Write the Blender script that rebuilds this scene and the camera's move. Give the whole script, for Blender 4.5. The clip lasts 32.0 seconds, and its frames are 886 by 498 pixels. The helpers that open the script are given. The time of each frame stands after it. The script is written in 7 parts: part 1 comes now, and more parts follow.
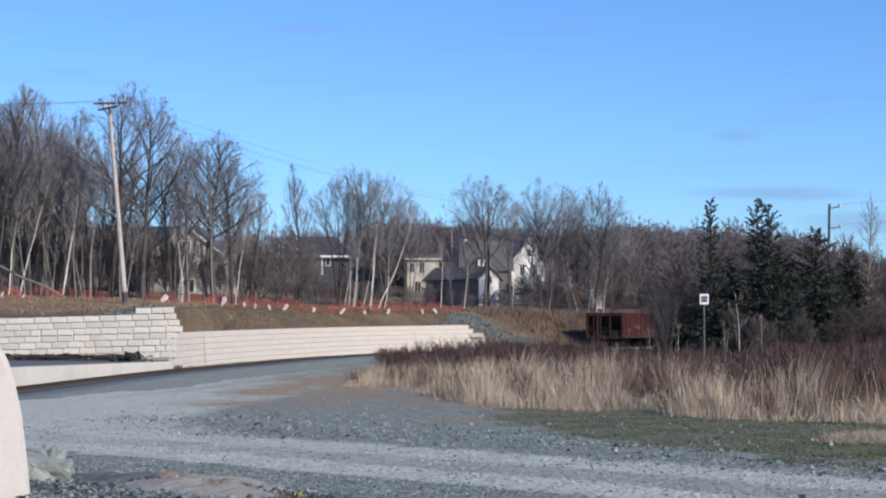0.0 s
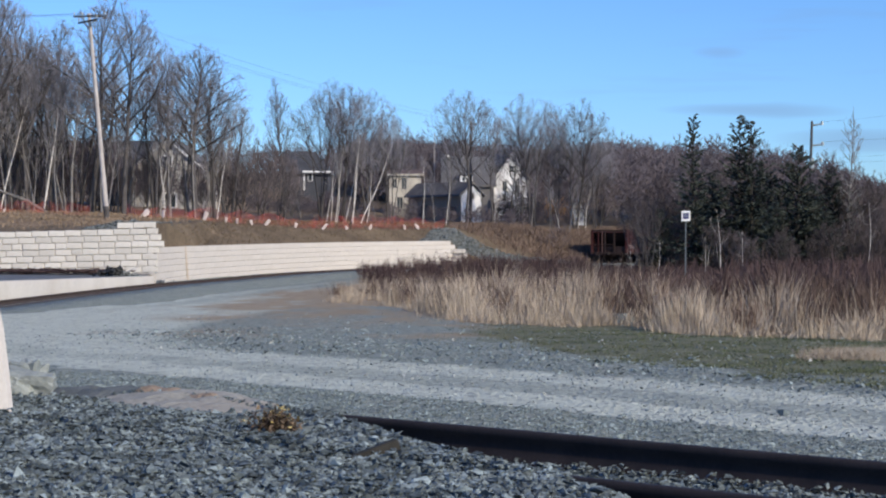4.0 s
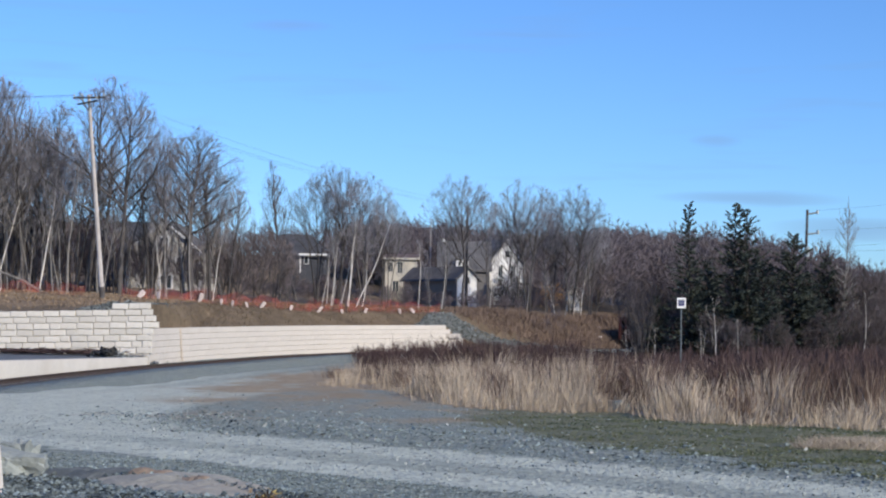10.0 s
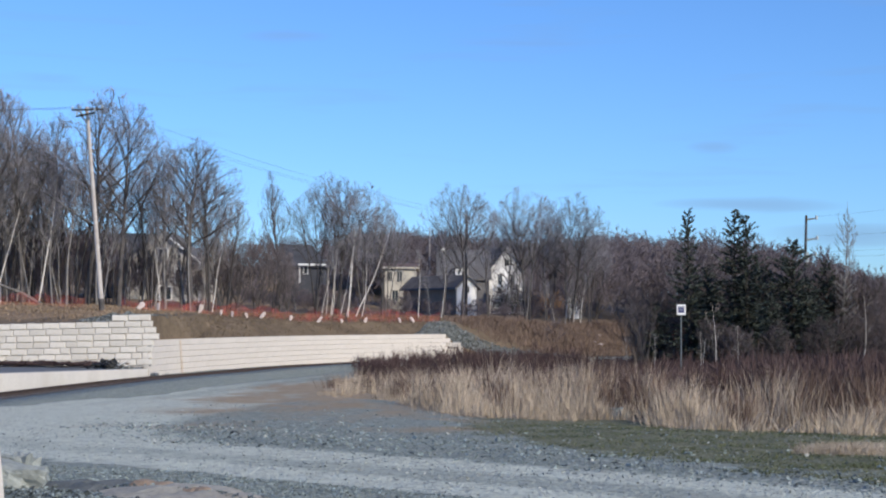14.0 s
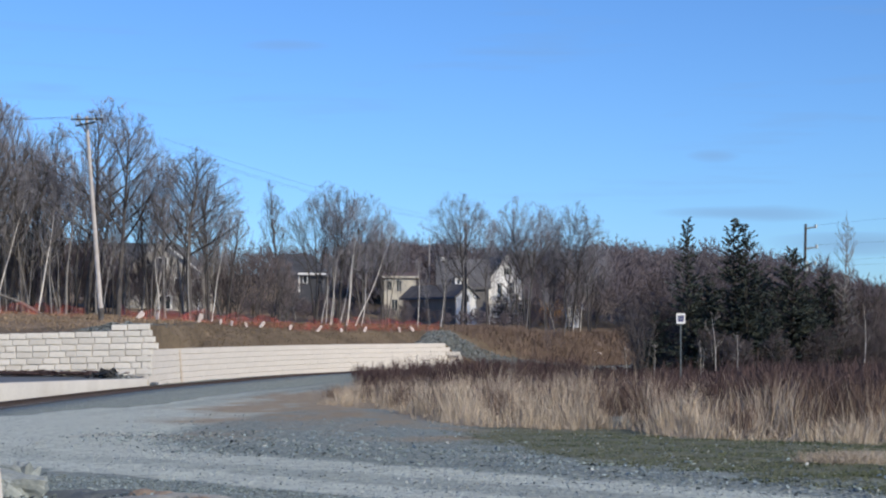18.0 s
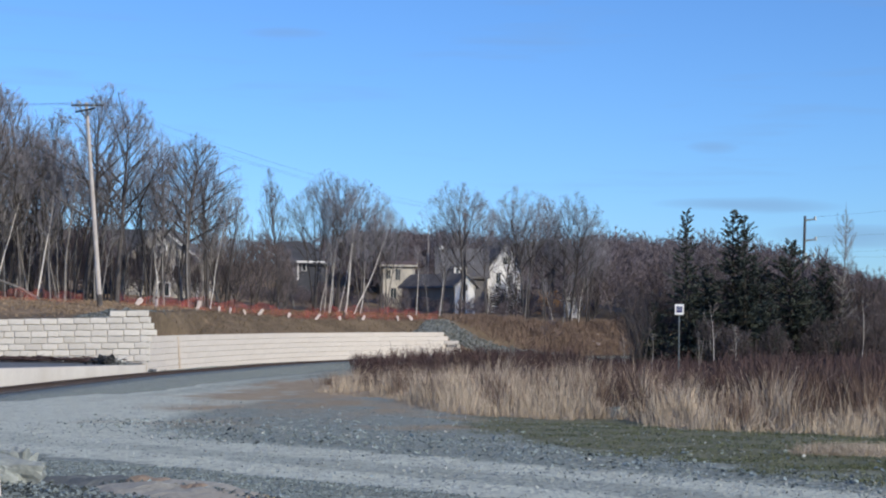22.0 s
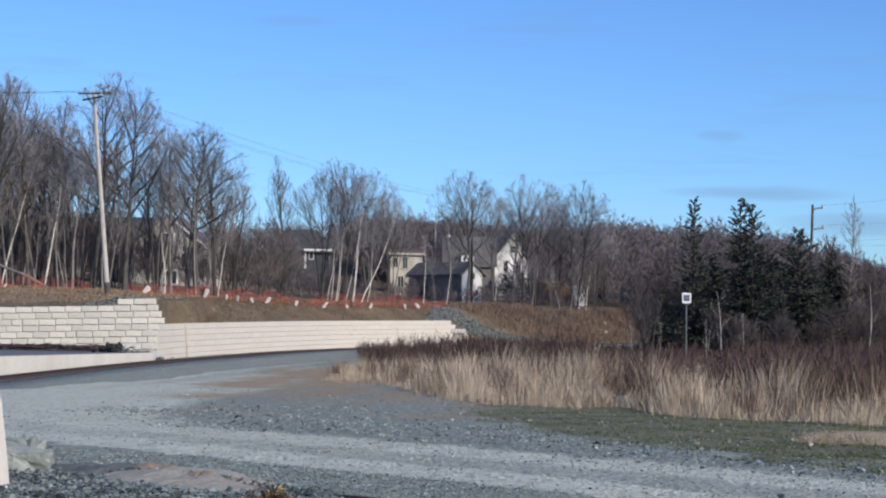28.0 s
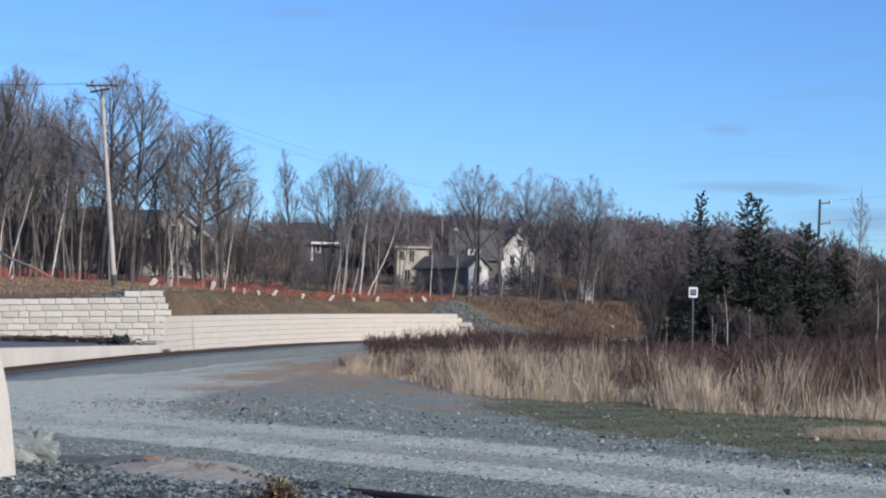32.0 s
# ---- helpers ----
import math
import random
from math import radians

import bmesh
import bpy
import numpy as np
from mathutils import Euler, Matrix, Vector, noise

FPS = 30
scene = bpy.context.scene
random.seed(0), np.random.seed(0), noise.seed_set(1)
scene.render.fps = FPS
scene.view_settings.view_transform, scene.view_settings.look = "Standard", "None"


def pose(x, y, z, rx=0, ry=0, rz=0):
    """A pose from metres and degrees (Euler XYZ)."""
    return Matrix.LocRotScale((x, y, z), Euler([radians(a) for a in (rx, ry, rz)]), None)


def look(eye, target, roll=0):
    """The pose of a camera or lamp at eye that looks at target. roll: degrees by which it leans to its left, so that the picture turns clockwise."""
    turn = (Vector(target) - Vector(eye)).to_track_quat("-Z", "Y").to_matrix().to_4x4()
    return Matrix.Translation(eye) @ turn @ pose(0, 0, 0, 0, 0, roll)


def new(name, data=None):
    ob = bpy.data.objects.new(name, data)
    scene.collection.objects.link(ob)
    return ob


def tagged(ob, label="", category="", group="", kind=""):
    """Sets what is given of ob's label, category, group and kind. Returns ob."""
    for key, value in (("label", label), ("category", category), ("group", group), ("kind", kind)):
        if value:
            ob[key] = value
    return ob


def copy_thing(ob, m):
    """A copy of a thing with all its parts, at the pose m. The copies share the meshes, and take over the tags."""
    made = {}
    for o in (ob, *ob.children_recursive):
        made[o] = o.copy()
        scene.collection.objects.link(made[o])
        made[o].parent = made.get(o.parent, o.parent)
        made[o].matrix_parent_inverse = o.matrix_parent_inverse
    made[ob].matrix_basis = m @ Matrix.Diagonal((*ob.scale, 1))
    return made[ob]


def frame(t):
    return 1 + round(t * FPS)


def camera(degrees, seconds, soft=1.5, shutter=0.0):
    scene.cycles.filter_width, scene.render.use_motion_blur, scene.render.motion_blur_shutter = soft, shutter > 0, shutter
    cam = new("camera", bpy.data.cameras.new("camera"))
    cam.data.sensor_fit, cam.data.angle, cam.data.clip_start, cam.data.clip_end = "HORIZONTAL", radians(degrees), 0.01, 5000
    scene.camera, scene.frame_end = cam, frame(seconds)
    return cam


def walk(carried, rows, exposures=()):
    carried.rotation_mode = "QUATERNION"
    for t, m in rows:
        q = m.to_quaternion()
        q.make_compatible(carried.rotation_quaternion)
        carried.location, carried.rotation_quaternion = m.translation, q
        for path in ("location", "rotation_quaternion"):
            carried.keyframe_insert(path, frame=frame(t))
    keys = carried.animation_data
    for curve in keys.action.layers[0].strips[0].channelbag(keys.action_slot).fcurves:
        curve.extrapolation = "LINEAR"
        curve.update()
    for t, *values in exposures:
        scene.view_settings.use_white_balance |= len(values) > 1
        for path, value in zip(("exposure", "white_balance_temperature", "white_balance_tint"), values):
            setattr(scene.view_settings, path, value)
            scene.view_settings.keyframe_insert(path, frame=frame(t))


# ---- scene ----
cam = camera(30.0, 32.0, soft=2.15)
PATH = [
    (0.0, 92.739, -0.000, 0.000),
    (0.5, 92.707, -0.028, -0.005),
    (1.0, 92.686, -0.015, -0.003),
    (1.5, 92.686, -0.029, -0.001),
    (2.0, 92.698, 0.011, -0.002),
    (2.5, 92.442, -0.035, -0.038),
    (3.0, 90.818, -0.011, -0.273),
    (3.5, 90.062, 0.060, -0.553),
    (5.5, 89.651, -1.227, -0.532),
    (6.0, 89.704, -1.212, -0.530),
    (6.5, 90.042, -1.013, -0.535),
    (7.0, 90.552, -0.831, -0.574),
    (7.5, 91.162, -0.763, -0.584),
    (8.0, 91.636, -0.778, -0.601),
    (8.5, 92.064, -0.699, -0.634),
    (9.0, 92.437, -0.635, -0.666),
    (9.5, 92.689, -0.733, -0.720),
    (10.0, 92.745, -0.847, -0.788),
    (10.5, 92.674, -0.851, -0.799),
    (11.0, 92.601, -0.710, -0.765),
    (11.5, 92.751, -0.355, -0.769),
    (12.0, 93.029, -0.258, -0.779),
    (12.5, 92.881, -0.473, -0.782),
    (13.0, 92.686, -0.517, -0.764),
    (13.5, 92.838, -0.354, -0.785),
    (14.0, 93.052, -0.343, -0.788),
    (14.5, 93.066, -0.261, -0.779),
    (16.5, 92.991, -0.292, -0.791),
    (17.0, 93.080, -0.352, -0.812),
    (17.5, 93.196, -0.341, -0.812),
    (18.0, 93.368, -0.280, -0.802),
    (18.5, 93.707, -0.350, -0.780),
    (19.0, 94.005, -0.351, -0.775),
    (19.5, 94.123, -0.361, -0.804),
    (20.0, 94.016, -0.458, -0.803),
    (20.5, 93.778, -0.461, -0.809),
    (21.0, 93.433, -0.558, -0.849),
    (21.5, 93.112, -0.746, -0.881),
    (22.0, 92.989, -0.744, -0.859),
    (22.5, 93.003, -0.716, -0.869),
    (23.0, 92.985, -0.762, -0.870),
    (23.5, 92.878, -0.816, -0.858),
    (24.0, 92.860, -0.801, -0.811),
    (24.5, 92.956, -0.725, -0.756),
    (25.0, 92.844, -0.766, -0.727),
    (25.5, 92.622, -0.828, -0.712),
    (27.5, 92.488, -0.819, -0.612),
    (28.0, 92.580, -0.801, -0.610),
    (28.5, 92.723, -0.768, -0.609),
    (29.0, 92.941, -0.724, -0.610),
    (29.5, 92.902, -0.731, -0.592),
    (30.0, 92.686, -0.926, -0.557),
    (30.5, 92.399, -1.004, -0.499),
    (31.0, 92.303, -1.085, -0.471),
    (31.5, 92.259, -1.116, -0.435),
    (32.0, 92.349, -1.026, -0.387),
]
EYE = 1.4
walk(cam, [(t, pose(0, 0, EYE, rx, ry, rz)) for t, rx, ry, rz in PATH], (
    (0, -0.02, 6540, 10), (2.4, -0.02, 6540, 10), (3.1, -0.08, 6500, 10), (6, 0.0, 6540, 10), (9, -0.03, 6450, 9), (14.5, -0.05, 6480, 9), (17, -0.12, 6520, 8), (18, -0.12, 6500, 8), (19.5, -0.15, 6430, 8),
    (21, -0.15, 6430, 8), (23, -0.11, 6500, 8), (25, -0.14, 6480, 8), (25.5, -0.13, 6490, 8.5), (28, -0.09, 6600, 9), (32, -0.08, 6600, 9)))

# ---- light ----
SUN = Vector((0.68, -0.73, 0.48)).normalized()
world = bpy.data.worlds.new("sky")
scene.world = world
world.use_nodes = True
wt = world.node_tree
sky = wt.nodes.new("ShaderNodeTexSky")
sky.sky_type, sky.sun_disc = "NISHITA", False
sky.sun_elevation, sky.sun_rotation = math.asin(SUN.z), math.atan2(SUN.x, SUN.y)
sky.altitude, sky.air_density, sky.dust_density, sky.ozone_density = 30, 1.0, 0.3, 3.0
back = wt.nodes["Background"]
back.inputs["Strength"].default_value = 0.135
tint = wt.nodes.new("ShaderNodeMix")
tint.data_type, tint.blend_type = "RGBA", "MULTIPLY"
tint.inputs[0].default_value = 1.0
tint.inputs[7].default_value = (0.565, 0.845, 1.285, 1)
wt.links.new(sky.outputs[0], tint.inputs[6])
# thin grey-blue cloud streaks low over the horizon
geo = wt.nodes.new("ShaderNodeTexCoord")
stretch = wt.nodes.new("ShaderNodeMapping")
stretch.inputs["Scale"].default_value = (7, 7, 75)
stretch.inputs["Location"].default_value = (3.1, 0.4, 1.7)
cloud = wt.nodes.new("ShaderNodeTexNoise")
cloud.inputs["Scale"].default_value, cloud.inputs["Detail"].default_value = 1.0, 3.0
edge = wt.nodes.new("ShaderNodeMapRange")
edge.inputs[1].default_value, edge.inputs[2].default_value, edge.inputs[4].default_value = 0.58, 0.80, 0.35
veil = wt.nodes.new("ShaderNodeMix")
veil.data_type = "RGBA"
veil.inputs[7].default_value = (1.8, 2.9, 4.8, 1)
wt.links.new(geo.outputs["Generated"], stretch.inputs[0])
wt.links.new(stretch.outputs[0], cloud.inputs["Vector"])
wt.links.new(cloud.outputs[0], edge.inputs[0])
# one darker streak over the far end of the line
axes = wt.nodes.new("ShaderNodeSeparateXYZ")
wt.links.new(geo.outputs["Generated"], axes.inputs[0])


def sky_maths(op, a, b):
    n = wt.nodes.new("ShaderNodeMath")
    n.operation = op
    for i, v in enumerate((a, b)):
        if isinstance(v, (int, float)):
            n.inputs[i].default_value = v
        else:
            wt.links.new(v, n.inputs[i])
    return n.outputs[0]


def streak(side, height, half, thick, weight):
    ragged = sky_maths("MULTIPLY", sky_maths("SUBTRACT", cloud.outputs[0], 0.5), thick * 2.2)
    u = sky_maths("DIVIDE", sky_maths("SUBTRACT", sky_maths("DIVIDE", axes.outputs[0], axes.outputs[1]), side), half)
    v = sky_maths("DIVIDE", sky_maths("ADD", sky_maths("SUBTRACT", sky_maths("DIVIDE", axes.outputs[2], axes.outputs[1]), height), ragged), thick)
    far = sky_maths("ADD", sky_maths("MULTIPLY", u, u), sky_maths("MULTIPLY", v, v))
    ahead = sky_maths("GREATER_THAN", axes.outputs[1], 0.1)
    fall = sky_maths("MAXIMUM", sky_maths("SUBTRACT", 1.0, far), 0.0)
    return sky_maths("MULTIPLY", sky_maths("MULTIPLY", fall, weight), ahead)


total = sky_maths("ADD", edge.outputs[0], streak(0.200, 0.0815, 0.062, 0.0055, 0.50))
total = sky_maths("ADD", total, streak(0.268, 0.0630, 0.060, 0.0075, 0.50))
total = sky_maths("ADD", total, streak(-0.083, 0.1810, 0.030, 0.0060, 0.35))
total = sky_maths("MINIMUM", sky_maths("ADD", total, streak(0.178, 0.1170, 0.018, 0.0050, 0.40)), 0.8)
wt.links.new(total, veil.inputs[0])
wt.links.new(tint.outputs[2], veil.inputs[6])
wt.links.new(veil.outputs[2], back.inputs["Color"])

lamp = bpy.data.lights.new("sun", "SUN")
lamp.energy, lamp.angle, lamp.color = 4.55, radians(0.6), (1.0, 0.885, 0.70)
new("sun", lamp).matrix_world = look(SUN * 100, (0, 0, 0))
scene.view_settings.exposure = 0.0


# ---- materials ----
def links(nt, a, b):
    nt.links.new(a, b)


def noise_node(nt, coord, scale, detail=4, rough=0.55):
    n = nt.nodes.new("ShaderNodeTexNoise")
    n.inputs["Scale"].default_value, n.inputs["Detail"].default_value, n.inputs["Roughness"].default_value = scale, detail, rough
    links(nt, coord, n.inputs["Vector"])
    return n.outputs[0]


def ranged(nt, value, a, b, c=0.0, d=1.0):
    n = nt.nodes.new("ShaderNodeMapRange")
    for i, v in enumerate((a, b, c, d)):
        n.inputs[i + 1].default_value = v
    links(nt, value, n.inputs[0])
    return n.outputs[0]


def maths(nt, op, a, b):
    n = nt.nodes.new("ShaderNodeMath")
    n.operation = op
    for i, v in enumerate((a, b)):
        if isinstance(v, (int, float)):
            n.inputs[i].default_value = v
        else:
            links(nt, v, n.inputs[i])
    return n.outputs[0]


def blend(nt, fac, a, b, mode="MIX"):
    n = nt.nodes.new("ShaderNodeMix")
    n.data_type, n.blend_type = "RGBA", mode
    for i, v in ((0, fac), (6, a), (7, b)):
        if isinstance(v, (int, float)):
            n.inputs[i].default_value = v
        elif isinstance(v, tuple):
            n.inputs[i].default_value = (*v, 1)
        else:
            links(nt, v, n.inputs[i])
    return n.outputs[2]


def blank(name):
    m = bpy.data.materials.new(name)
    m.use_nodes = True
    return m, m.node_tree, m.node_tree.nodes["Principled BSDF"]


def bumped(nt, bsdf, height, strength, distance):
    n = nt.nodes.new("ShaderNodeBump")
    n.inputs["Strength"].default_value, n.inputs["Distance"].default_value = strength, distance
    links(nt, height, n.inputs["Height"])
    links(nt, n.outputs[0], bsdf.inputs["Normal"])


def surface(name, dark, light, rough=0.85, scale=2.0, fine=30.0, bump=0.3, depth=0.02, metal=0.0, stain=None, vary=0.0, island=0.0, spec=0.3):
    """A worn surface: two colours mixed at two scales, with stains, fine relief and a spread from piece to piece."""
    m, nt, bsdf = blank(name)
    coord = nt.nodes.new("ShaderNodeTexCoord").outputs["Object"]
    big, small = noise_node(nt, coord, scale), noise_node(nt, coord, fine, 3)
    mixed = maths(nt, "ADD", maths(nt, "MULTIPLY", big, 0.6), maths(nt, "MULTIPLY", small, 0.4))
    colour = blend(nt, ranged(nt, mixed, 0.35, 0.65), dark, light)
    if stain:
        colour = blend(nt, ranged(nt, noise_node(nt, coord, scale * 0.45, 5, 0.65), 0.52, 0.72, 0, 0.75), colour, stain)
    if vary:
        info = nt.nodes.new("ShaderNodeObjectInfo").outputs["Random"]
        value = nt.nodes.new("ShaderNodeHueSaturation")
        links(nt, ranged(nt, info, 0, 1, 1 - vary, 1 + vary), value.inputs["Value"])
        links(nt, colour, value.inputs["Color"])
        colour = value.outputs[0]
    if island:
        info = nt.nodes.new("ShaderNodeNewGeometry").outputs["Random Per Island"]
        value = nt.nodes.new("ShaderNodeHueSaturation")
        links(nt, ranged(nt, info, 0, 1, 1 - island, 1 + island), value.inputs["Value"])
        links(nt, colour, value.inputs["Color"])
        colour = value.outputs[0]
    links(nt, colour, bsdf.inputs["Base Color"])
    bsdf.inputs["Roughness"].default_value, bsdf.inputs["Metallic"].default_value = rough, metal
    bsdf.inputs["Specular IOR Level"].default_value = spec
    if bump:
        bumped(nt, bsdf, mixed, bump, depth)
    return m


def ground_material():
    m, nt, bsdf = blank("gravel_ground")
    coord = nt.nodes.new("ShaderNodeTexCoord").outputs["Object"]

    drawn = nt.nodes.new("ShaderNodeMapping")
    drawn.inputs["Scale"].default_value = (1.0, 0.22, 1.0)
    links(nt, coord, drawn.inputs[0])

    def zone(name, spread, a=0.4, b=0.6, vector=coord, scale=0.9):
        at = nt.nodes.new("ShaderNodeAttribute")
        at.attribute_name = name
        ragged = maths(nt, "MULTIPLY", maths(nt, "SUBTRACT", noise_node(nt, vector, scale, 6, 0.65), 0.5), spread)
        return ranged(nt, maths(nt, "ADD", at.outputs["Fac"], ragged), a, b)

    cell = nt.nodes.new("ShaderNodeTexVoronoi")
    cell.inputs["Scale"].default_value = 16
    links(nt, coord, cell.inputs["Vector"])
    tone = nt.nodes.new("ShaderNodeSeparateColor")
    links(nt, cell.outputs["Color"], tone.inputs[0])
    mottled = noise_node(nt, coord, 1.3, 6, 0.6)
    stone = blend(nt, tone.outputs[0], (0.15, 0.165, 0.145), (0.38, 0.40, 0.345))
    stone = blend(nt, ranged(nt, mottled, 0.35, 0.7, 0, 0.45), stone, (0.19, 0.235, 0.225))
    fines = blend(nt, ranged(nt, noise_node(nt, coord, 3.0, 6, 0.7), 0.3, 0.7), (0.445, 0.462, 0.392), (0.645, 0.668, 0.56))
    fines = blend(nt, ranged(nt, tone.outputs[1], 0.86, 0.9, 0, 0.6), fines, (0.16, 0.17, 0.18))
    earth = blend(nt, ranged(nt, noise_node(nt, coord, 2.2, 6, 0.7), 0.3, 0.7), (0.25, 0.18, 0.115), (0.44, 0.335, 0.22))
    turf = blend(nt, ranged(nt, noise_node(nt, coord, 4.0, 5, 0.7), 0.35, 0.65), (0.082, 0.092, 0.047), (0.200, 0.186, 0.108))
    colour = blend(nt, zone("dust", 0.45, 0.12, 0.56, drawn.outputs[0], 1.1), stone, fines)
    colour = blend(nt, maths(nt, "MULTIPLY", zone("earth", 2.1, 0.22, 0.95, drawn.outputs[0], 0.75), 0.88), colour, earth)
    colour = blend(nt, maths(nt, "MULTIPLY", zone("turf", 0.9), 0.85), colour, turf)
    links(nt, colour, bsdf.inputs["Base Color"])
    bsdf.inputs["Roughness"].default_value, bsdf.inputs["Specular IOR Level"].default_value = 0.9, 0.2
    bumped(nt, bsdf, maths(nt, "ADD", cell.outputs["Distance"], noise_node(nt, coord, 30, 3)), 0.8, 0.03)
    return m


GROUND = ground_material()
BALLAST = surface("slate_ballast", (0.034, 0.046, 0.051), (0.225, 0.268, 0.280), 0.70, 3, 60, 0.3, 0.004, island=0.62, spec=0.35)
GREY_STONE = surface("grey_quarry_stone", (0.085, 0.096, 0.096), (0.225, 0.243, 0.240), 0.85, 3, 60, 0.3, 0.004, island=0.4)
GRAVEL = surface("dusty_gravel", (0.098, 0.123, 0.126), (0.312, 0.366, 0.362), 0.85, 3, 60, 0.3, 0.004, island=0.45)
PALE_STONE = surface("dusty_stones", (0.28, 0.29, 0.28), (0.55, 0.55, 0.52), 0.9, 3, 60, 0.3, 0.004, island=0.4)
CONCRETE = surface("pale_concrete", (0.55, 0.515, 0.465), (0.695, 0.65, 0.592), 0.9, 0.8, 14, 0.35, 0.02, stain=(0.42, 0.37, 0.325), vary=0.11)
COURSED = surface("coursed_concrete", (0.52, 0.48, 0.445), (0.635, 0.59, 0.545), 0.9, 0.5, 14, 0.3, 0.02, stain=(0.50, 0.45, 0.39), vary=0.03)
JOINT = surface("wall_joint", (0.50, 0.46, 0.41), (0.60, 0.555, 0.50), 0.95, 1, 20, 0.3)
MORTAR = surface("grey_wall_joint", (0.42, 0.385, 0.35), (0.51, 0.47, 0.43), 0.95, 1, 20, 0.3)
PLATFORM_CONCRETE = surface("platform_concrete", (0.52, 0.485, 0.44), (0.64, 0.60, 0.54), 0.85, 0.5, 9, 0.2, 0.01, stain=(0.50, 0.45, 0.38))
BARRIER_CONCRETE = surface("barrier_concrete", (0.54, 0.50, 0.465), (0.66, 0.615, 0.575), 0.85, 1.2, 25, 0.25, 0.01, stain=(0.55, 0.47, 0.41))
ASPHALT = surface("grey_asphalt", (0.10, 0.11, 0.12), (0.17, 0.18, 0.19), 0.9, 0.6, 20, 0.3)
RUST = surface("rail_steel", (0.020, 0.017, 0.020), (0.040, 0.032, 0.033), 0.75, 4, 40, 0.3, 0.003, metal=0.2, stain=(0.032, 0.026, 0.028))
RUSTY_RAIL = surface("rusty_rail", (0.040, 0.030, 0.027), (0.080, 0.057, 0.049), 0.8, 4, 40, 0.3, 0.003, metal=0.1)
BARK = surface("grey_bark", (0.042, 0.038, 0.038), (0.120, 0.110, 0.109), 0.9, 3, 20, 0.4, vary=0.35)
PALE_BARK = surface("pale_grey_bark", (0.135, 0.127, 0.123), (0.29, 0.272, 0.262), 0.9, 2.5, 16, 0.4, stain=(0.12, 0.11, 0.105), vary=0.25)
TWIG = surface("bare_twigs", (0.170, 0.166, 0.186), (0.302, 0.295, 0.328), 0.9, 0.6, 9, 0, vary=0.25)
FAR_TWIG = surface("far_woods_twigs", (0.108, 0.091, 0.100), (0.172, 0.146, 0.160), 0.9, 0.08, 2, 0)
BIRCH = surface("birch_bark", (0.58, 0.54, 0.50), (0.78, 0.74, 0.69), 0.8, 2, 14, 0.2, stain=(0.16, 0.14, 0.13))
PURPLE_TWIG = surface("purple_brown_twigs", (0.134, 0.112, 0.118), (0.230, 0.193, 0.203), 0.9, 0.5, 6, 0, vary=0.2)
DARK_TWIG = surface("dark_thicket_twigs", (0.077, 0.062, 0.065), (0.143, 0.116, 0.120), 0.9, 0.5, 6, 0, vary=0.2)
PALE_TWIG = surface("pale_shrub_stems", (0.20, 0.172, 0.158), (0.34, 0.295, 0.27), 0.9, 1, 9, 0, vary=0.2)
SPRUCE_BARK = surface("spruce_bark", (0.020, 0.020, 0.018), (0.045, 0.042, 0.037), 0.9, 3, 20, 0)
NEEDLE = surface("spruce_needles", (0.041, 0.051, 0.046), (0.079, 0.095, 0.076), 0.8, 0.8, 6, 0, island=0.4, vary=0.2)
REED = surface("dry_reeds", (0.31, 0.252, 0.192), (0.565, 0.470, 0.370), 0.85, 0.35, 3, 0, island=0.35)
BROWN_REED = surface("brown_reeds", (0.080, 0.055, 0.046), (0.185, 0.128, 0.100), 0.9, 0.35, 3, 0, island=0.35)
RED_STEM = surface("red_brown_shrub_stems", (0.044, 0.029, 0.030), (0.092, 0.059, 0.057), 0.9, 0.3, 3, 0, island=0.35)
GRASS = surface("short_grass", (0.064, 0.082, 0.039), (0.142, 0.150, 0.078), 0.9, 0.5, 4, 0, island=0.2)
POLE_WOOD = surface("weathered_pole", (0.37, 0.335, 0.315), (0.54, 0.495, 0.475), 0.85, 1.5, 18, 0.3, stain=(0.24, 0.19, 0.16))
BLACK = surface("black_rubbish", (0.015, 0.015, 0.016), (0.05, 0.05, 0.05), 0.6, 3, 20, 0.3)
GREY_STEEL = surface("galvanised_post", (0.20, 0.27, 0.28), (0.40, 0.41, 0.42), 0.5, 3, 30, 0.1, metal=0.6)
POST_STEEL = surface("weathered_post", (0.10, 0.12, 0.13), (0.20, 0.22, 0.23), 0.6, 3, 30, 0.1, metal=0.3)
WHITE = surface("white_paint", (0.72, 0.72, 0.71), (0.83, 0.83, 0.82), 0.7, 1, 10, 0.1)
WAGON_RED = surface("wagon_red_paint", (0.040, 0.011, 0.012), (0.074, 0.020, 0.021), 0.7, 0.8, 8, 0.2, stain=(0.10, 0.04, 0.03))
WAGON_SIDE = surface("wagon_side_paint", (0.032, 0.009, 0.011), (0.07, 0.019, 0.021), 0.75, 0.8, 8, 0.2, stain=(0.06, 0.03, 0.025))
# dark underframe steel; on the open end and inside, shade put into the colour
WAGON_DARK = surface("wagon_dark_steel", (0.02, 0.013, 0.013), (0.05, 0.03, 0.028), 0.8, 1, 10, 0.2)
ROOF_DARK = surface("dark_shingles", (0.075, 0.068, 0.066), (0.135, 0.122, 0.118), 0.9, 1, 12, 0.3)
ROOF_SLATE = surface("dark_slate_shingles", (0.042, 0.043, 0.050), (0.078, 0.080, 0.090), 0.9, 1, 12, 0.3)
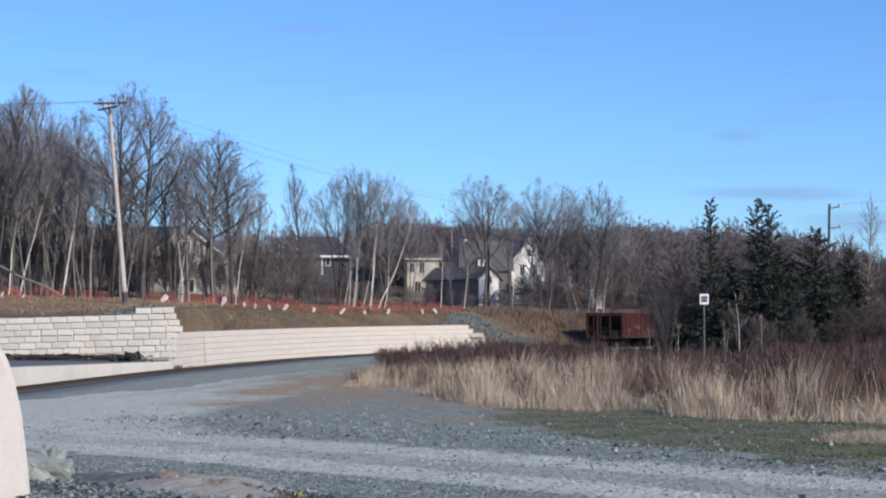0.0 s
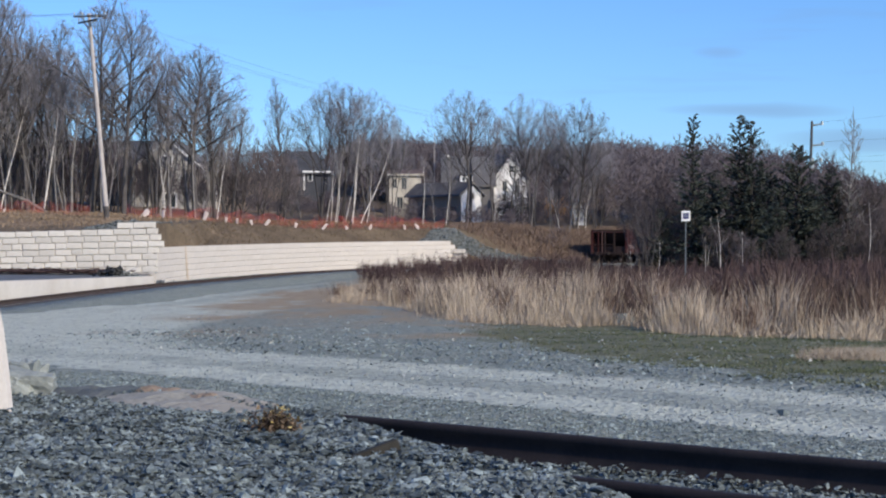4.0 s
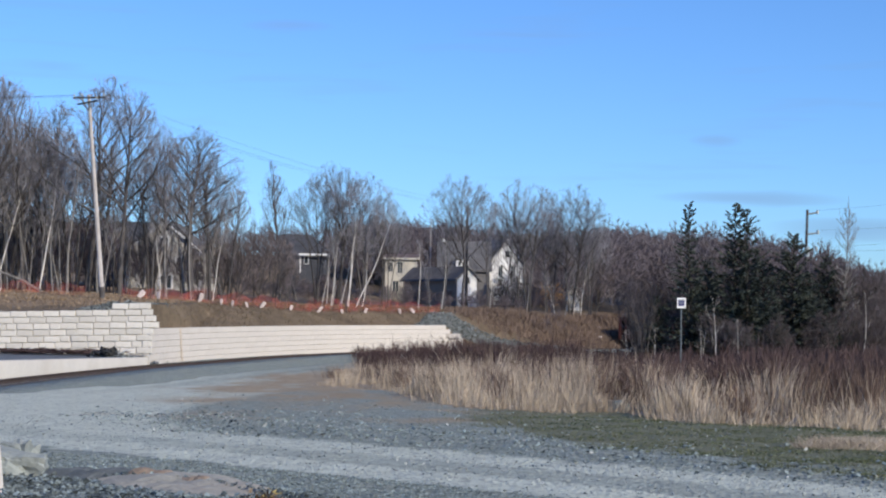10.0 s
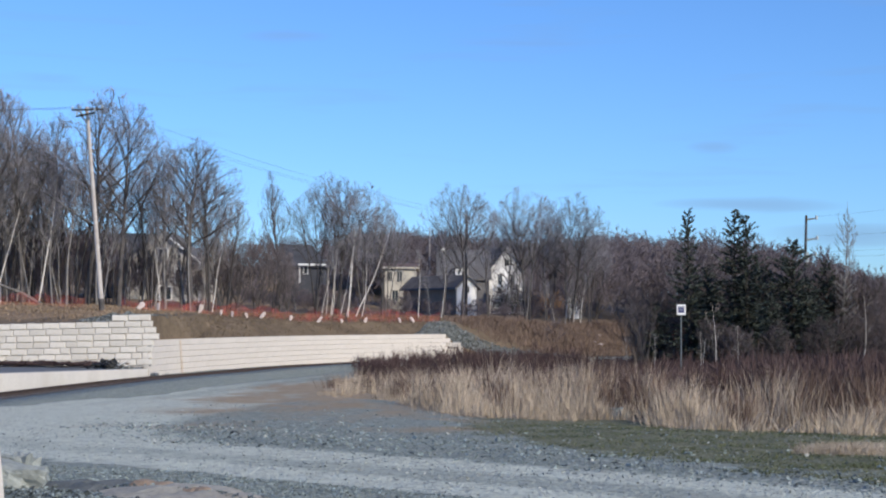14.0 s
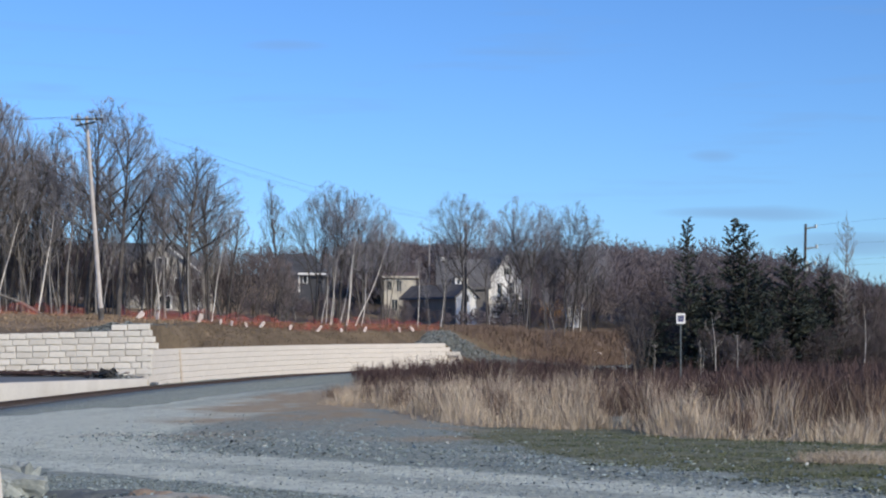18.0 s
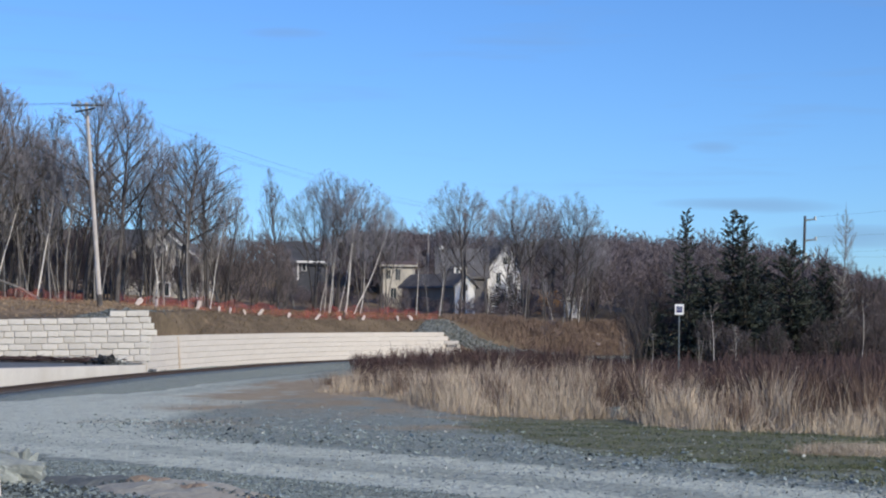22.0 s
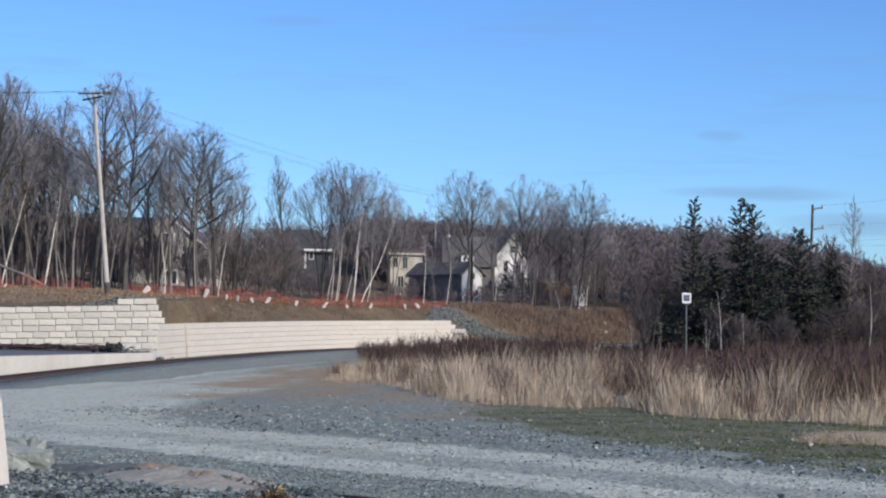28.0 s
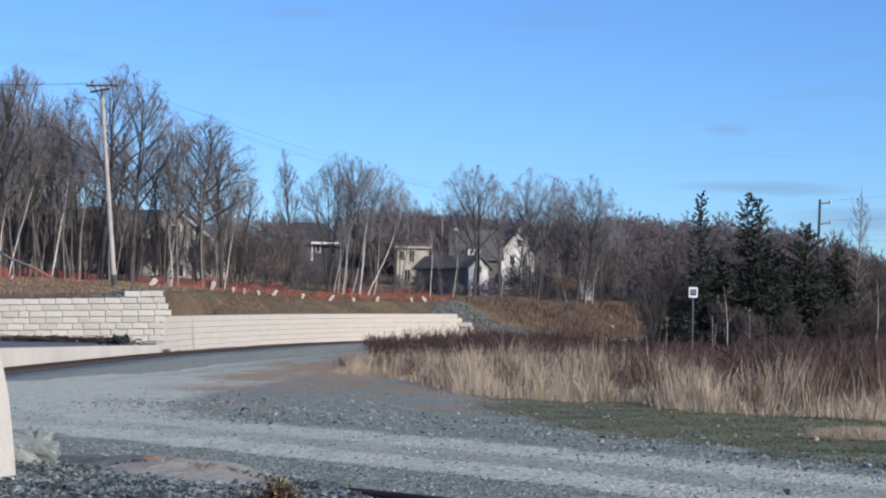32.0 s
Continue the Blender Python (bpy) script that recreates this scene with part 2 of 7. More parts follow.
ROOF_GREY = surface("grey_shingles", (0.085, 0.083, 0.088), (0.14, 0.137, 0.145), 0.9, 1, 12, 0.3)
SIDING_BLUE = surface("slate_blue_siding", (0.045, 0.048, 0.058), (0.075, 0.078, 0.092), 0.8, 1, 12, 0.1)
SIDING_BEIGE = surface("beige_siding", (0.44, 0.405, 0.345), (0.58, 0.54, 0.465), 0.8, 1, 12, 0.1)
# grey siding, darkened to hold the shade under the dormer
SIDING_SHADE_GREY = surface("shade_grey_siding", (0.125, 0.12, 0.12), (0.19, 0.183, 0.183), 0.8, 1, 12, 0.1)
WHITE_SIDING = surface("white_siding", (0.68, 0.68, 0.69), (0.79, 0.79, 0.80), 0.75, 1, 10, 0.1)
SIDING_PALE = surface("pale_siding", (0.40, 0.375, 0.34), (0.56, 0.53, 0.48), 0.8, 1, 12, 0.1)
SIDING_DULL = surface("dull_brown_siding", (0.27, 0.195, 0.145), (0.36, 0.27, 0.21), 0.85, 1, 12, 0.1)
ROOF_BROWN = surface("brown_shingles", (0.10, 0.07, 0.065), (0.16, 0.115, 0.10), 0.9, 1, 12, 0.3)
WINDOW_DARK = surface("window_glass", (0.02, 0.025, 0.03), (0.05, 0.06, 0.07), 0.15, 1, 4, 0, spec=0.6)
SANDSTONE = surface("pale_broken_concrete", (0.21, 0.235, 0.23), (0.33, 0.355, 0.345), 0.9, 4, 30, 0.5, 0.02)
MUD = surface("dried_mud_crust", (0.245, 0.237, 0.212), (0.385, 0.37, 0.328), 0.95, 2.5, 25, 0.8, 0.03, stain=(0.29, 0.25, 0.205))
LEAF_YELLOW = surface("yellow_leaves", (0.30, 0.22, 0.07), (0.55, 0.44, 0.18), 0.8, 8, 40, 0, island=0.5)
SACK = surface("dull_white_sack", (0.42, 0.35, 0.33), (0.66, 0.58, 0.555), 0.7, 2, 12, 0.2)
LEAF_BROWN = surface("withered_leaves", (0.07, 0.05, 0.038), (0.19, 0.135, 0.09), 0.9, 8, 40, 0, island=0.4)
LEAF_ORANGE = surface("orange_leaves", (0.26, 0.14, 0.065), (0.42, 0.25, 0.12), 0.9, 2, 10, 0, island=0.3)
WIRE = surface("wire_sheath", (0.05, 0.055, 0.065), (0.08, 0.085, 0.095), 0.7, 1, 5, 0)
SIGN_INK = surface("sign_ink", (0.05, 0.05, 0.13), (0.09, 0.09, 0.20), 0.6, 3, 30, 0)


def bank_material():
    """Matted brown turf, turning to straw before the woods, where sunlight is put into the colour."""
    m, nt, bsdf = blank("dry_bank_turf")
    coord = nt.nodes.new("ShaderNodeTexCoord").outputs["Object"]
    at = nt.nodes.new("ShaderNodeAttribute")
    at.attribute_name = "straw"
    big, small = noise_node(nt, coord, 0.35, 5), noise_node(nt, coord, 5, 4)
    mixed = maths(nt, "ADD", maths(nt, "MULTIPLY", big, 0.6), maths(nt, "MULTIPLY", small, 0.4))
    brown = blend(nt, ranged(nt, mixed, 0.35, 0.65), (0.085, 0.064, 0.044), (0.205, 0.155, 0.104))
    straw = blend(nt, ranged(nt, mixed, 0.35, 0.65), (0.155, 0.112, 0.076), (0.315, 0.232, 0.154))
    ragged = maths(nt, "ADD", at.outputs["Fac"], maths(nt, "MULTIPLY", maths(nt, "SUBTRACT", noise_node(nt, coord, 0.8, 5), 0.5), 0.9))
    links(nt, blend(nt, ranged(nt, ragged, 0.35, 0.65), brown, straw), bsdf.inputs["Base Color"])
    bsdf.inputs["Roughness"].default_value, bsdf.inputs["Specular IOR Level"].default_value = 0.95, 0.2
    bumped(nt, bsdf, mixed, 0.7, 0.12)
    return m


DRY_BANK = bank_material()


def net_material():
    m, nt, bsdf = blank("orange_netting")
    coord = nt.nodes.new("ShaderNodeTexCoord").outputs["Object"]
    big = noise_node(nt, coord, 0.7, 4)
    links(nt, blend(nt, ranged(nt, big, 0.3, 0.7), (0.30, 0.050, 0.040), (0.50, 0.108, 0.080)), bsdf.inputs["Base Color"])
    bsdf.inputs["Roughness"].default_value = 0.7
    links(nt, ranged(nt, noise_node(nt, coord, 1.6, 5, 0.75), 0.40, 0.74, 0.02, 0.66), bsdf.inputs["Alpha"])
    return m


NET = net_material()


# ---- mesh helpers ----
def tri_mesh(name, verts, faces, flat=False):
    """A mesh from arrays of vertices and of equal-sided faces."""
    verts, faces = np.asarray(verts, np.float32), np.asarray(faces, np.int32)
    me = bpy.data.meshes.new(name)
    me.vertices.add(len(verts))
    me.vertices.foreach_set("co", verts.ravel())
    n, k = faces.shape
    me.loops.add(n * k)
    me.loops.foreach_set("vertex_index", faces.ravel())
    me.polygons.add(n)
    me.polygons.foreach_set("loop_start", np.arange(0, n * k, k, dtype=np.int32))
    if flat:
        me.polygons.foreach_set("use_smooth", np.zeros(n, bool))
    me.update(calc_edges=True)
    return me


def mesh_object(name, me, material, parent=None, label=""):
    me.materials.append(material)
    ob = new(name, me)
    ob.parent = parent
    return tagged(ob, label)


def part(name, bm, material, parent, label=""):
    me = bpy.data.meshes.new(name)
    bm.to_mesh(me)
    bm.free()
    return mesh_object(name, me, material, parent, label)


def thing(name, m, label, category, group="", kind=""):
    ob = new(name)
    ob.empty_display_size = 0.2
    ob.matrix_basis = m
    return tagged(ob, label, category, group, kind)


def box(bm, x0, x1, y0, y1, z0, z1, m=None, bevel=0.0):
    made = bmesh.ops.create_cube(bm, size=1, matrix=(m or Matrix()) @ Matrix.Translation(((x0 + x1) / 2, (y0 + y1) / 2, (z0 + z1) / 2)) @ Matrix.Diagonal((x1 - x0, y1 - y0, z1 - z0, 1)))
    if bevel:
        edges = {e for v in made["verts"] for e in v.link_edges}
        bmesh.ops.bevel(bm, geom=list(edges), offset=bevel, segments=2, affect="EDGES")
    return bm


def boxed(x0, x1, y0, y1, z0, z1, m=None, bevel=0.0):
    return box(bmesh.new(), x0, x1, y0, y1, z0, z1, m, bevel)


def rod(bm, a, b, ra, rb, sides=8):
    a, b = Vector(a), Vector(b)
    m = Matrix.Translation((a + b) / 2) @ (b - a).to_track_quat("Z", "Y").to_matrix().to_4x4()
    bmesh.ops.create_cone(bm, cap_ends=True, segments=sides, radius1=ra, radius2=rb, depth=(b - a).length, matrix=m)
    return bm


def sticks(a, b, ra, rb, sides=3):
    """Tapered prisms from points a to points b: vertices and faces."""
    a, b = np.asarray(a, float), np.asarray(b, float)
    n = len(a)
    ra, rb = np.broadcast_to(ra, n), np.broadcast_to(rb, n)
    way = b - a
    way /= np.linalg.norm(way, axis=1, keepdims=True) + 1e-9
    ref = np.where(np.abs(way[:, 2:3]) > 0.9, [[1.0, 0, 0]], [[0, 0, 1.0]])
    u = np.cross(way, ref)
    u /= np.linalg.norm(u, axis=1, keepdims=True) + 1e-9
    w = np.cross(way, u)
    ang = np.arange(sides) * 2 * np.pi / sides
    ring = np.cos(ang)[None, :, None] * u[:, None] + np.sin(ang)[None, :, None] * w[:, None]
    if sides == 2:
        # flat slivers for the finest twigs, turned every way
        spin = (np.arange(n) * 2.399)[:, None]
        flat = np.cos(spin) * u + np.sin(spin) * w
        ring = np.stack([flat, -flat], 1)
    lower, upper = a[:, None] + ring * ra[:, None, None], b[:, None] + ring * rb[:, None, None]
    verts = np.concatenate([lower, upper], 1).reshape(-1, 3)
    i = np.arange(sides)
    j = (i + 1) % sides
    quad = np.stack([i, j, j + sides, i + sides], 1)[: 1 if sides == 2 else None]
    faces = (np.arange(n)[:, None, None] * 2 * sides + quad[None]).reshape(-1, 4)
    return verts, faces


def blades(foot, height, lean, width, rng, bend=0.35):
    """Thin tapering leaves that bow over: vertices and triangles."""
    n = len(foot)
    turn = rng.uniform(0, 2 * np.pi, n)
    side = np.stack([np.cos(turn), np.sin(turn), 0 * turn], 1) * width[:, None] / 2
    rows = []
    for k in (0.0, 0.45, 0.8):
        mid = foot + lean * (k * (1 - bend) + bend * k * k)
        mid = mid + np.stack([0 * height, 0 * height, height * k], 1)
        wide = (1.0, 0.9, 0.5)[(0.0, 0.45, 0.8).index(k)]
        rows += [mid - side * wide, mid + side * wide]
    tip = foot + lean + np.stack([0 * height, 0 * height, height], 1)
    verts = np.stack(rows + [tip], 1).reshape(-1, 3)
    f = np.array([[0, 1, 3], [0, 3, 2], [2, 3, 5], [2, 5, 4], [4, 5, 6]])
    return verts, (np.arange(n)[:, None, None] * 7 + f[None]).reshape(-1, 3)


FLAKE = np.array([[i, (i + 1) % 4, 4] for i in range(4)] + [[(i + 1) % 4, i, 5] for i in range(4)])

def stones(centre, size, rng):
    """Sharp broken flakes of stone: vertices and triangles."""
    n = len(centre)
    turn = np.arange(4) * np.pi / 2 + rng.uniform(-0.6, 0.6, (n, 4))
    far = rng.uniform(0.35, 1.15, (n, 4))
    rim = np.stack([np.cos(turn) * far * 1.15, np.sin(turn) * far * 0.8, rng.uniform(-0.12, 0.12, (n, 4))], -1)
    caps = rng.uniform(-0.5, 0.5, (n, 2, 3)) + [[0, 0, 0.30], [0, 0, -0.30]]
    caps[..., 2] *= rng.uniform(0.5, 1.0, (n, 2))
    shape = np.concatenate([rim, caps], 1) * size[:, None, None]
    a, b = rng.uniform(0, 2 * np.pi, n), rng.normal(0, 0.5, n)
    ca, sa, cb, sb = np.cos(a), np.sin(a), np.cos(b), np.sin(b)
    x, y, z = shape[..., 0], shape[..., 1], shape[..., 2]
    y, z = y * cb[:, None] - z * sb[:, None], y * sb[:, None] + z * cb[:, None]
    x, y = x * ca[:, None] - y * sa[:, None], x * sa[:, None] + y * ca[:, None]
    verts = (np.stack([x, y, z], 2) + centre[:, None]).reshape(-1, 3)
    return verts, (np.arange(n)[:, None, None] * 6 + FLAKE[None]).reshape(-1, 3)


def smooth(x):
    x = np.clip(x, 0, 1)
    return x * x * (3 - 2 * x)


def wavy(x, y, scale, seed=0.0):
    """Soft unevenness between about -1 and 1 over plan coordinates."""
    return (np.sin(x / scale + seed) * np.cos(y / scale * 1.13 + 1.7 * seed) + 0.5 * np.sin(x / scale * 2.3 + y / scale * 1.9 + seed * 3) + 0.3 * np.sin(x / scale * 4.7 - y / scale * 4.1 + seed)) / 1.6


class Path:
    """A smooth line in plan through a few points, walked by its length."""

    def __init__(self, points):
        p = np.array(points, float)
        p = np.vstack([2 * p[0] - p[1], p, 2 * p[-1] - p[-2]])
        out = []
        for i in range(1, len(p) - 2):
            t = np.linspace(0, 1, 24, endpoint=False)[:, None]
            a, b, c, d = p[i - 1], p[i], p[i + 1], p[i + 2]
            out.append(0.5 * (2 * b + (c - a) * t + (2 * a - 5 * b + 4 * c - d) * t**2 + (3 * b - a - 3 * c + d) * t**3))
        self.xy = np.vstack([*out, p[-2:-1]])
        self.s = np.concatenate([[0], np.cumsum(np.linalg.norm(np.diff(self.xy, axis=0), axis=1))])
        self.length = self.s[-1]

    def at(self, s):
        s = np.asarray(s, float)
        return np.stack([np.interp(s, self.s, self.xy[:, k]) for k in (0, 1)], -1)

    def way(self, s):
        w = self.at(np.asarray(s) + 0.2) - self.at(np.asarray(s) - 0.2)
        return w / (np.linalg.norm(w, axis=-1, keepdims=True) + 1e-9)

    def near(self, x, y):
        """Distance of plan points from the line, the length at the foot, and the distance counted minus on the line's left."""
        q = np.stack([x, y], -1)
        best, foot = np.full(q.shape[:-1], 1e9), np.zeros(q.shape[:-1])
        for s in np.arange(0, self.length, 0.5):
            d = np.linalg.norm(q - self.at(s), axis=-1)
            foot = np.where(d < best, s, foot)
            best = np.minimum(d, best)
        w, c = self.way(foot), self.at(foot)
        side = w[..., 1] * (q[..., 0] - c[..., 0]) - w[..., 0] * (q[..., 1] - c[..., 1])
        return best, foot, np.sign(side) * best


# ---- the plan ----
RAIL_LINE = Path([(-12.6, 30), (-12.1, 50), (-11.2, 70), (-9.9, 82), (-7.4, 96), (-3.1, 110), (3.6, 124), (13.9, 144.5), (25, 166), (38, 190), (60, 225)])
LOWER_WALL = Path([(-14.2, 87.2), (-13.4, 94.5), (-10.2, 107.8), (-5.5, 120), (2.3, 131)])
ROAD = Path([(22, -3), (9, 8.6), (3.9, 13.9), (1.6, 16.6), (-0.6, 19.3), (-3.2, 21.9), (-6.2, 25.4), (-8.4, 32), (-9.0, 44), (-8.2, 60), (-6.2, 77), (-2.6, 95), (4, 110)])
NEAR_RAIL, NEAR_WAY = np.array([-0.51, 11.2]), np.array([0.785, -0.620])


def rail_z(y):
    return np.interp(y, [0, 85, 110, 145, 300], [-0.45, -0.45, -0.28, -0.27, -0.27])


def ground_z(x, y):
    x, y = np.asarray(x, float), np.asarray(y, float)
    z = np.interp(y, [0, 12, 60, 88, 118, 140, 4000], [0.0, 0.0, -0.75, -0.75, -0.48, -0.45, -0.45])
    # the heap of ballast tipped over the old track, and the shoulder on which the camera stands
    s = (x - NEAR_RAIL[0]) * NEAR_WAY[0] + (y - NEAR_RAIL[1]) * NEAR_WAY[1]
    p = (x - NEAR_RAIL[0]) * NEAR_WAY[1] - (y - NEAR_RAIL[1]) * NEAR_WAY[0]
    heap = smooth(1.0 - (s - 1.85 * p + 0.50) / 1.3) * smooth((p + 0.5) / 0.5) * smooth((s + 4.3 + 2.2 * np.clip(p, 0, 3)) / 1.0)
    z = z + 0.02 * smooth((p + 1.0) / 0.5) * smooth((16 - y) / 3) + 0.22 * heap * smooth((y - 1.5) / 2.0)
    return z + 0.03 * wavy(x, y, 1.7, 2.0) * smooth(y / 20) + 0.012 * wavy(x, y, 0.35, 1.0) * smooth((30 - y) / 10)


def wall_y(x):
    """Where the bank begins, over the plan's x."""
    lower = LOWER_WALL.xy
    xs = np.concatenate([[-400, -14.85], lower[:, 0] - 0.45, [6, 16, 27, 40, 64, 120, 900]])
    ys = np.concatenate([[88, 87.6], lower[:, 1] + 0.1, [138, 153, 174, 197, 234, 240, 300]])
    return np.interp(x, xs, ys)


def bank_z(x, y):
    x, y = np.asarray(x, float), np.asarray(y, float)
    start = wall_y(x)
    foot = np.interp(x, [-400, -24, -16.4, -16.1, -14.3, -13.75, -13.5, -8.8, 2.0, 2.6, 6, 40, 900], [1.80, 1.84, 2.08, 2.40, 2.45, 1.75, 1.06, 1.10, 1.55, 0.9, -0.45, -0.45, -0.45])
    fy = np.interp(x, [-400, -30, -20, -10, 2.2, 11.8, 40, 120, 900], [112, 112, 112, 120, 138, 163, 204, 252, 320])
    fz = np.interp(x, [-400, -30, -19.7, -10, 2.2, 11.8, 40, 900], [3.9, 3.5, 3.15, 2.68, 2.70, 3.1, 3.4, 3.4])
    k = np.clip((y - start) / (fy - start), 0, 1)
    z = foot + (fz - foot) * (0.55 * smooth(k) + 0.45 * k**0.7)
    behind = np.clip(y - fy, 0, None)
    z = z + np.interp(behind, [0, 60, 110, 180, 300, 3000], [0, 1.7, 5.0, 11.5, 15, 16])
    return z + 0.10 * wavy(x, y, 2.6, 4.0) * smooth(k * 3)


def land_z(x, y):
    return np.where(np.asarray(y) > wall_y(x), bank_z(x, y), ground_z(x, y))


# ---- ground ----
def grid_faces(rows, cols):
    i = np.arange(rows * cols).reshape(rows, cols)
    return np.stack([i[:-1, :-1], i[:-1, 1:], i[1:, 1:], i[1:, :-1]], -1).reshape(-1, 4)


def build_ground():
    ys = np.concatenate([np.geomspace(-600, -6, 10), np.arange(-4, 5, 1.0), np.arange(5, 20, 0.2), np.arange(20, 70, 0.6), np.arange(70, 160, 2.5), np.geomspace(160, 4000, 16)])
    u = np.concatenate([[-60, -12, -4, -2, -1.4], np.linspace(-1, 1, 121), [1.4, 2, 4, 12, 60]])
    half = 7 + 0.33 * np.abs(ys)
    x, y = u[None] * half[:, None], np.repeat(ys[:, None], len(u), 1)
    z = ground_z(x, y)
    ob = mesh_object("ground", tri_mesh("ground", np.stack([x, y, z], -1).reshape(-1, 3), grid_faces(len(ys), len(u))), GROUND)
    tagged(ob, "blue-grey slate gravel yard with a pale dusty track", "ground", kind="structure")
    # two wheel ruts of pale dust, a crisp outer edge and a ragged inner one; the bend is dusty all over, with the haze
    # of blown dust put into the ground colour
    far, s, off = ROAD.near(x, y)
    strong = np.interp(s, [0, 48, 58, 75, 100, 150], [1.0, 1.0, 0.9, 0.55, 0.25, 0.1])
    wide = np.interp(s, [0, 34, 46, 62, 150], [1.9, 2.0, 3.6, 4.6, 2.5])
    between = smooth((off + 1.95) / 0.35) * smooth((wide + 0.6 - off) / 1.2)
    ruts = np.maximum(smooth((0.62 - np.abs(off + 1.30)) / 0.28), 0.85 * smooth((0.75 - np.abs(off - 1.15)) / 0.5))
    dust = np.clip(between * np.interp(s, [0, 30, 42, 50], [0.24, 0.30, 0.52, 0.68]) + np.interp(s, [0, 30, 45], [0.95, 0.85, 0.5]) * ruts, 0, 1) * strong
    # patches of bare tan earth inside the bend and before the reeds
    earth = np.zeros_like(x)
    for cx, cy, rx, ry, much in ((-5.4, 56, 2.8, 10, 1.0), (-4.4, 70, 2.6, 10, 1.2), (-3.2, 57, 1.6, 7, 1.1), (-5.0, 42, 2.2, 5.0, 0.75), (-4.1, 31.4, 2.2, 3.6, 0.5), (0.2, 30.3, 1.4, 1.6, 0.8), (-1.2, 46, 2.2, 5, 0.8), (-2.0, 37, 2.4, 4, 0.5), (-2.7, 46, 1.8, 6, 0.9), (-1.0, 40, 1.6, 4, 0.6), (0.6, 36.5, 1.5, 2.2, 0.75), (2.2, 33.8, 1.4, 1.0, 0.7)):
        earth = np.maximum(earth, much * smooth((1.5 - np.hypot((x - cx) / rx, (y - cy) / ry) + 0.35 * wavy(x, y, 0.8, cx)) / 1.3))
    front = reed_front(x)
    earth = np.maximum(earth, smooth((y - front + 1.2) / 2.0) * 1.6 * smooth((x + 4.5) / 2) * smooth((120 - y) / 5))
    turf = smooth((x + 1.6 - 0.05 * (y - 27)) / 4.2) * smooth((y - turf_edge(x) + 0.8) / 2.0) * smooth((front + 1.5 - y) / 2)
    for name, values in (("dust", dust), ("earth", earth), ("turf", turf * (0.44 + 0.40 * smooth((y - turf_edge(x) - 1.0) / 3.5)))):
        at = ob.data.attributes.new(name, "FLOAT", "POINT")
        at.data.foreach_set("value", values.astype(np.float32).ravel())
    ob.data.polygons.foreach_set("use_smooth", np.ones(len(ob.data.polygons), bool))


def turf_edge(x):
    return np.interp(x, [-1.5, 0.7, 1.7, 2.2, 2.8, 3.4, 3.7, 4.0, 6.5, 9], [33, 26, 25, 22, 20.9, 19.9, 18.2, 17, 15.8, 14.8])


def reed_front(x):
    return np.interp(x, [-6, -4, -2.6, -1, -0.2, 0.4, 1.2, 2.1, 3.0, 3.8, 4.1, 4.4, 4.7, 5.1, 5.6, 6.7, 7.6, 8.1, 20], [75, 62, 58, 54, 47.5, 41, 38, 36.5, 35.4, 35.6, 36.4, 36.0, 33.5, 31.2, 30, 30.2, 29.6, 29, 26.5])


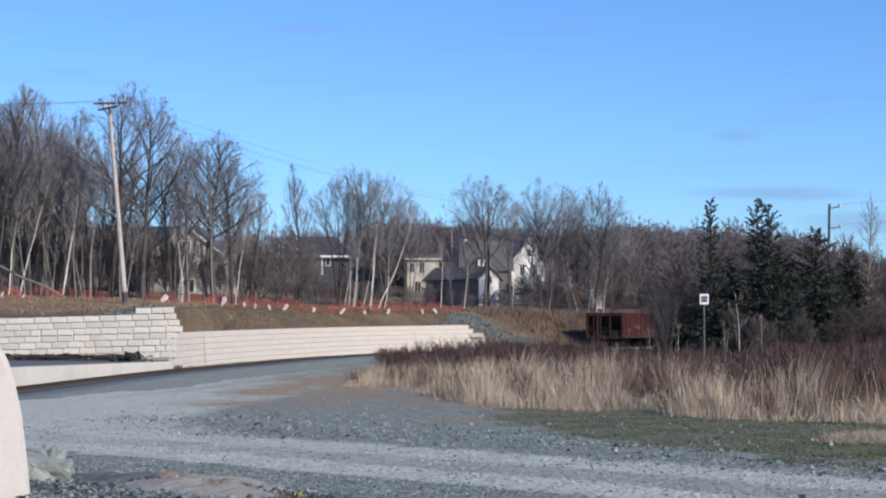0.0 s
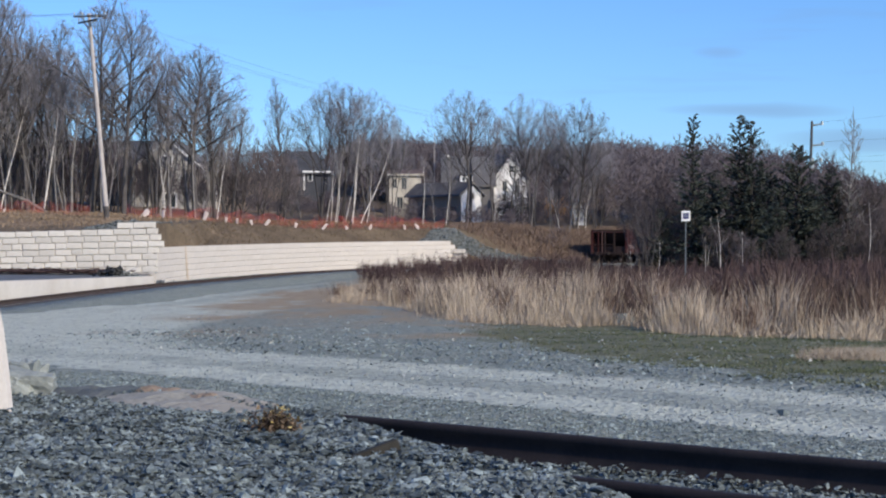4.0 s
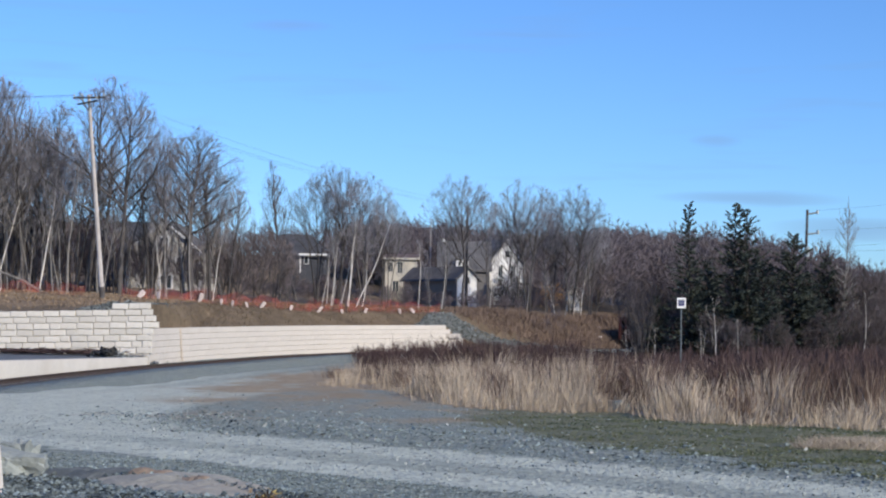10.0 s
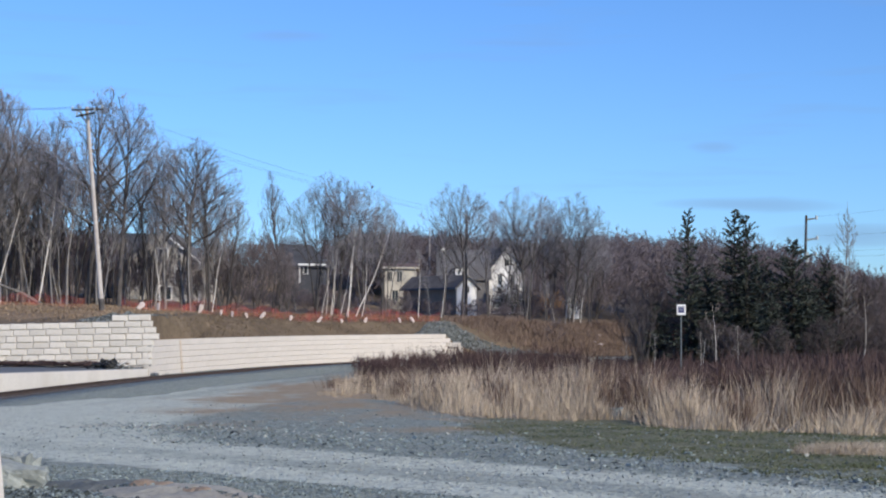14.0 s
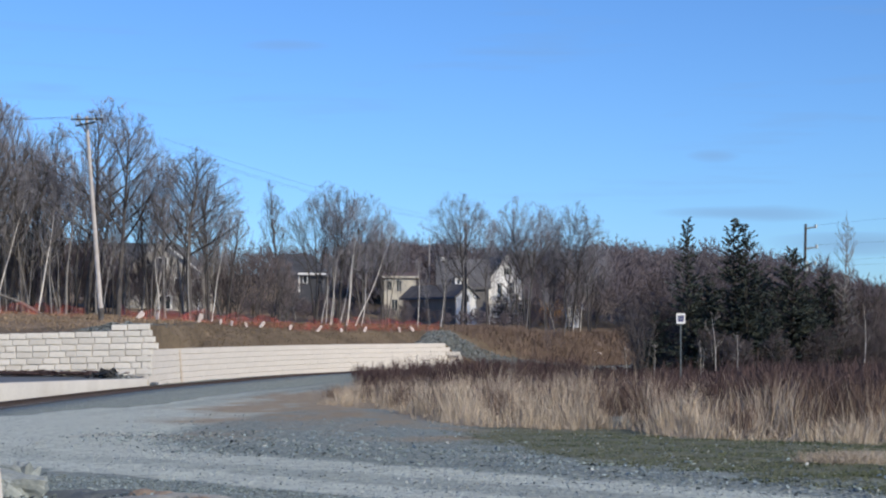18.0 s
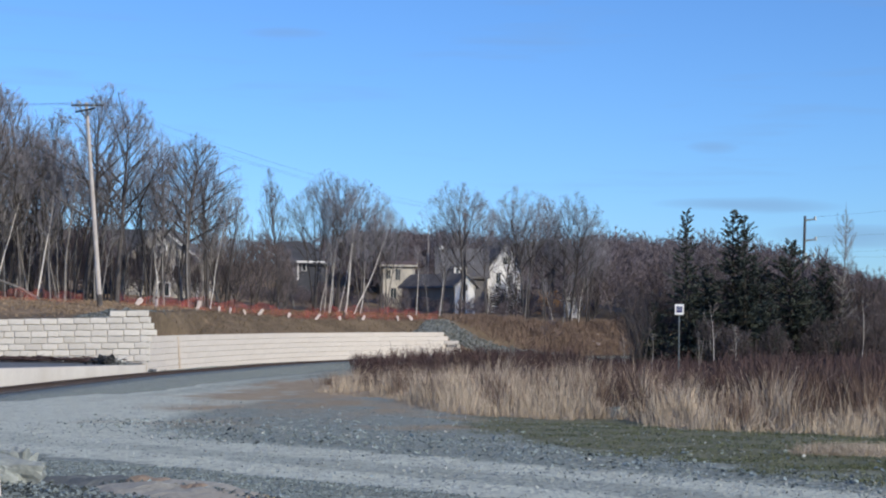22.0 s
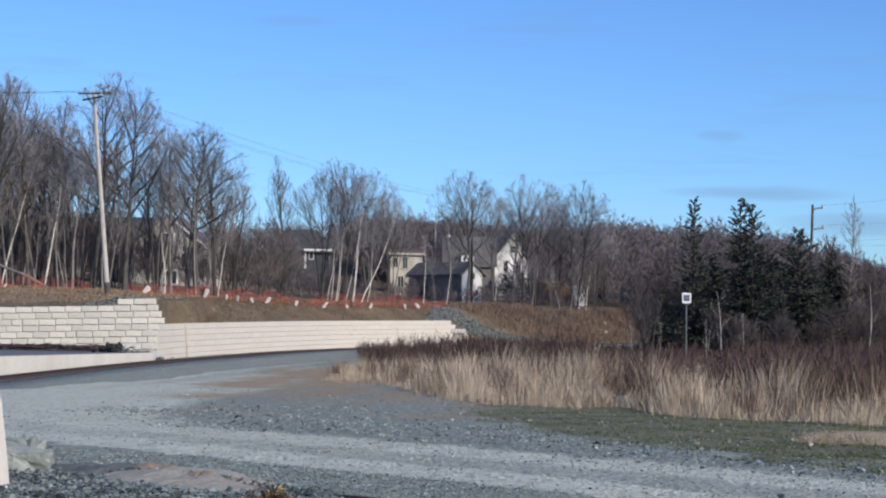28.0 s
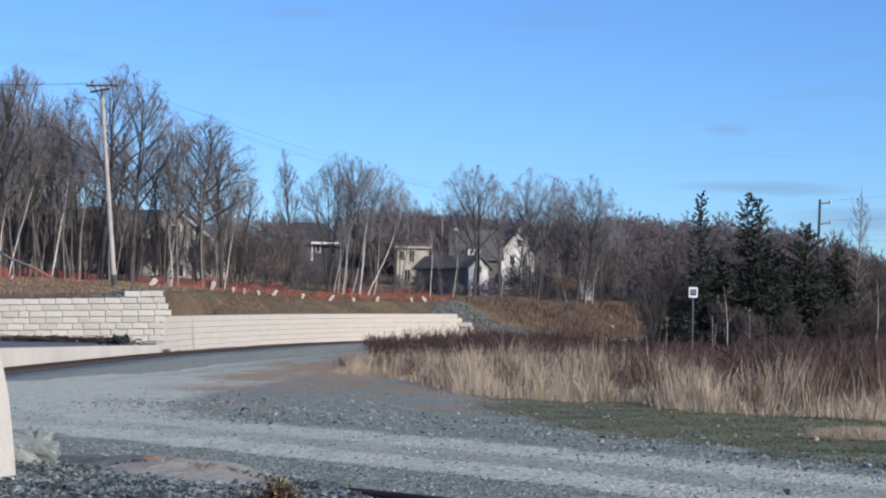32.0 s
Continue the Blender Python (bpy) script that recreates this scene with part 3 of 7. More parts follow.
def build_bank():
    xs = np.concatenate([[-400, -200, -120, -80], np.arange(-60, -17, 1.5), np.arange(-17, -14.4, 0.2), np.arange(-14.4, -13.2, 0.06), np.arange(-13.2, 6, 0.35), np.arange(6, 70, 2), [80, 100, 140, 220, 400, 900]])
    ds = np.concatenate([[-1, 0, 0.3, 0.7, 1.2, 2, 3], np.arange(4, 34, 1.5), np.arange(35, 110, 6), [130, 180, 300, 700, 2500]])
    x = np.repeat(xs[None], len(ds), 0)
    y = wall_y(x) + np.maximum(ds, 0)[:, None]
    ob = mesh_object("embankment", tri_mesh("embankment", np.stack([x, y, bank_z(x, y) - 1.6 * (ds[:, None] < 0)], -1).reshape(-1, 3), grid_faces(len(ds), len(xs))), DRY_BANK)
    ob.data.polygons.foreach_set("use_smooth", np.ones(len(ob.data.polygons), bool))
    past = y - wall_y(x)
    # tan strip before the woods, its sunlit tone painted through this mask
    straw = smooth((-14.8 - x) / 1.2) * (1 - 0.75 * smooth(1 - np.abs(x + 17.0) / 1.8)) * smooth((past - 6.5 + 2.0 * wavy(x, y, 1.6, 7.0)) / 4)
    straw = np.maximum(straw, 0.42 * smooth((x + 14.4) / 1.0) * smooth((past - 2.5) / 4) * smooth((4 - x) / 4))
    at = ob.data.attributes.new("straw", "FLOAT", "POINT")
    at.data.foreach_set("value", straw.astype(np.float32).ravel())
    tagged(ob, "earth bank under dry brown winter grass", "ground", kind="structure")
    # loose grey stone poured at the wall's end
    rng = np.random.default_rng(5)
    n = 21000
    px = rng.uniform(-0.5, 14.0, n)
    py = wall_y(px) + rng.uniform(-2.0, 7.0, n)
    up = py - wall_y(px)
    keep = (up < 0.7 + 5.6 * (1 - (px + 0.3) / 14.5) * smooth((px + 0.5) / 1.6) * rng.uniform(0.6, 1.05, n) + 0.5 * wavy(px, py, 0.7, 3.0)) & (up > np.where(px < 2.6, 0.3, -2.0))
    px, py = px[keep], py[keep]
    v, f = stones(np.stack([px, py, land_z(px, py) + 0.05], 1), rng.uniform(0.07, 0.20, len(px)), rng)
    gx = np.concatenate([rng.normal(-16.9, 0.5, 700), rng.normal(-14.8, 0.5, 160)])
    gy = 88.6 + np.abs(rng.normal(0, 5.0, 860))
    v2, f2 = stones(np.stack([gx, gy, land_z(gx, gy) + 0.02], 1), rng.uniform(0.06, 0.16, 860), rng)
    for hx, hy, wide, high in ((-16.9, 91.2, 1.3, 0.45), (-17.8, 91.0, 1.1, 0.22)):
        n = 900
        away, turn = wide * rng.uniform(0, 1, n) ** 0.6, rng.uniform(0, 6.283, n)
        x, y = hx + away * np.cos(turn), hy + away * np.sin(turn) * 0.8
        heap_v, heap_f = stones(np.stack([x, y, land_z(x, y) + high * (1 - away / wide) * rng.uniform(0.75, 1.0, n)], 1), rng.uniform(0.07, 0.15, n), rng)
        tagged(mesh_object("gravel_heap", tri_mesh("gravel_heap", heap_v, heap_f, True), GREY_STONE), "low heap of grey gravel behind the wall's top", "stones", kind="stuff")
    tagged(mesh_object("gravel_spill", tri_mesh("gravel_spill", v2, f2, True), GREY_STONE), "grey gravel spilled behind the wall's top", "stones", kind="stuff")
    tagged(mesh_object("riprap", tri_mesh("riprap", v, f, True), GREY_STONE), "blue-grey broken stone poured over the bank's end", "stones", kind="stuff")


def strewn(name, n, area, size, material, label, seed, sink=0.3, keep=None):
    rng = np.random.default_rng(seed)
    x, y = area(rng, n)
    if keep is not None:
        k = keep(x, y, rng)
        x, y = x[k], y[k]
    r = rng.uniform(*size, len(x)) * np.exp(rng.normal(-0.05, 0.18, len(x)))
    v, f = stones(np.stack([x, y, ground_z(x, y) + r * (sink + rng.uniform(-0.35, 0.75, len(x)))], 1), r, rng)
    return tagged(mesh_object(name, tri_mesh(name, v, f, True), material), label, "stones", kind="stuff")


def fan(rng, n, y0, y1, spread=0.30, power=1.6):
    y = y0 + (y1 - y0) * rng.uniform(0, 1, n) ** power
    return rng.uniform(-1, 1, n) * (spread * y + 0.3), y


def behind_rail(x, y):
    """Distance in front of the old track's far rail; minus beyond it."""
    return (x - NEAR_RAIL[0]) * NEAR_WAY[1] - (y - NEAR_RAIL[1]) * NEAR_WAY[0]


def mud_patch(x, y):
    """1 at the rim of the dried mud, less inside it."""
    dx, dy = x - MUD_AT[0], y - MUD_AT[1]
    c, s = math.cos(MUD_TURN), math.sin(MUD_TURN)
    worn = np.hypot((x + 2.52) / 0.55, (y - 12.75) / 0.5) + 0.1
    return np.minimum(worn, np.hypot((dx * c + dy * s) / MUD_HALF[0], (dy * c - dx * s) / MUD_HALF[1]))


MUD_AT, MUD_HALF, MUD_TURN = (-1.68, 12.12), (1.12, 0.66), radians(-62)


def build_stones():
    strewn("ballast_stones", 150000, lambda r, n: fan(r, n, 6.9, 14.3, 0.29, 1.0), (0.014, 0.032), BALLAST, "angular blue-grey slate ballast heaped over the old track", 11, 0.15,
           keep=lambda x, y, r: (behind_rail(x, y) > -0.25) & (mud_patch(x, y) > r.uniform(0.72, 1.0, len(x))))
    strewn("ballast_plates", 4200, lambda r, n: fan(r, n, 6.9, 13.5, 0.29, 1.0), (0.026, 0.040), BALLAST, "larger flat plates of slate lying on the ballast", 16, 0.3,
           keep=lambda x, y, r: (behind_rail(x, y) > 0.1) & (mud_patch(x, y) > 1.05))
    strewn("rail_ballast", 60000, lambda r, n: fan(r, n, 6.9, 12.5, 0.29, 1.0), (0.014, 0.028), BALLAST, "slate chips piled against the rails' feet", 17, 1.5,
           keep=lambda x, y, r: ((np.abs(behind_rail(x, y) - 0.085) < 0.055) | (np.abs(behind_rail(x, y) - 1.59) < 0.06)))
    strewn("shoulder_gravel", 70000, lambda r, n: fan(r, n, 7.6, 19, 0.30, 1.0), (0.009, 0.021), GRAVEL, "loose dusty gravel between the old track and the road", 14, 0.2,
           keep=lambda x, y, r: (behind_rail(x, y) < -0.05) & (ROAD.near(x, y)[2] < -1.75 - r.uniform(0, 0.25, len(x))) & (mud_patch(x, y) > 1))
    strewn("gravel_stones", 26000, lambda r, n: fan(r, n, 15.0, 46, 0.31, 1.5), (0.016, 0.042), GRAVEL, "scattered slate gravel on the yard", 12, 0.2,
           keep=lambda x, y, r: (ROAD.near(x, y)[2] > r.uniform(1.4, 2.8, len(x))) & (y < reed_front(x)) & ((y < turf_edge(x) + 0.5) | (r.uniform(0, 1, len(x)) < 0.12)))
    strewn("pale_gravel", 5200, lambda r, n: fan(r, n, 16.0, 42, 0.31, 1.4), (0.013, 0.034), PALE_STONE, "pale broken stones scattered through the gravel", 15, 0.2,
           keep=lambda x, y, r: (ROAD.near(x, y)[2] > 1.7) & (y < reed_front(x)) & ((y < turf_edge(x) + 1.0) | (r.uniform(0, 1, len(x)) < 0.5)) & (wavy(x, y, 1.6, 5.0) > r.uniform(-0.6, 0.6, len(x))))
    strewn("road_chips", 16000, lambda r, n: fan(r, n, 12, 30, 0.31, 1.2), (0.008, 0.020), BALLAST, "dark slate chips strewn over the dusty track", 18, 0.2,
           keep=lambda x, y, r: (np.abs(ROAD.near(x, y)[2]) < 2.2) & (wavy(x, y, 0.9, 3.0) > r.uniform(-0.9, 0.5, len(x))))
    strewn("margin_stones", 9000, lambda r, n: fan(r, n, 13, 31, 0.31, 1.1), (0.016, 0.046), BALLAST, "darker broken slate along the track's inner margin", 19, 0.25,
           keep=lambda x, y, r: (np.abs(ROAD.near(x, y)[2] - 2.9) < r.uniform(0.2, 1.5, len(x))) & (y < reed_front(x) - 1) & (wavy(x, y, 0.8, 8.0) > r.uniform(-0.9, 0.4, len(x))))
    strewn("road_pebbles", 2200, lambda r, n: fan(r, n, 13, 34, 0.31, 1.3), (0.010, 0.026), PALE_STONE, "dust-covered pebbles on the track", 13, 0.2,
           keep=lambda x, y, r: np.abs(ROAD.near(x, y)[2]) < 1.0)


# ---- walls, platform and rails ----
def block_mesh(name, w, h, d, seed, bulge=0.018, gap=0.016, lip_x=0.036, uneven=0.014, material=CONCRETE, e=0.030, j=0.016):
    """A split-faced concrete block: its front at y = 0, its length along x."""
    r = random.Random(seed)
    bm = bmesh.new()
    g = gap
    back = [bm.verts.new(p) for p in ((g, d, j), (w - g, d, j), (w - g, d, h - j), (g, d, h - j))]
    mid = [bm.verts.new(p) for p in ((g, e, j), (w - g, e, j), (w - g, e, h - j), (g, e, h - j))]
    lip = [bm.verts.new((x, -r.uniform(0, uneven), z)) for x, z in ((lip_x, e), (w - lip_x, e), (w - lip_x, h - e), (lip_x, h - e))]
    centre = bm.verts.new((w * r.uniform(0.35, 0.65), -bulge, h * r.uniform(0.4, 0.6)))
    for i in range(4):
        j = (i + 1) % 4
        bm.faces.new((back[j], back[i], mid[i], mid[j]))
        bm.faces.new((mid[j], mid[i], lip[i], lip[j]))
        bm.faces.new((lip[j], lip[i], centre))
    bm.faces.new(back)
    bmesh.ops.recalc_face_normals(bm, faces=bm.faces)
    me = bpy.data.meshes.new(name)
    bm.to_mesh(me)
    bm.free()
    me.materials.append(material)
    return me


COURSE = 0.335


def lay(parent, kinds, x, y, z, angle, r):
    ob = new("block", r.choice(kinds))
    ob.parent = parent
    ob.matrix_basis = pose(x, y, z, 0, 0, angle)


def build_walls():
    r = random.Random(3)
    # upper wall, across the back of the platform
    core = boxed(-60, -14.3, 0.25, 0.6, -0.9, 1.5)
    box(core, -24, -14.4, 0.25, 0.6, 1.5, 1.92)
    for v in core.verts:
        if v.co.y < 0.4:
            v.co.y = 0.070 - (v.co.x + 14) * 0.004
    me = bpy.data.meshes.new("wall_upper")
    core.to_mesh(me)
    core.free()
    upper = mesh_object("wall_upper", me, MORTAR)
    upper.matrix_basis = pose(0, 87.2, 0)
    tagged(upper, "retaining wall of pale concrete blocks in running bond", "wall", kind="structure")
    kinds = [block_mesh("block", 0.86, COURSE, 0.3, i) for i in range(4)]
    short = [block_mesh("block", 0.52, COURSE, 0.3, 9), block_mesh("block", 0.60, COURSE, 0.3, 10)]
    ends = (-14.05, -14.05, -14.05, -14.05, -13.75, -13.95, -14.12, -14.25)
    for k in range(8):
        x = ends[k]
        low = -16.25 if k >= 7 else -34
        first = True
        while x > low + 0.3:
            bank = short if (first and k % 2) or r.random() < 0.12 else kinds
            w = 0.86 if bank is kinds else 0.56
            x -= w
            lay(upper, bank, x, 0.02 * (k % 2) - (x + 14) * 0.004, -0.14 + k * COURSE + (x + 14) * 0.030, r.uniform(-0.4, 0.4), r)
            first = False
    # lower wall, along the track
    L = LOWER_WALL.length
    s = np.linspace(0, L - 1.7, 60)
    c, w = LOWER_WALL.at(s), LOWER_WALL.way(s)
    left = np.stack([-w[:, 1], w[:, 0]], 1)
    base = -0.87 + 0.52 * s / L
    a, b = c + left * 0.28, c + left * 0.7
    top = base + 6 * COURSE - 0.08
    rows = np.stack([np.column_stack([a, base - 0.3]), np.column_stack([a, top]), np.column_stack([b, top]), np.column_stack([b, base - 0.3])])
    lower = mesh_object("wall_lower", tri_mesh("wall_lower", rows.transpose(1, 0, 2).reshape(-1, 3), grid_faces(60, 4)), JOINT)
    tagged(lower, "long low retaining wall of pale concrete courses with a rust streak", "wall", kind="structure")
    long = [block_mesh("block", 1.10, COURSE, 0.3, 20 + i, 0.004, 0.0005, 0.001, 0.002, COURSED, 0.014, 0.005) for i in range(4)]
    for k in range(6):
        q = 0.0 if k % 2 else -0.5
        stop = L + (1.9, 1.4, 0.9, 0.4, -0.1, -0.7)[k]
        while q < stop - 0.55:
            p, t = LOWER_WALL.at(q), LOWER_WALL.way(q + 0.55)
            f = 0.022 * k
            lay(lower, long, p[0] - t[1] * f, p[1] + t[0] * f, -0.87 + 0.52 * q / L + k * COURSE, math.degrees(math.atan2(t[1], t[0])), r)
            q += 1.10
    # rust streak down the face
    q = 6.9
    p, t = LOWER_WALL.at(q), LOWER_WALL.way(q)
    streak = boxed(-0.17, 0.07, -0.075, -0.06, 0.0, 6 * COURSE)
    tagged(part("rust_streak", streak, surface("rust_streak", (0.44, 0.35, 0.26), (0.60, 0.51, 0.42), 0.9, 2, 20, 0.2), lower, "orange-brown rust streak"))
    lower.children[-1].matrix_basis = pose(p[0], p[1], -0.83, -5, 0, math.degrees(math.atan2(t[1], t[0])))


def platform_edge(y):
    return np.interp(y, [20, 59, 85.2], [-16.6, -15.1, -13.95]), np.interp(y, [20, 59, 85.2], [0.25, 0.01, -0.31])


def build_platform():
    ys = np.linspace(24, 85.2, 36)
    ex, ez = platform_edge(ys)
    out = []
    for y, x, z in zip(ys, ex, ez):
        out.append([(x, y, -1.0), (x, y, z - 0.03), (x - 0.03, y, z), (x - 0.45, y, z)])
    face = mesh_object("platform_edge", tri_mesh("platform_edge", np.array(out).reshape(-1, 3), grid_faces(36, 4)), PLATFORM_CONCRETE)
    tagged(face, "low pale concrete platform edge beside the track", "platform", kind="structure")
    end = boxed(-0.45, 0.0, 0, 0.02, -0.7, 0.31)
    part("platform_end", end, PLATFORM_CONCRETE, face).matrix_basis = pose(-13.95, 85.2, -0.62)
    out = []
    for y, x, z in zip(ys, ex, ez):
        k = smooth((y - 70) / 15)
        out.append([(x - 0.45, y, z - 0.004), (x - 3, y, z + 0.02), (x - 8, y, z + 0.05), (x - 40, y, z + 0.05)])
    out.append([(-14.4, 87.45, -0.25), (-17, 87.45, -0.22), (-22, 87.45, -0.2), (-54, 87.45, -0.2)])
    top = mesh_object("platform", tri_mesh("platform", np.array(out).reshape(-1, 3), grid_faces(37, 4)), ASPHALT)
    tagged(top, "grey asphalt platform surface", "platform", kind="structure")


RAIL_PROFILE = [(-0.07, 0), (-0.07, 0.012), (-0.012, 0.035), (-0.010, 0.125), (-0.035, 0.14), (-0.037, 0.168), (-0.028, 0.178), (0.028, 0.178), (0.037, 0.168), (0.035, 0.14), (0.010, 0.125), (0.012, 0.035), (0.07, 0.012), (0.07, 0)]


def rail(name, xy, z, label, grow=1.0, steel=RUST):
    """A rail swept along points in plan, its foot at the heights z."""
    w = np.gradient(xy, axis=0)
    w /= np.linalg.norm(w, axis=1, keepdims=True)
    side = np.stack([w[:, 1], -w[:, 0]], 1)
    prof = np.array(RAIL_PROFILE) * [1.0, grow]
    ring = np.concatenate([xy[:, None] + side[:, None] * prof[None, :, :1], (z[:, None] + prof[None, :, 1])[..., None]], 2)
    n, k = ring.shape[:2]
    i = np.arange(n * k).reshape(n, k)
    j = np.roll(i, -1, 1)
    faces = np.stack([i[:-1], j[:-1], j[1:], i[1:]], -1).reshape(-1, 4)
    ob = mesh_object(name, tri_mesh(name, ring.reshape(-1, 3), faces), steel)
    return tagged(ob, label, "rail", "rails")


def build_rails():
    s = np.linspace(0, RAIL_LINE.length, 160)
    c, w = RAIL_LINE.at(s), RAIL_LINE.way(s)
    for off in (0.0, 1.507):
        xy = c + np.stack([-w[:, 1], w[:, 0]], 1) * off
        rail("rail", xy, rail_z(xy[:, 1]) - 0.178, "rusty brown steel rail of the line past the platform", 1.0, RUSTY_RAIL)
    for off in (0.0, 1.507):
        q = np.linspace(-6.5, 7.0, 8)[:, None]
        xy = NEAR_RAIL + NEAR_WAY * q + np.array([NEAR_WAY[1], -NEAR_WAY[0]]) * off
        rail("rail", xy, np.full(8, 0.236 - 0.178 * 1.28), "rusty dark steel rail half buried in slate ballast", 1.28)
    bed = np.linspace(0, RAIL_LINE.length, 120)
    c, w = RAIL_LINE.at(bed), RAIL_LINE.way(bed)
    left = np.stack([-w[:, 1], w[:, 0]], 1)
    rows = []
    for off, dz in ((-2.6, -0.34), (-1.1, -0.09), (-0.05, -0.025), (0.04, -0.16), (1.47, -0.18), (1.6, -0.10), (2.4, -0.13), (3.2, -0.42)):
        p = c + left * off
        rows.append(np.column_stack([p, rail_z(c[:, 1]) + dz]))
    ob = mesh_object("track_bed", tri_mesh("track_bed", np.stack(rows, 1).reshape(-1, 3), grid_faces(120, 8)), GROUND)
    tagged(ob, "raised bed of grey track ballast", "ballast", kind="structure")
    rows = [np.column_stack([c + left * off, rail_z(c[:, 1]) + dz]) for off, dz in ((0.045, -0.02), (0.3, -0.04), (0.8, -0.13), (1.38, -0.165))]
    ob = mesh_object("track_infill", tri_mesh("track_infill", np.stack(rows, 1).reshape(-1, 3), grid_faces(120, 4)), GROUND)
    tagged(ob, "grey gravel packed level between the rails", "ballast", kind="structure")


# ---- trees ----
def tube(points, radii, sides=7):
    """One closed tapering tube through the points: vertices and quads."""
    p, r = np.asarray(points, float), np.asarray(radii, float)
    way = np.gradient(p, axis=0)
    way /= np.linalg.norm(way, axis=1, keepdims=True) + 1e-9
    u = np.cross(way, [0.0, 1.0, 0.13])
    u /= np.linalg.norm(u, axis=1, keepdims=True) + 1e-9
    w = np.cross(way, u)
    ang = np.arange(sides) * 2 * np.pi / sides
    ring = p[:, None] + (np.cos(ang)[None, :, None] * u[:, None] + np.sin(ang)[None, :, None] * w[:, None]) * r[:, None, None]
    i = np.arange(len(p) * sides).reshape(len(p), sides)
    j = np.roll(i, -1, 1)
    return ring.reshape(-1, 3), np.stack([i[:-1], j[:-1], j[1:], i[1:]], -1).reshape(-1, 4)


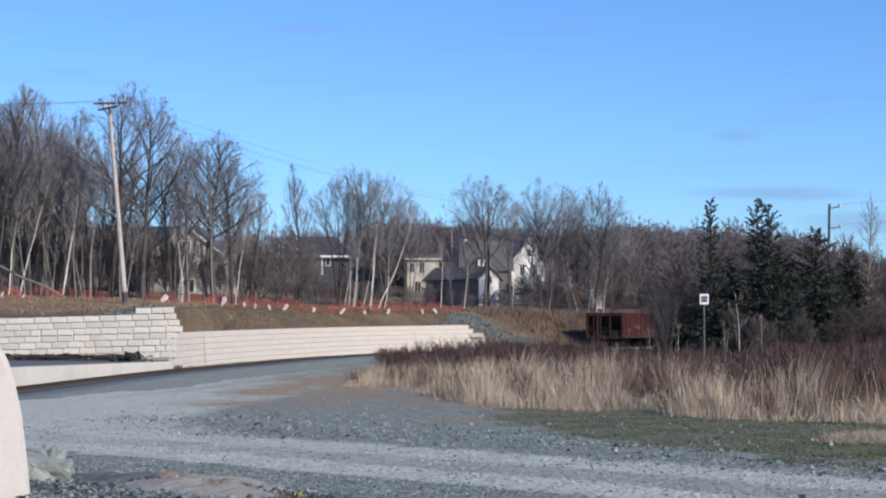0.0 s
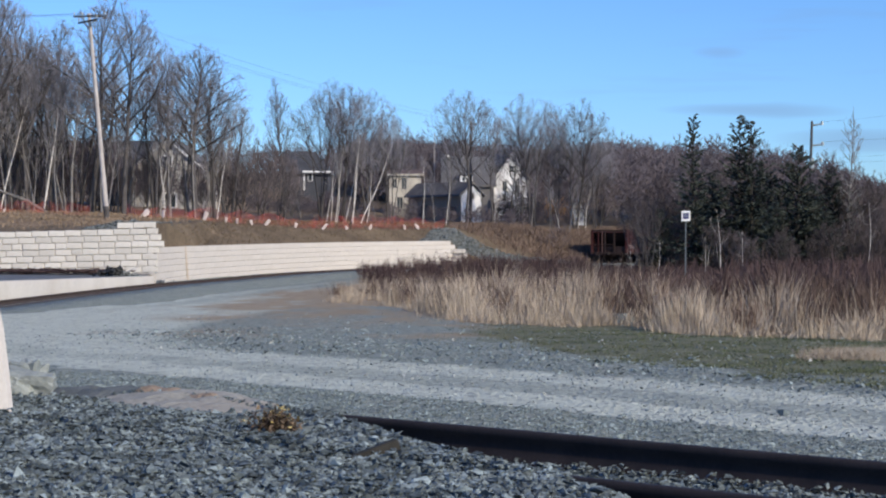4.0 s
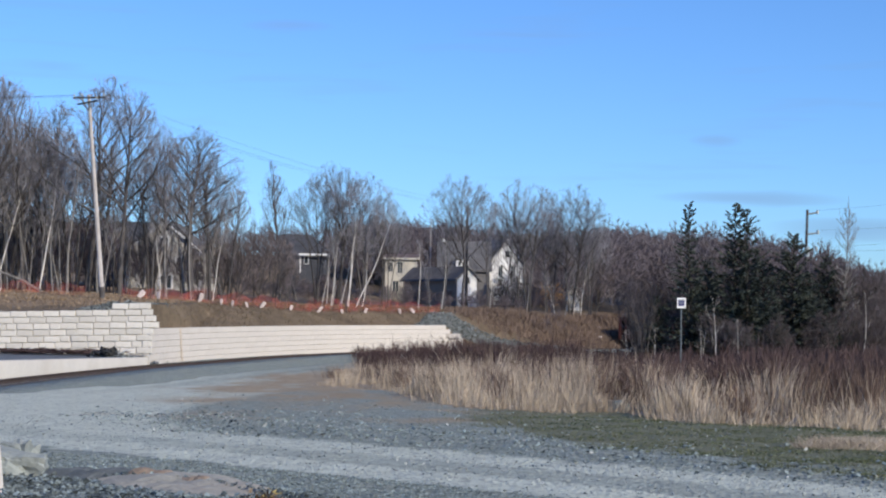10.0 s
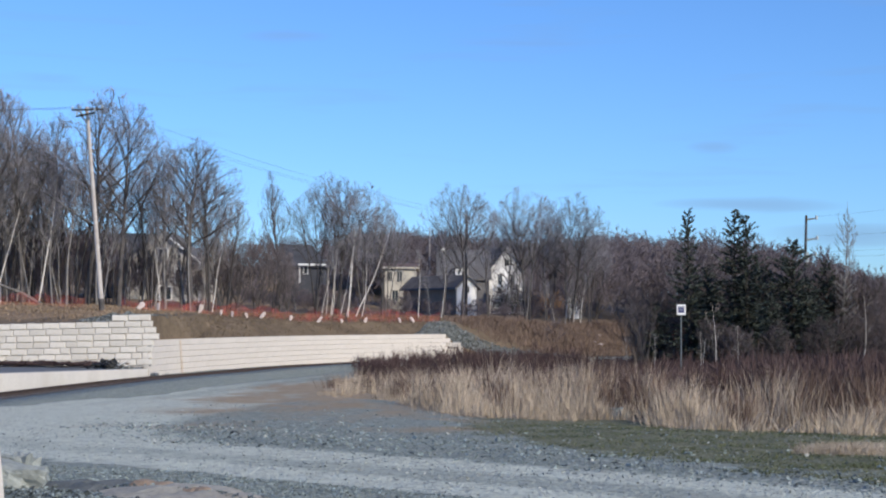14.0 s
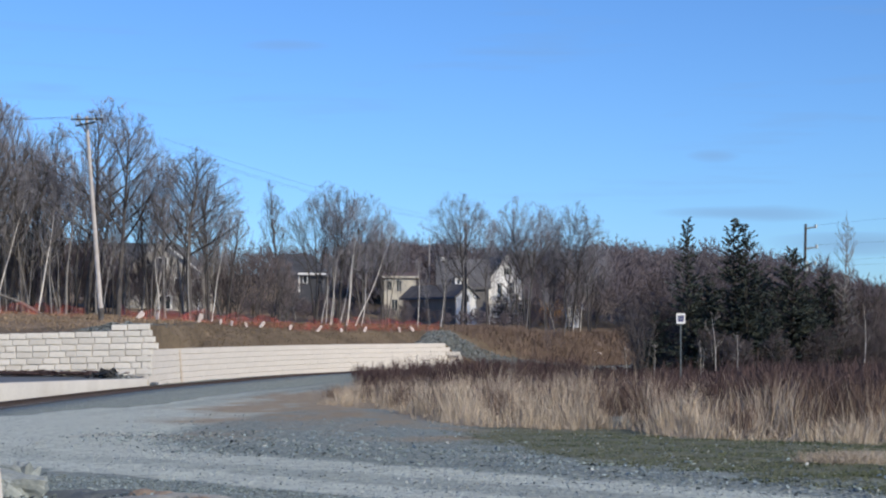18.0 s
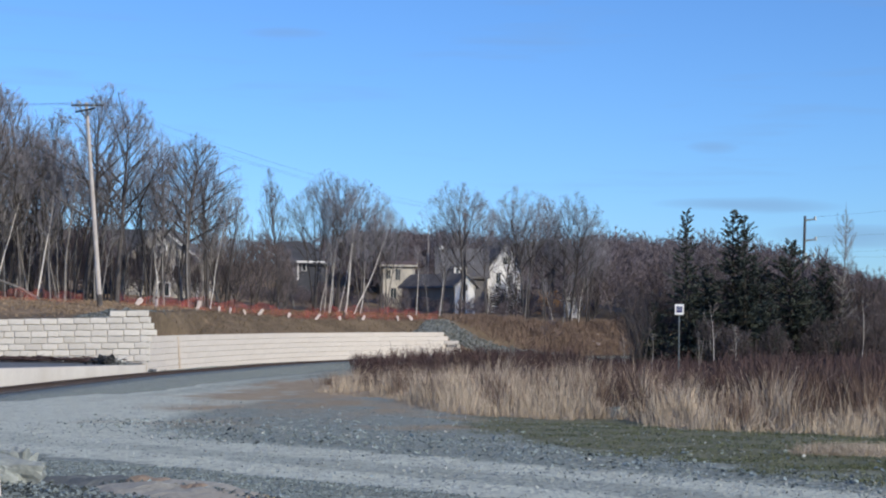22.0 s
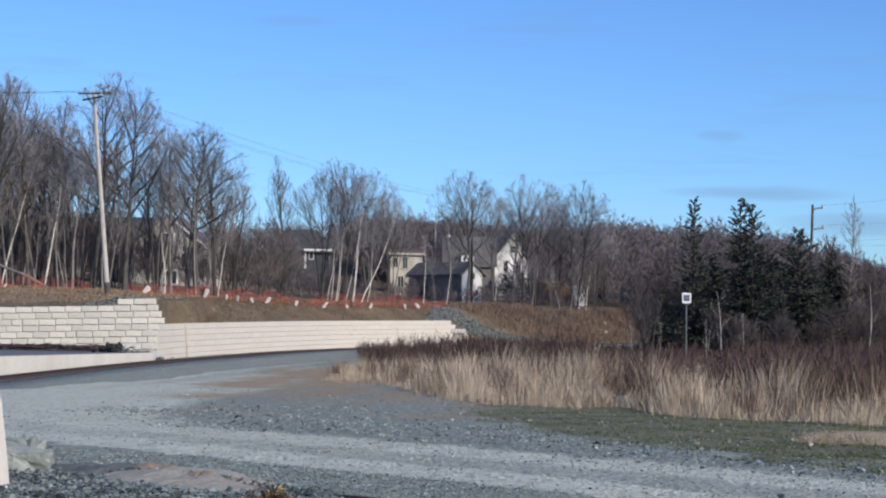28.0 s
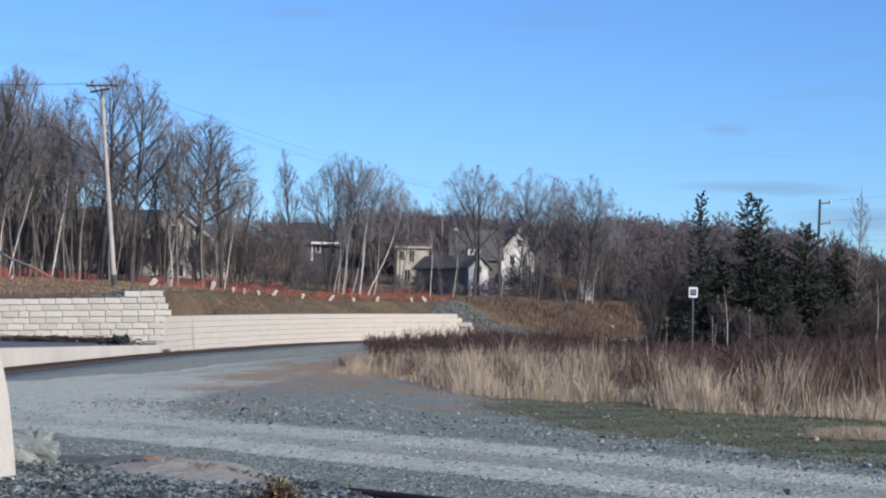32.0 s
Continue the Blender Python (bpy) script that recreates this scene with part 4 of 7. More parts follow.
def tree_parts(seed, H, spread=0.28, base=0.35, limbs=12, rise=42, boughs=6, fine=5, tiny=2, fork=1, lean=0.0, thick=0.012, leader=0.8, twig_r=0.007, arch=0.06, open_=(22, 50), wob=0.065, flare=(0.06, 0.20), far=False, lift=0.13, even=(0.86, 1.06)):
    """A leafless tree whose branches stop at a domed outline: stems, limbs and twigs, each as vertices and faces."""
    R = random.Random(seed)
    stems, limb_segs, twig_segs = [], [], []
    floor = base * 0.55
    axis = [(0.0, 0.0)] * 2
    ease = [1.0]

    def inside(p):
        u = (p.z / (H * ease[0]) - floor) / (1 - floor)
        if u < 0 or u > 1:
            return u < 0
        k = 0.40 + 0.60 * u / 0.45 if u < 0.45 else max(0.0, 1 - ((u - 0.45) / 0.55) ** 1.8) ** 0.6
        ax = axis[0][0] + (axis[1][0] - axis[0][0]) * u, axis[0][1] + (axis[1][1] - axis[0][1]) * u
        return math.hypot(p.x - ax[0], p.y - ax[1]) < spread * H * k * ease[0]

    def shake(s):
        return Vector((R.gauss(0, s), R.gauss(0, s), R.gauss(0, s)))

    def grow(a, d, length, r0, r1, n, up, store, jitter):
        pts = [a]
        for i in range(n):
            d = (d + shake(jitter) + Vector((0, 0, up))).normalized()
            b = pts[-1] + d * (length / n)
            if not inside(b):
                b = pts[-1] + d * (length / n) * 0.45
                if not inside(b):
                    break
                store.append((pts[-1], b, r0 + (r1 - r0) * i / n, r1))
                pts.append(b)
                break
            store.append((pts[-1], b, r0 + (r1 - r0) * i / n, r0 + (r1 - r0) * (i + 1) / n))
            pts.append(b)
        return pts

    def along(pts, t):
        k = t * (len(pts) - 1)
        i = min(int(k), len(pts) - 2)
        d = pts[i + 1] - pts[i]
        return pts[i] + d * (k - i), d.normalized()

    def aside(way):
        angle = radians(R.uniform(*open_))
        side = way.cross(shake(1)).normalized()
        return (way * math.cos(angle) + side * math.sin(angle) + Vector((0, 0, lift))).normalized()

    for stem in range(fork):
        az = R.uniform(0, 6.283) + (stem * 6.283 / fork if fork > 1 else 0)
        tip = lean if fork == 1 else R.uniform(*flare)
        h = H * leader * (1 if stem == 0 else R.uniform(0.78, 1.0))
        p = Vector((math.cos(az), math.sin(az), 0)) * (0.018 * H if fork > 1 else 0) + Vector((0, 0, -0.3))
        way = Vector((math.cos(az) * tip, math.sin(az) * tip, 1.0)).normalized()
        main = [p]
        for i in range(10):
            way = (way + shake(0.045) + Vector((0, 0, 0.03))).normalized()
            main.append(main[-1] + way * ((h + 0.3) / 10))
        axis[0], axis[1] = (0.0, 0.0), (main[-1].x if fork == 1 else 0.0, main[-1].y if fork == 1 else 0.0)
        k = np.linspace(0, 1, 11)
        stems.append(tube([tuple(q) for q in main], H * thick * (1 - 0.84 * k) * (0.8 if fork > 1 else 1), 7))
        count = max(4, limbs if fork == 1 else int(limbs * 1.6 / fork))
        for i in range(count):
            low = base / leader
            t = low + (0.99 - low) * (i + R.uniform(0, 1)) / count
            ease[0] = R.uniform(*even)
            a, w = along(main, t)
            az2, el = i * 2.4 + R.uniform(-0.6, 0.6), radians(rise + R.gauss(0, 8) + 18 * t * t)
            d = Vector((math.cos(az2) * math.cos(el), math.sin(az2) * math.cos(el), math.sin(el)))
            ln = H * R.uniform(0.42, 0.62) * (1.15 - 0.60 * t)
            r0 = H * thick * 0.58 * (1.1 - 0.78 * t)
            limb = grow(a, d, ln, r0, twig_r * 1.7, 7, arch, limb_segs, wob)
            if len(limb) < 2:
                continue
            for j in range(boughs):
                t2 = 0.18 + 0.80 * (j + R.uniform(0, 1)) / boughs
                a2, w2 = along(limb, t2)
                l2 = ln * R.uniform(0.34, 0.58) * (1.15 - 0.55 * t2)
                bough = grow(a2, aside(w2), l2, max(twig_r * 1.8, r0 * 0.36 * (1.1 - 0.7 * t2)), twig_r * 1.1, 4, arch * 0.7, limb_segs, wob)
                if len(bough) < 2:
                    continue
                for k2 in range(fine):
                    a3, w3 = along(bough, R.uniform(0.12, 1.0))
                    l3 = l2 * R.uniform(0.32, 0.62)
                    sprig = grow(a3, aside(w3), l3, twig_r * 1.2, twig_r * 0.8, 2, arch * 0.6, twig_segs, wob)
                    if len(sprig) < 2:
                        continue
                    for k3 in range(tiny):
                        a4, w4 = along(sprig, R.uniform(0.15, 1.0))
                        grow(a4, aside(w4), l3 * R.uniform(0.35, 0.75), twig_r * 0.85, twig_r * 0.5, 1, arch * 0.5, twig_segs, wob)

    def solid(segs, sides, grow_by=1.0):
        A, B = np.array([tuple(q[0]) for q in segs]), np.array([tuple(q[1]) for q in segs])
        return sticks(A, B, np.array([q[2] for q in segs]) * grow_by, np.array([q[3] for q in segs]) * grow_by, sides)

    return stems, solid(limb_segs, 2 if far else 3), solid(twig_segs, 2, 1.25)


def tree(name, label, group, trunk_mat, twig_mat, category="tree", limb_mat=None, **kind):
    stems, limb_shape, twigs = tree_parts(**kind)
    ob = thing(name, pose(0, 0, 0), label, category, group)
    for v, f in stems:
        me = tri_mesh("trunk", v, f)
        me.polygons.foreach_set("use_smooth", np.ones(len(me.polygons), bool))
        mesh_object("trunk", me, trunk_mat, ob)
    (lv, lf), (tv, tf) = limb_shape, twigs
    me = tri_mesh("crown", np.concatenate([lv, tv]), np.concatenate([lf, tf + len(lv)]))
    mesh_object("crown", me, limb_mat or trunk_mat, ob)
    me.materials.append(twig_mat)
    me.polygons.foreach_set("material_index", np.repeat([0, 1], [len(lf), len(tf)]).astype(np.int32))
    return ob


STOOD = set()


def stand(kinds, places, seed):
    """Sets copies of the given trees on the land: plan x and y, height in metres, breadth against the kind's own."""
    r = random.Random(seed)
    for x, y, h, *more in places:
        ob, own, *way = r.choice(kinds)
        tilt = 1.5 if more else 4.0
        m = pose(x, y, float(land_z(x, y)), r.uniform(-tilt, tilt), r.uniform(-tilt, tilt), (r.uniform(-22, 22) if more else r.uniform(-70, 70)) - way[0] if way else r.uniform(0, 360))
        k, wide = h / own * 1.045, more[0] if more else 1.0
        if ob in STOOD:
            ob = copy_thing(ob, m)
        STOOD.add(ob)
        ob.matrix_basis = m @ Matrix.Diagonal((k * wide * r.uniform(0.94, 1.06), k * wide * r.uniform(0.94, 1.06), k, 1))


def clear_unused(kinds):
    for ob, *rest in kinds:
        if ob not in STOOD:
            for o in (*ob.children_recursive, ob):
                bpy.data.objects.remove(o)


def build_trees():
    # the woods on the bank: tall dark trees in front, a crowd of thinner ones behind
    grand = [(tree("bare_tree", "large leafless hardwood with a dark trunk and arching limbs", "woods on the bank", BARK, TWIG, seed=q, H=15, spread=w, base=0.34, limbs=18, rise=43, boughs=7, fine=6, tiny=3, thick=0.0150, leader=0.86, arch=0.035, even=(0.92, 1.02), lift=0.08), 15) for q, w in ((6, 0.27), (7, 0.25), (8, 0.29))]
    stand(grand, [(-22.0, 121, 14.9), (-24.6, 122, 15.4, 1.1), (-16.9, 122, 12.6, 1.3), (-19.2, 124, 12.2, 0.9), (-15.9, 125, 11.6, 0.8), (-31.4, 120, 14.5), (-29.4, 123, 15.4, 0.85), (-34.6, 122, 14.9)], 20)
    wood = [(tree("bare_tree", "tall leafless hardwood with a grey trunk and fine twigs", "woods on the bank", PALE_BARK if q in (2, 5) else BARK, TWIG, seed=q, H=16, spread=w, base=b, limbs=16, rise=40, boughs=6, fine=6, tiny=2, thick=0.0105, leader=0.90, fork=k, even=(0.90, 1.03)) , 16) for q, b, w, k in ((1, 0.40, 0.20, 1), (2, 0.46, 0.17, 1), (3, 0.34, 0.22, 2), (4, 0.42, 0.18, 1), (5, 0.48, 0.16, 1))]
    front = [(-33.2, 120, 15.1), (-30.6, 122, 14.5), (-32.6, 119, 13.7), (-28.0, 125, 12.6), (-26.4, 126, 12.8), (-27.2, 122, 11.8), (-29.0, 121, 12.0), (-24.9, 128, 11.6), (-22.9, 128, 11.4), (-20.8, 129, 10.8), (-18.3, 127, 12.2), (-16.6, 128, 11.2), (-36.4, 127, 15.1), (-34.2, 123, 14.5), (-38.8, 128, 15.3), (-35.8, 133, 15.5), (-32, 131, 12.9), (-20.0, 122, 9.4), (-14.9, 126, 9.6), (-18.6, 121, 9.0), (-34.6, 129, 14.9), (-31.2, 128, 12.5), (-39.6, 123, 15.7), (-25.6, 120, 10.4), (-23.4, 120, 8.6)]
    stand(wood, front, 21)
    r = random.Random(5)
    slim = [(tree("bare_sapling", "slim leafless young tree with an upright stem", "saplings in the woods", PALE_BARK if q != 16 else BARK, TWIG, seed=q, H=10, spread=0.13, base=0.36, limbs=9, rise=50, boughs=4, fine=4, tiny=1, thick=0.0075, leader=0.92, lean=0.04), 10) for q in (15, 16, 17)]
    stand(slim, [(r.uniform(-40, -15.5), r.uniform(116, 136), r.uniform(5.5, 10.5)) for i in range(90)], 22)
    stand(wood, [(r.uniform(-41, -25.5), r.uniform(124, 138), r.uniform(11.0, 14.6)) for i in range(22)], 36)
    stand(slim, [(u * y, y, h) for u, y, h in ((-0.075, 150, 7.0), (-0.030, 152, 5.0), (-0.014, 158, 5.4), (0.006, 152, 4.6), (0.036, 165, 5.4), (0.053, 160, 4.8), (0.064, 158, 5.4), (0.076, 160, 5.0), (0.087, 162, 5.8))], 37)
    # rounded trees along the fence
    wide = [(tree("bare_tree", "leafless spreading hardwood with a rounded crown of fine twigs", "trees along the fence", BARK, TWIG, seed=q, H=12, spread=0.38, base=0.30, limbs=18, rise=40, boughs=7, fine=7, tiny=3, fork=f, thick=0.0130, leader=0.74, arch=0.035, lift=0.05, wob=0.05, twig_r=0.0062, even=(0.93, 1.02)), 12) for q, f in ((11, 1), (12, 2), (14, 1))]
    clump = [(tree("bare_tree", "leafless tree of several upright stems with a domed crown", "trees along the fence", BARK, TWIG, seed=q, H=12, spread=0.32, base=0.30, limbs=15, rise=46, boughs=6, fine=6, fork=f, thick=0.0105, leader=0.76, flare=(0.03, 0.16), even=(0.93, 1.02), tiny=3, wob=0.055, twig_r=0.0062), 12) for q, f in ((13, 3), (18, 4))]
    stand(clump, [(-9.0, 142, 11.4, 0.9), (-7.4, 144, 12.3, 1.1), (-4.9, 146, 11.6, 1.05), (-2.9, 145, 10.0, 0.75), (9.4, 163, 9.6, 0.8), (13.4, 167, 10.2, 0.8)], 23)
    stand(wide, [(3.9, 157, 12.6, 1.05), (6.6, 161, 11.2, 0.75), (10.5, 162, 12.8, 0.9), (15.0, 165, 12.9, 0.9), (2.2, 160, 9.4, 0.75), (8.4, 165, 10.4, 0.75), (12.8, 167, 10.6, 0.7), (17.2, 168, 9.8, 0.75), (-3.4, 148, 8.8, 0.7)], 34)
    low = [(tree("bare_thicket", "low reddish leafless thicket of crowded twigs", "thicket by the fence", BARK, PURPLE_TWIG, "shrub", seed=q, H=6, spread=0.36, base=0.06, limbs=20, rise=44, boughs=5, fine=5, fork=3, thick=0.010, leader=0.8), 6) for q in (31, 32)]
    stand(low, [(-14.6, 130, 6.0), (-13.2, 133, 6.6), (-12.0, 135, 5.8), (-15.4, 134, 5.2), (-11.0, 137, 4.4), (-16.8, 139, 6.0), (17, 176, 6.5), (19, 180, 7.5), (-1.5, 157, 2.6), (8.2, 191, 3.2), (9.6, 190, 3.5), (11.2, 189, 3.3), (12.6, 191, 3.6), (15.6, 172, 4.2), (-25.8, 130, 4.6), (-23.6, 128, 3.8), (-20.6, 127, 4.4), (-18.8, 131, 5.2), (-22.2, 133, 5.4), (-27.6, 127, 3.8), (-30.2, 126, 4.2), (-32.8, 125, 3.6), (-17.0, 127, 3.4), (-35.0, 124, 4.0)], 24)
    dark = [(tree("bare_thicket", "purple-brown leafless thicket beside the spruces", "thicket beside the spruces", BARK, DARK_TWIG, "shrub", seed=q, H=6, spread=0.42, base=0.02, limbs=20, rise=50, boughs=6, fine=5, fork=4, thick=0.008, twig_r=0.009, leader=0.85), 6) for q in (33, 34)]
    stand(dark, [(28.6, 108, 6.4), (31, 110, 5.8), (29.8, 106, 5.0), (33, 112, 5.4), (27.0, 110, 6.8), (25.2, 105, 6.6), (26.6, 106, 6.6), (28.2, 109, 6.2), (24.4, 107, 7.0), (30.6, 111, 5.6), (23.0, 110, 7.4), (20.4, 109, 7.4), (27.8, 101, 4.4), (25.8, 99, 3.8), (23.4, 96.5, 3.4), (20.6, 95.5, 3.2), (18.4, 95, 3.0), (21.4, 104, 6.6), (17.8, 104, 6.4), (17.6, 117, 5.4), (19.6, 116, 6.2), (16.4, 112, 5.2), (22.0, 118, 6.6), (17.2, 96, 3.4), (15.0, 108, 5.6), (29.0, 101, 3.6), (26.8, 97, 3.0)], 33)
    poplar = [(tree("bare_poplar", "narrow upright leafless poplar", "", BARK, PURPLE_TWIG, seed=41, H=12, spread=0.16, base=0.10, limbs=26, rise=56, boughs=5, fine=5, thick=0.009, leader=0.97, arch=0.06), 12)]
    stand(poplar, [(-11.9, 140, 11.1, 1.0)], 25)
    birch = [(tree("birch", "slim white-barked birch with fine bare twigs", "birches", BIRCH, TWIG, seed=q, H=10, spread=0.15, base=0.45, limbs=10, rise=50, boughs=4, fine=5, lean=l, thick=0.0062, leader=0.92, limb_mat=PALE_BARK), 10, math.degrees(random.Random(q).uniform(0, 6.283))) for q, l in ((51, 0.10), (52, 0.03), (54, 0.05))]
    stand(birch, [(-7.6, 140, 6.6), (-8.4, 141, 5.2), (15.5, 167, 5.0), (16.2, 167.5, 5.6), (13.1, 161, 4.4), (6.6, 157.5, 4.6), (1.9, 150, 5.8), (-0.2, 148, 6.2), (-31.3, 119, 8.5), (-27.6, 120, 10.8), (-30.6, 119.5, 9.0), (-18.9, 120, 6.4), (-15.2, 121, 7.0)], 26)
    for q, lean, x, y, h in ((53, 0.40, -5.5, 139, 9.0), (55, 0.27, -6.3, 139.4, 7.8), (56, 0.12, -6.1, 139.2, 7.4), (57, 0.20, -7.5, 139.6, 5.4), (58, 0.30, -6.8, 140, 6.4), (59, 0.10, -8.0, 140.5, 6.0), (64, 0.16, -5.0, 140.5, 6.2)):
        stand([(tree("birch", "white-barked birch leaning out over the fence", "birches", BIRCH, TWIG, seed=q, H=10, spread=0.17, base=0.55, limbs=9, rise=48, boughs=4, fine=5, lean=lean, thick=0.0060, leader=0.95, limb_mat=PALE_BARK), 10, math.degrees(random.Random(q).uniform(0, 6.283)))], [(x, y, h, 1.0)], q)
    stem = [(tree("young_birch", "thin crooked white birch stem in front of the spruces", "young birches", BIRCH, PALE_TWIG, seed=q, H=5, spread=0.16, base=0.4, limbs=5, rise=52, boughs=2, fine=2, lean=0.12, thick=0.0055, leader=0.95, limb_mat=PALE_BARK), 5) for q in (61, 62, 63)]
    stand(stem, [(14.45, 84, 2.2), (15.05, 84.5, 4.0), (14.7, 86, 2.6), (16.8, 87, 3.0), (15.9, 88, 2.4), (25.6, 96, 4.6), (11.9, 84, 2.4), (10.9, 86, 2.2)], 27)
    bush = [(tree("bare_bush", "tall bare bush of pale ascending stems", "bushes by the line", BARK, DARK_TWIG, "shrub", seed=q, H=6, spread=0.30, base=0.15, limbs=18, rise=62, boughs=3, fine=4, tiny=1, fork=7, thick=0.0060, twig_r=0.006, leader=0.85, flare=(0.10, 0.42)), 6) for q in (71, 72)]
    stand(bush, [(12.95, 96.5, 4.6), (14.3, 103, 5.6), (13.6, 105, 5.8), (15.8, 107, 5.2)], 28)
    larch = [(tree("bare_larch", "thin upright leafless larch", "", PALE_BARK, TWIG, seed=81, H=11, spread=0.09, base=0.15, limbs=60, rise=34, boughs=3, fine=2, tiny=1, thick=0.006, twig_r=0.006, leader=1.0, wob=0.04, open_=(20, 45)), 11)]
    stand(larch, [(26.5, 103, 10.3, 1.0)], 29)
    tall = [(tree("bare_tree", "thin-crowned leafless tree behind the spruces", "trees behind the line", BARK, TWIG, seed=85, H=12, spread=0.22, base=0.4, limbs=9, rise=52, boughs=4, fine=3, tiny=1, fork=3, thick=0.008), 12)]
    stand(tall, [(25.5, 160, 11.4), (28.5, 166, 12.0), (31.5, 168, 11.0), (34.8, 172, 10.6)], 30)
    for kinds in (wood, slim, grand, wide, clump, low, dark, birch, stem, bush):
        clear_unused(kinds)
    # one fallen stem that leans in the woods
    fallen = tube([(-31.4, 115.6, 6.0), (-29.6, 115.9, 4.95), (-27.9, 116.2, 4.3), (-26.6, 116.5, float(land_z(-26.6, 116.5)) + 0.05)], [0.06, 0.09, 0.11, 0.14], 7)
    tagged(mesh_object("fallen_trunk", tri_mesh("fallen_trunk", *fallen), PALE_BARK), "fallen pale tree trunk leaning among the trees", "tree")


def build_far_woods():
    """The wooded slopes behind the houses and behind the line: crowded leafless crowns."""
    rng = np.random.default_rng(77)

    def crown(**kind):
        stems, a, b = tree_parts(far=True, **kind)
        return np.concatenate([a[0], b[0]]), [a[1], b[1] + len(a[0])]

    protos = []
    for q in (91, 92, 93):
        v, fs = crown(seed=q, H=10, spread=0.36, base=0.10, limbs=11, rise=40, boughs=5, fine=6, tiny=1, thick=0.006, twig_r=0.016, leader=0.66, arch=0.05, lift=0.05)
        protos.append((v, np.concatenate(fs)))
    v, fs = crown(seed=95, H=10, spread=0.5, base=0.0, limbs=14, rise=40, boughs=5, fine=4, tiny=0, fork=2, thick=0.010, twig_r=0.045, leader=0.8)
    brush = (v, np.concatenate(fs))
    V, F, n = [], [], 0
    spots = []

    def upto(x, y, z):
        return z - float(land_z(x, y))

    # the wooded hill behind the line: an even top that falls away to the east
    for i in range(270):
        y = rng.uniform(176, 275)
        u = rng.uniform(0.05, 0.30)
        x = u * y
        crest = np.interp(u, [0.05, 0.10, 0.20, 0.23, 0.26, 0.30], [0.0590, 0.0605, 0.0600, 0.0560, 0.0430, 0.0390])
        spots.append((x, y, upto(x, y, 1.4 + y * crest * rng.uniform(0.98, 1.15))))
    # behind the houses
    for i in range(150):
        y = rng.uniform(208, 262)
        u = rng.uniform(-0.110, 0.06)
        x = u * y
        crest = np.interp(u, [-0.11, -0.06, -0.02, 0.06], [0.058, 0.060, 0.066, 0.061])
        spots.append((x, y, upto(x, y, 1.4 + y * crest * rng.uniform(0.90, 1.10))))
    for i in range(130):
        y = rng.uniform(222, 262)
        u = rng.uniform(-0.045, 0.03)
        spots.append((u * y, y, upto(u * y, y, 1.4 + y * 0.0655 * rng.uniform(0.95, 1.03))))
    # deep in the left woods
    for i in range(190):
        y = rng.uniform(132, 190)
        u = rng.uniform(-0.30, -0.115)
        spots.append((u * y, y, rng.uniform(4.5, 7.5) + 30 * max(0.0, -u - 0.19)))
    # thickets behind the spruces
    for i in range(120):
        y = rng.uniform(116, 172)
        u = rng.uniform(0.195, 0.30)
        crest = np.interp(u, [0.195, 0.225, 0.255, 0.30], [0.056, 0.054, 0.045, 0.036])
        spots.append((y * u, y, (upto(y * u, y, 1.4 + y * crest)) * rng.uniform(0.72, 1.0)))
    for i in range(60):
        y = rng.uniform(150, 240)
        spots.append((rng.uniform(-0.30, 0.12) * y, y, rng.uniform(2.5, 4.5)))
    for i in range(120):
        y = rng.uniform(150, 205)
        spots.append((rng.uniform(-0.11, 0.09) * y, y, rng.uniform(1.3, 2.6)))
    for x, y, h in spots:
        u = x / y
        hides = (-0.100 < u < -0.050 and y < 196 and h > 2.6) or (-0.05 < u < 0.07 and y < 208 and h > 2.2) or (-0.19 < u < -0.125 and y < 172 and h > 5.5)
        if h < 1 or (y < wall_y(x) + 2 and x < 30) or hides:
            continue
        bv, bf = brush if h < 3 else protos[rng.integers(3)]
        a, k = rng.uniform(0, 6.28), h / 10
        m = np.array([[math.cos(a) * 1.15, -math.sin(a) * 1.15, 0], [math.sin(a) * 1.15, math.cos(a) * 1.15, 0], [0, 0, 1]]) * k
        V.append(bv @ m.T + [x, y, float(land_z(x, y))])
        F.append(bf + n)
        n += len(bv)
    ob = mesh_object("far_woods", tri_mesh("far_woods", np.concatenate(V), np.concatenate(F)), FAR_TWIG)
    tagged(ob, "purple-brown leafless woods on the rising ground", "woods", kind="stuff")


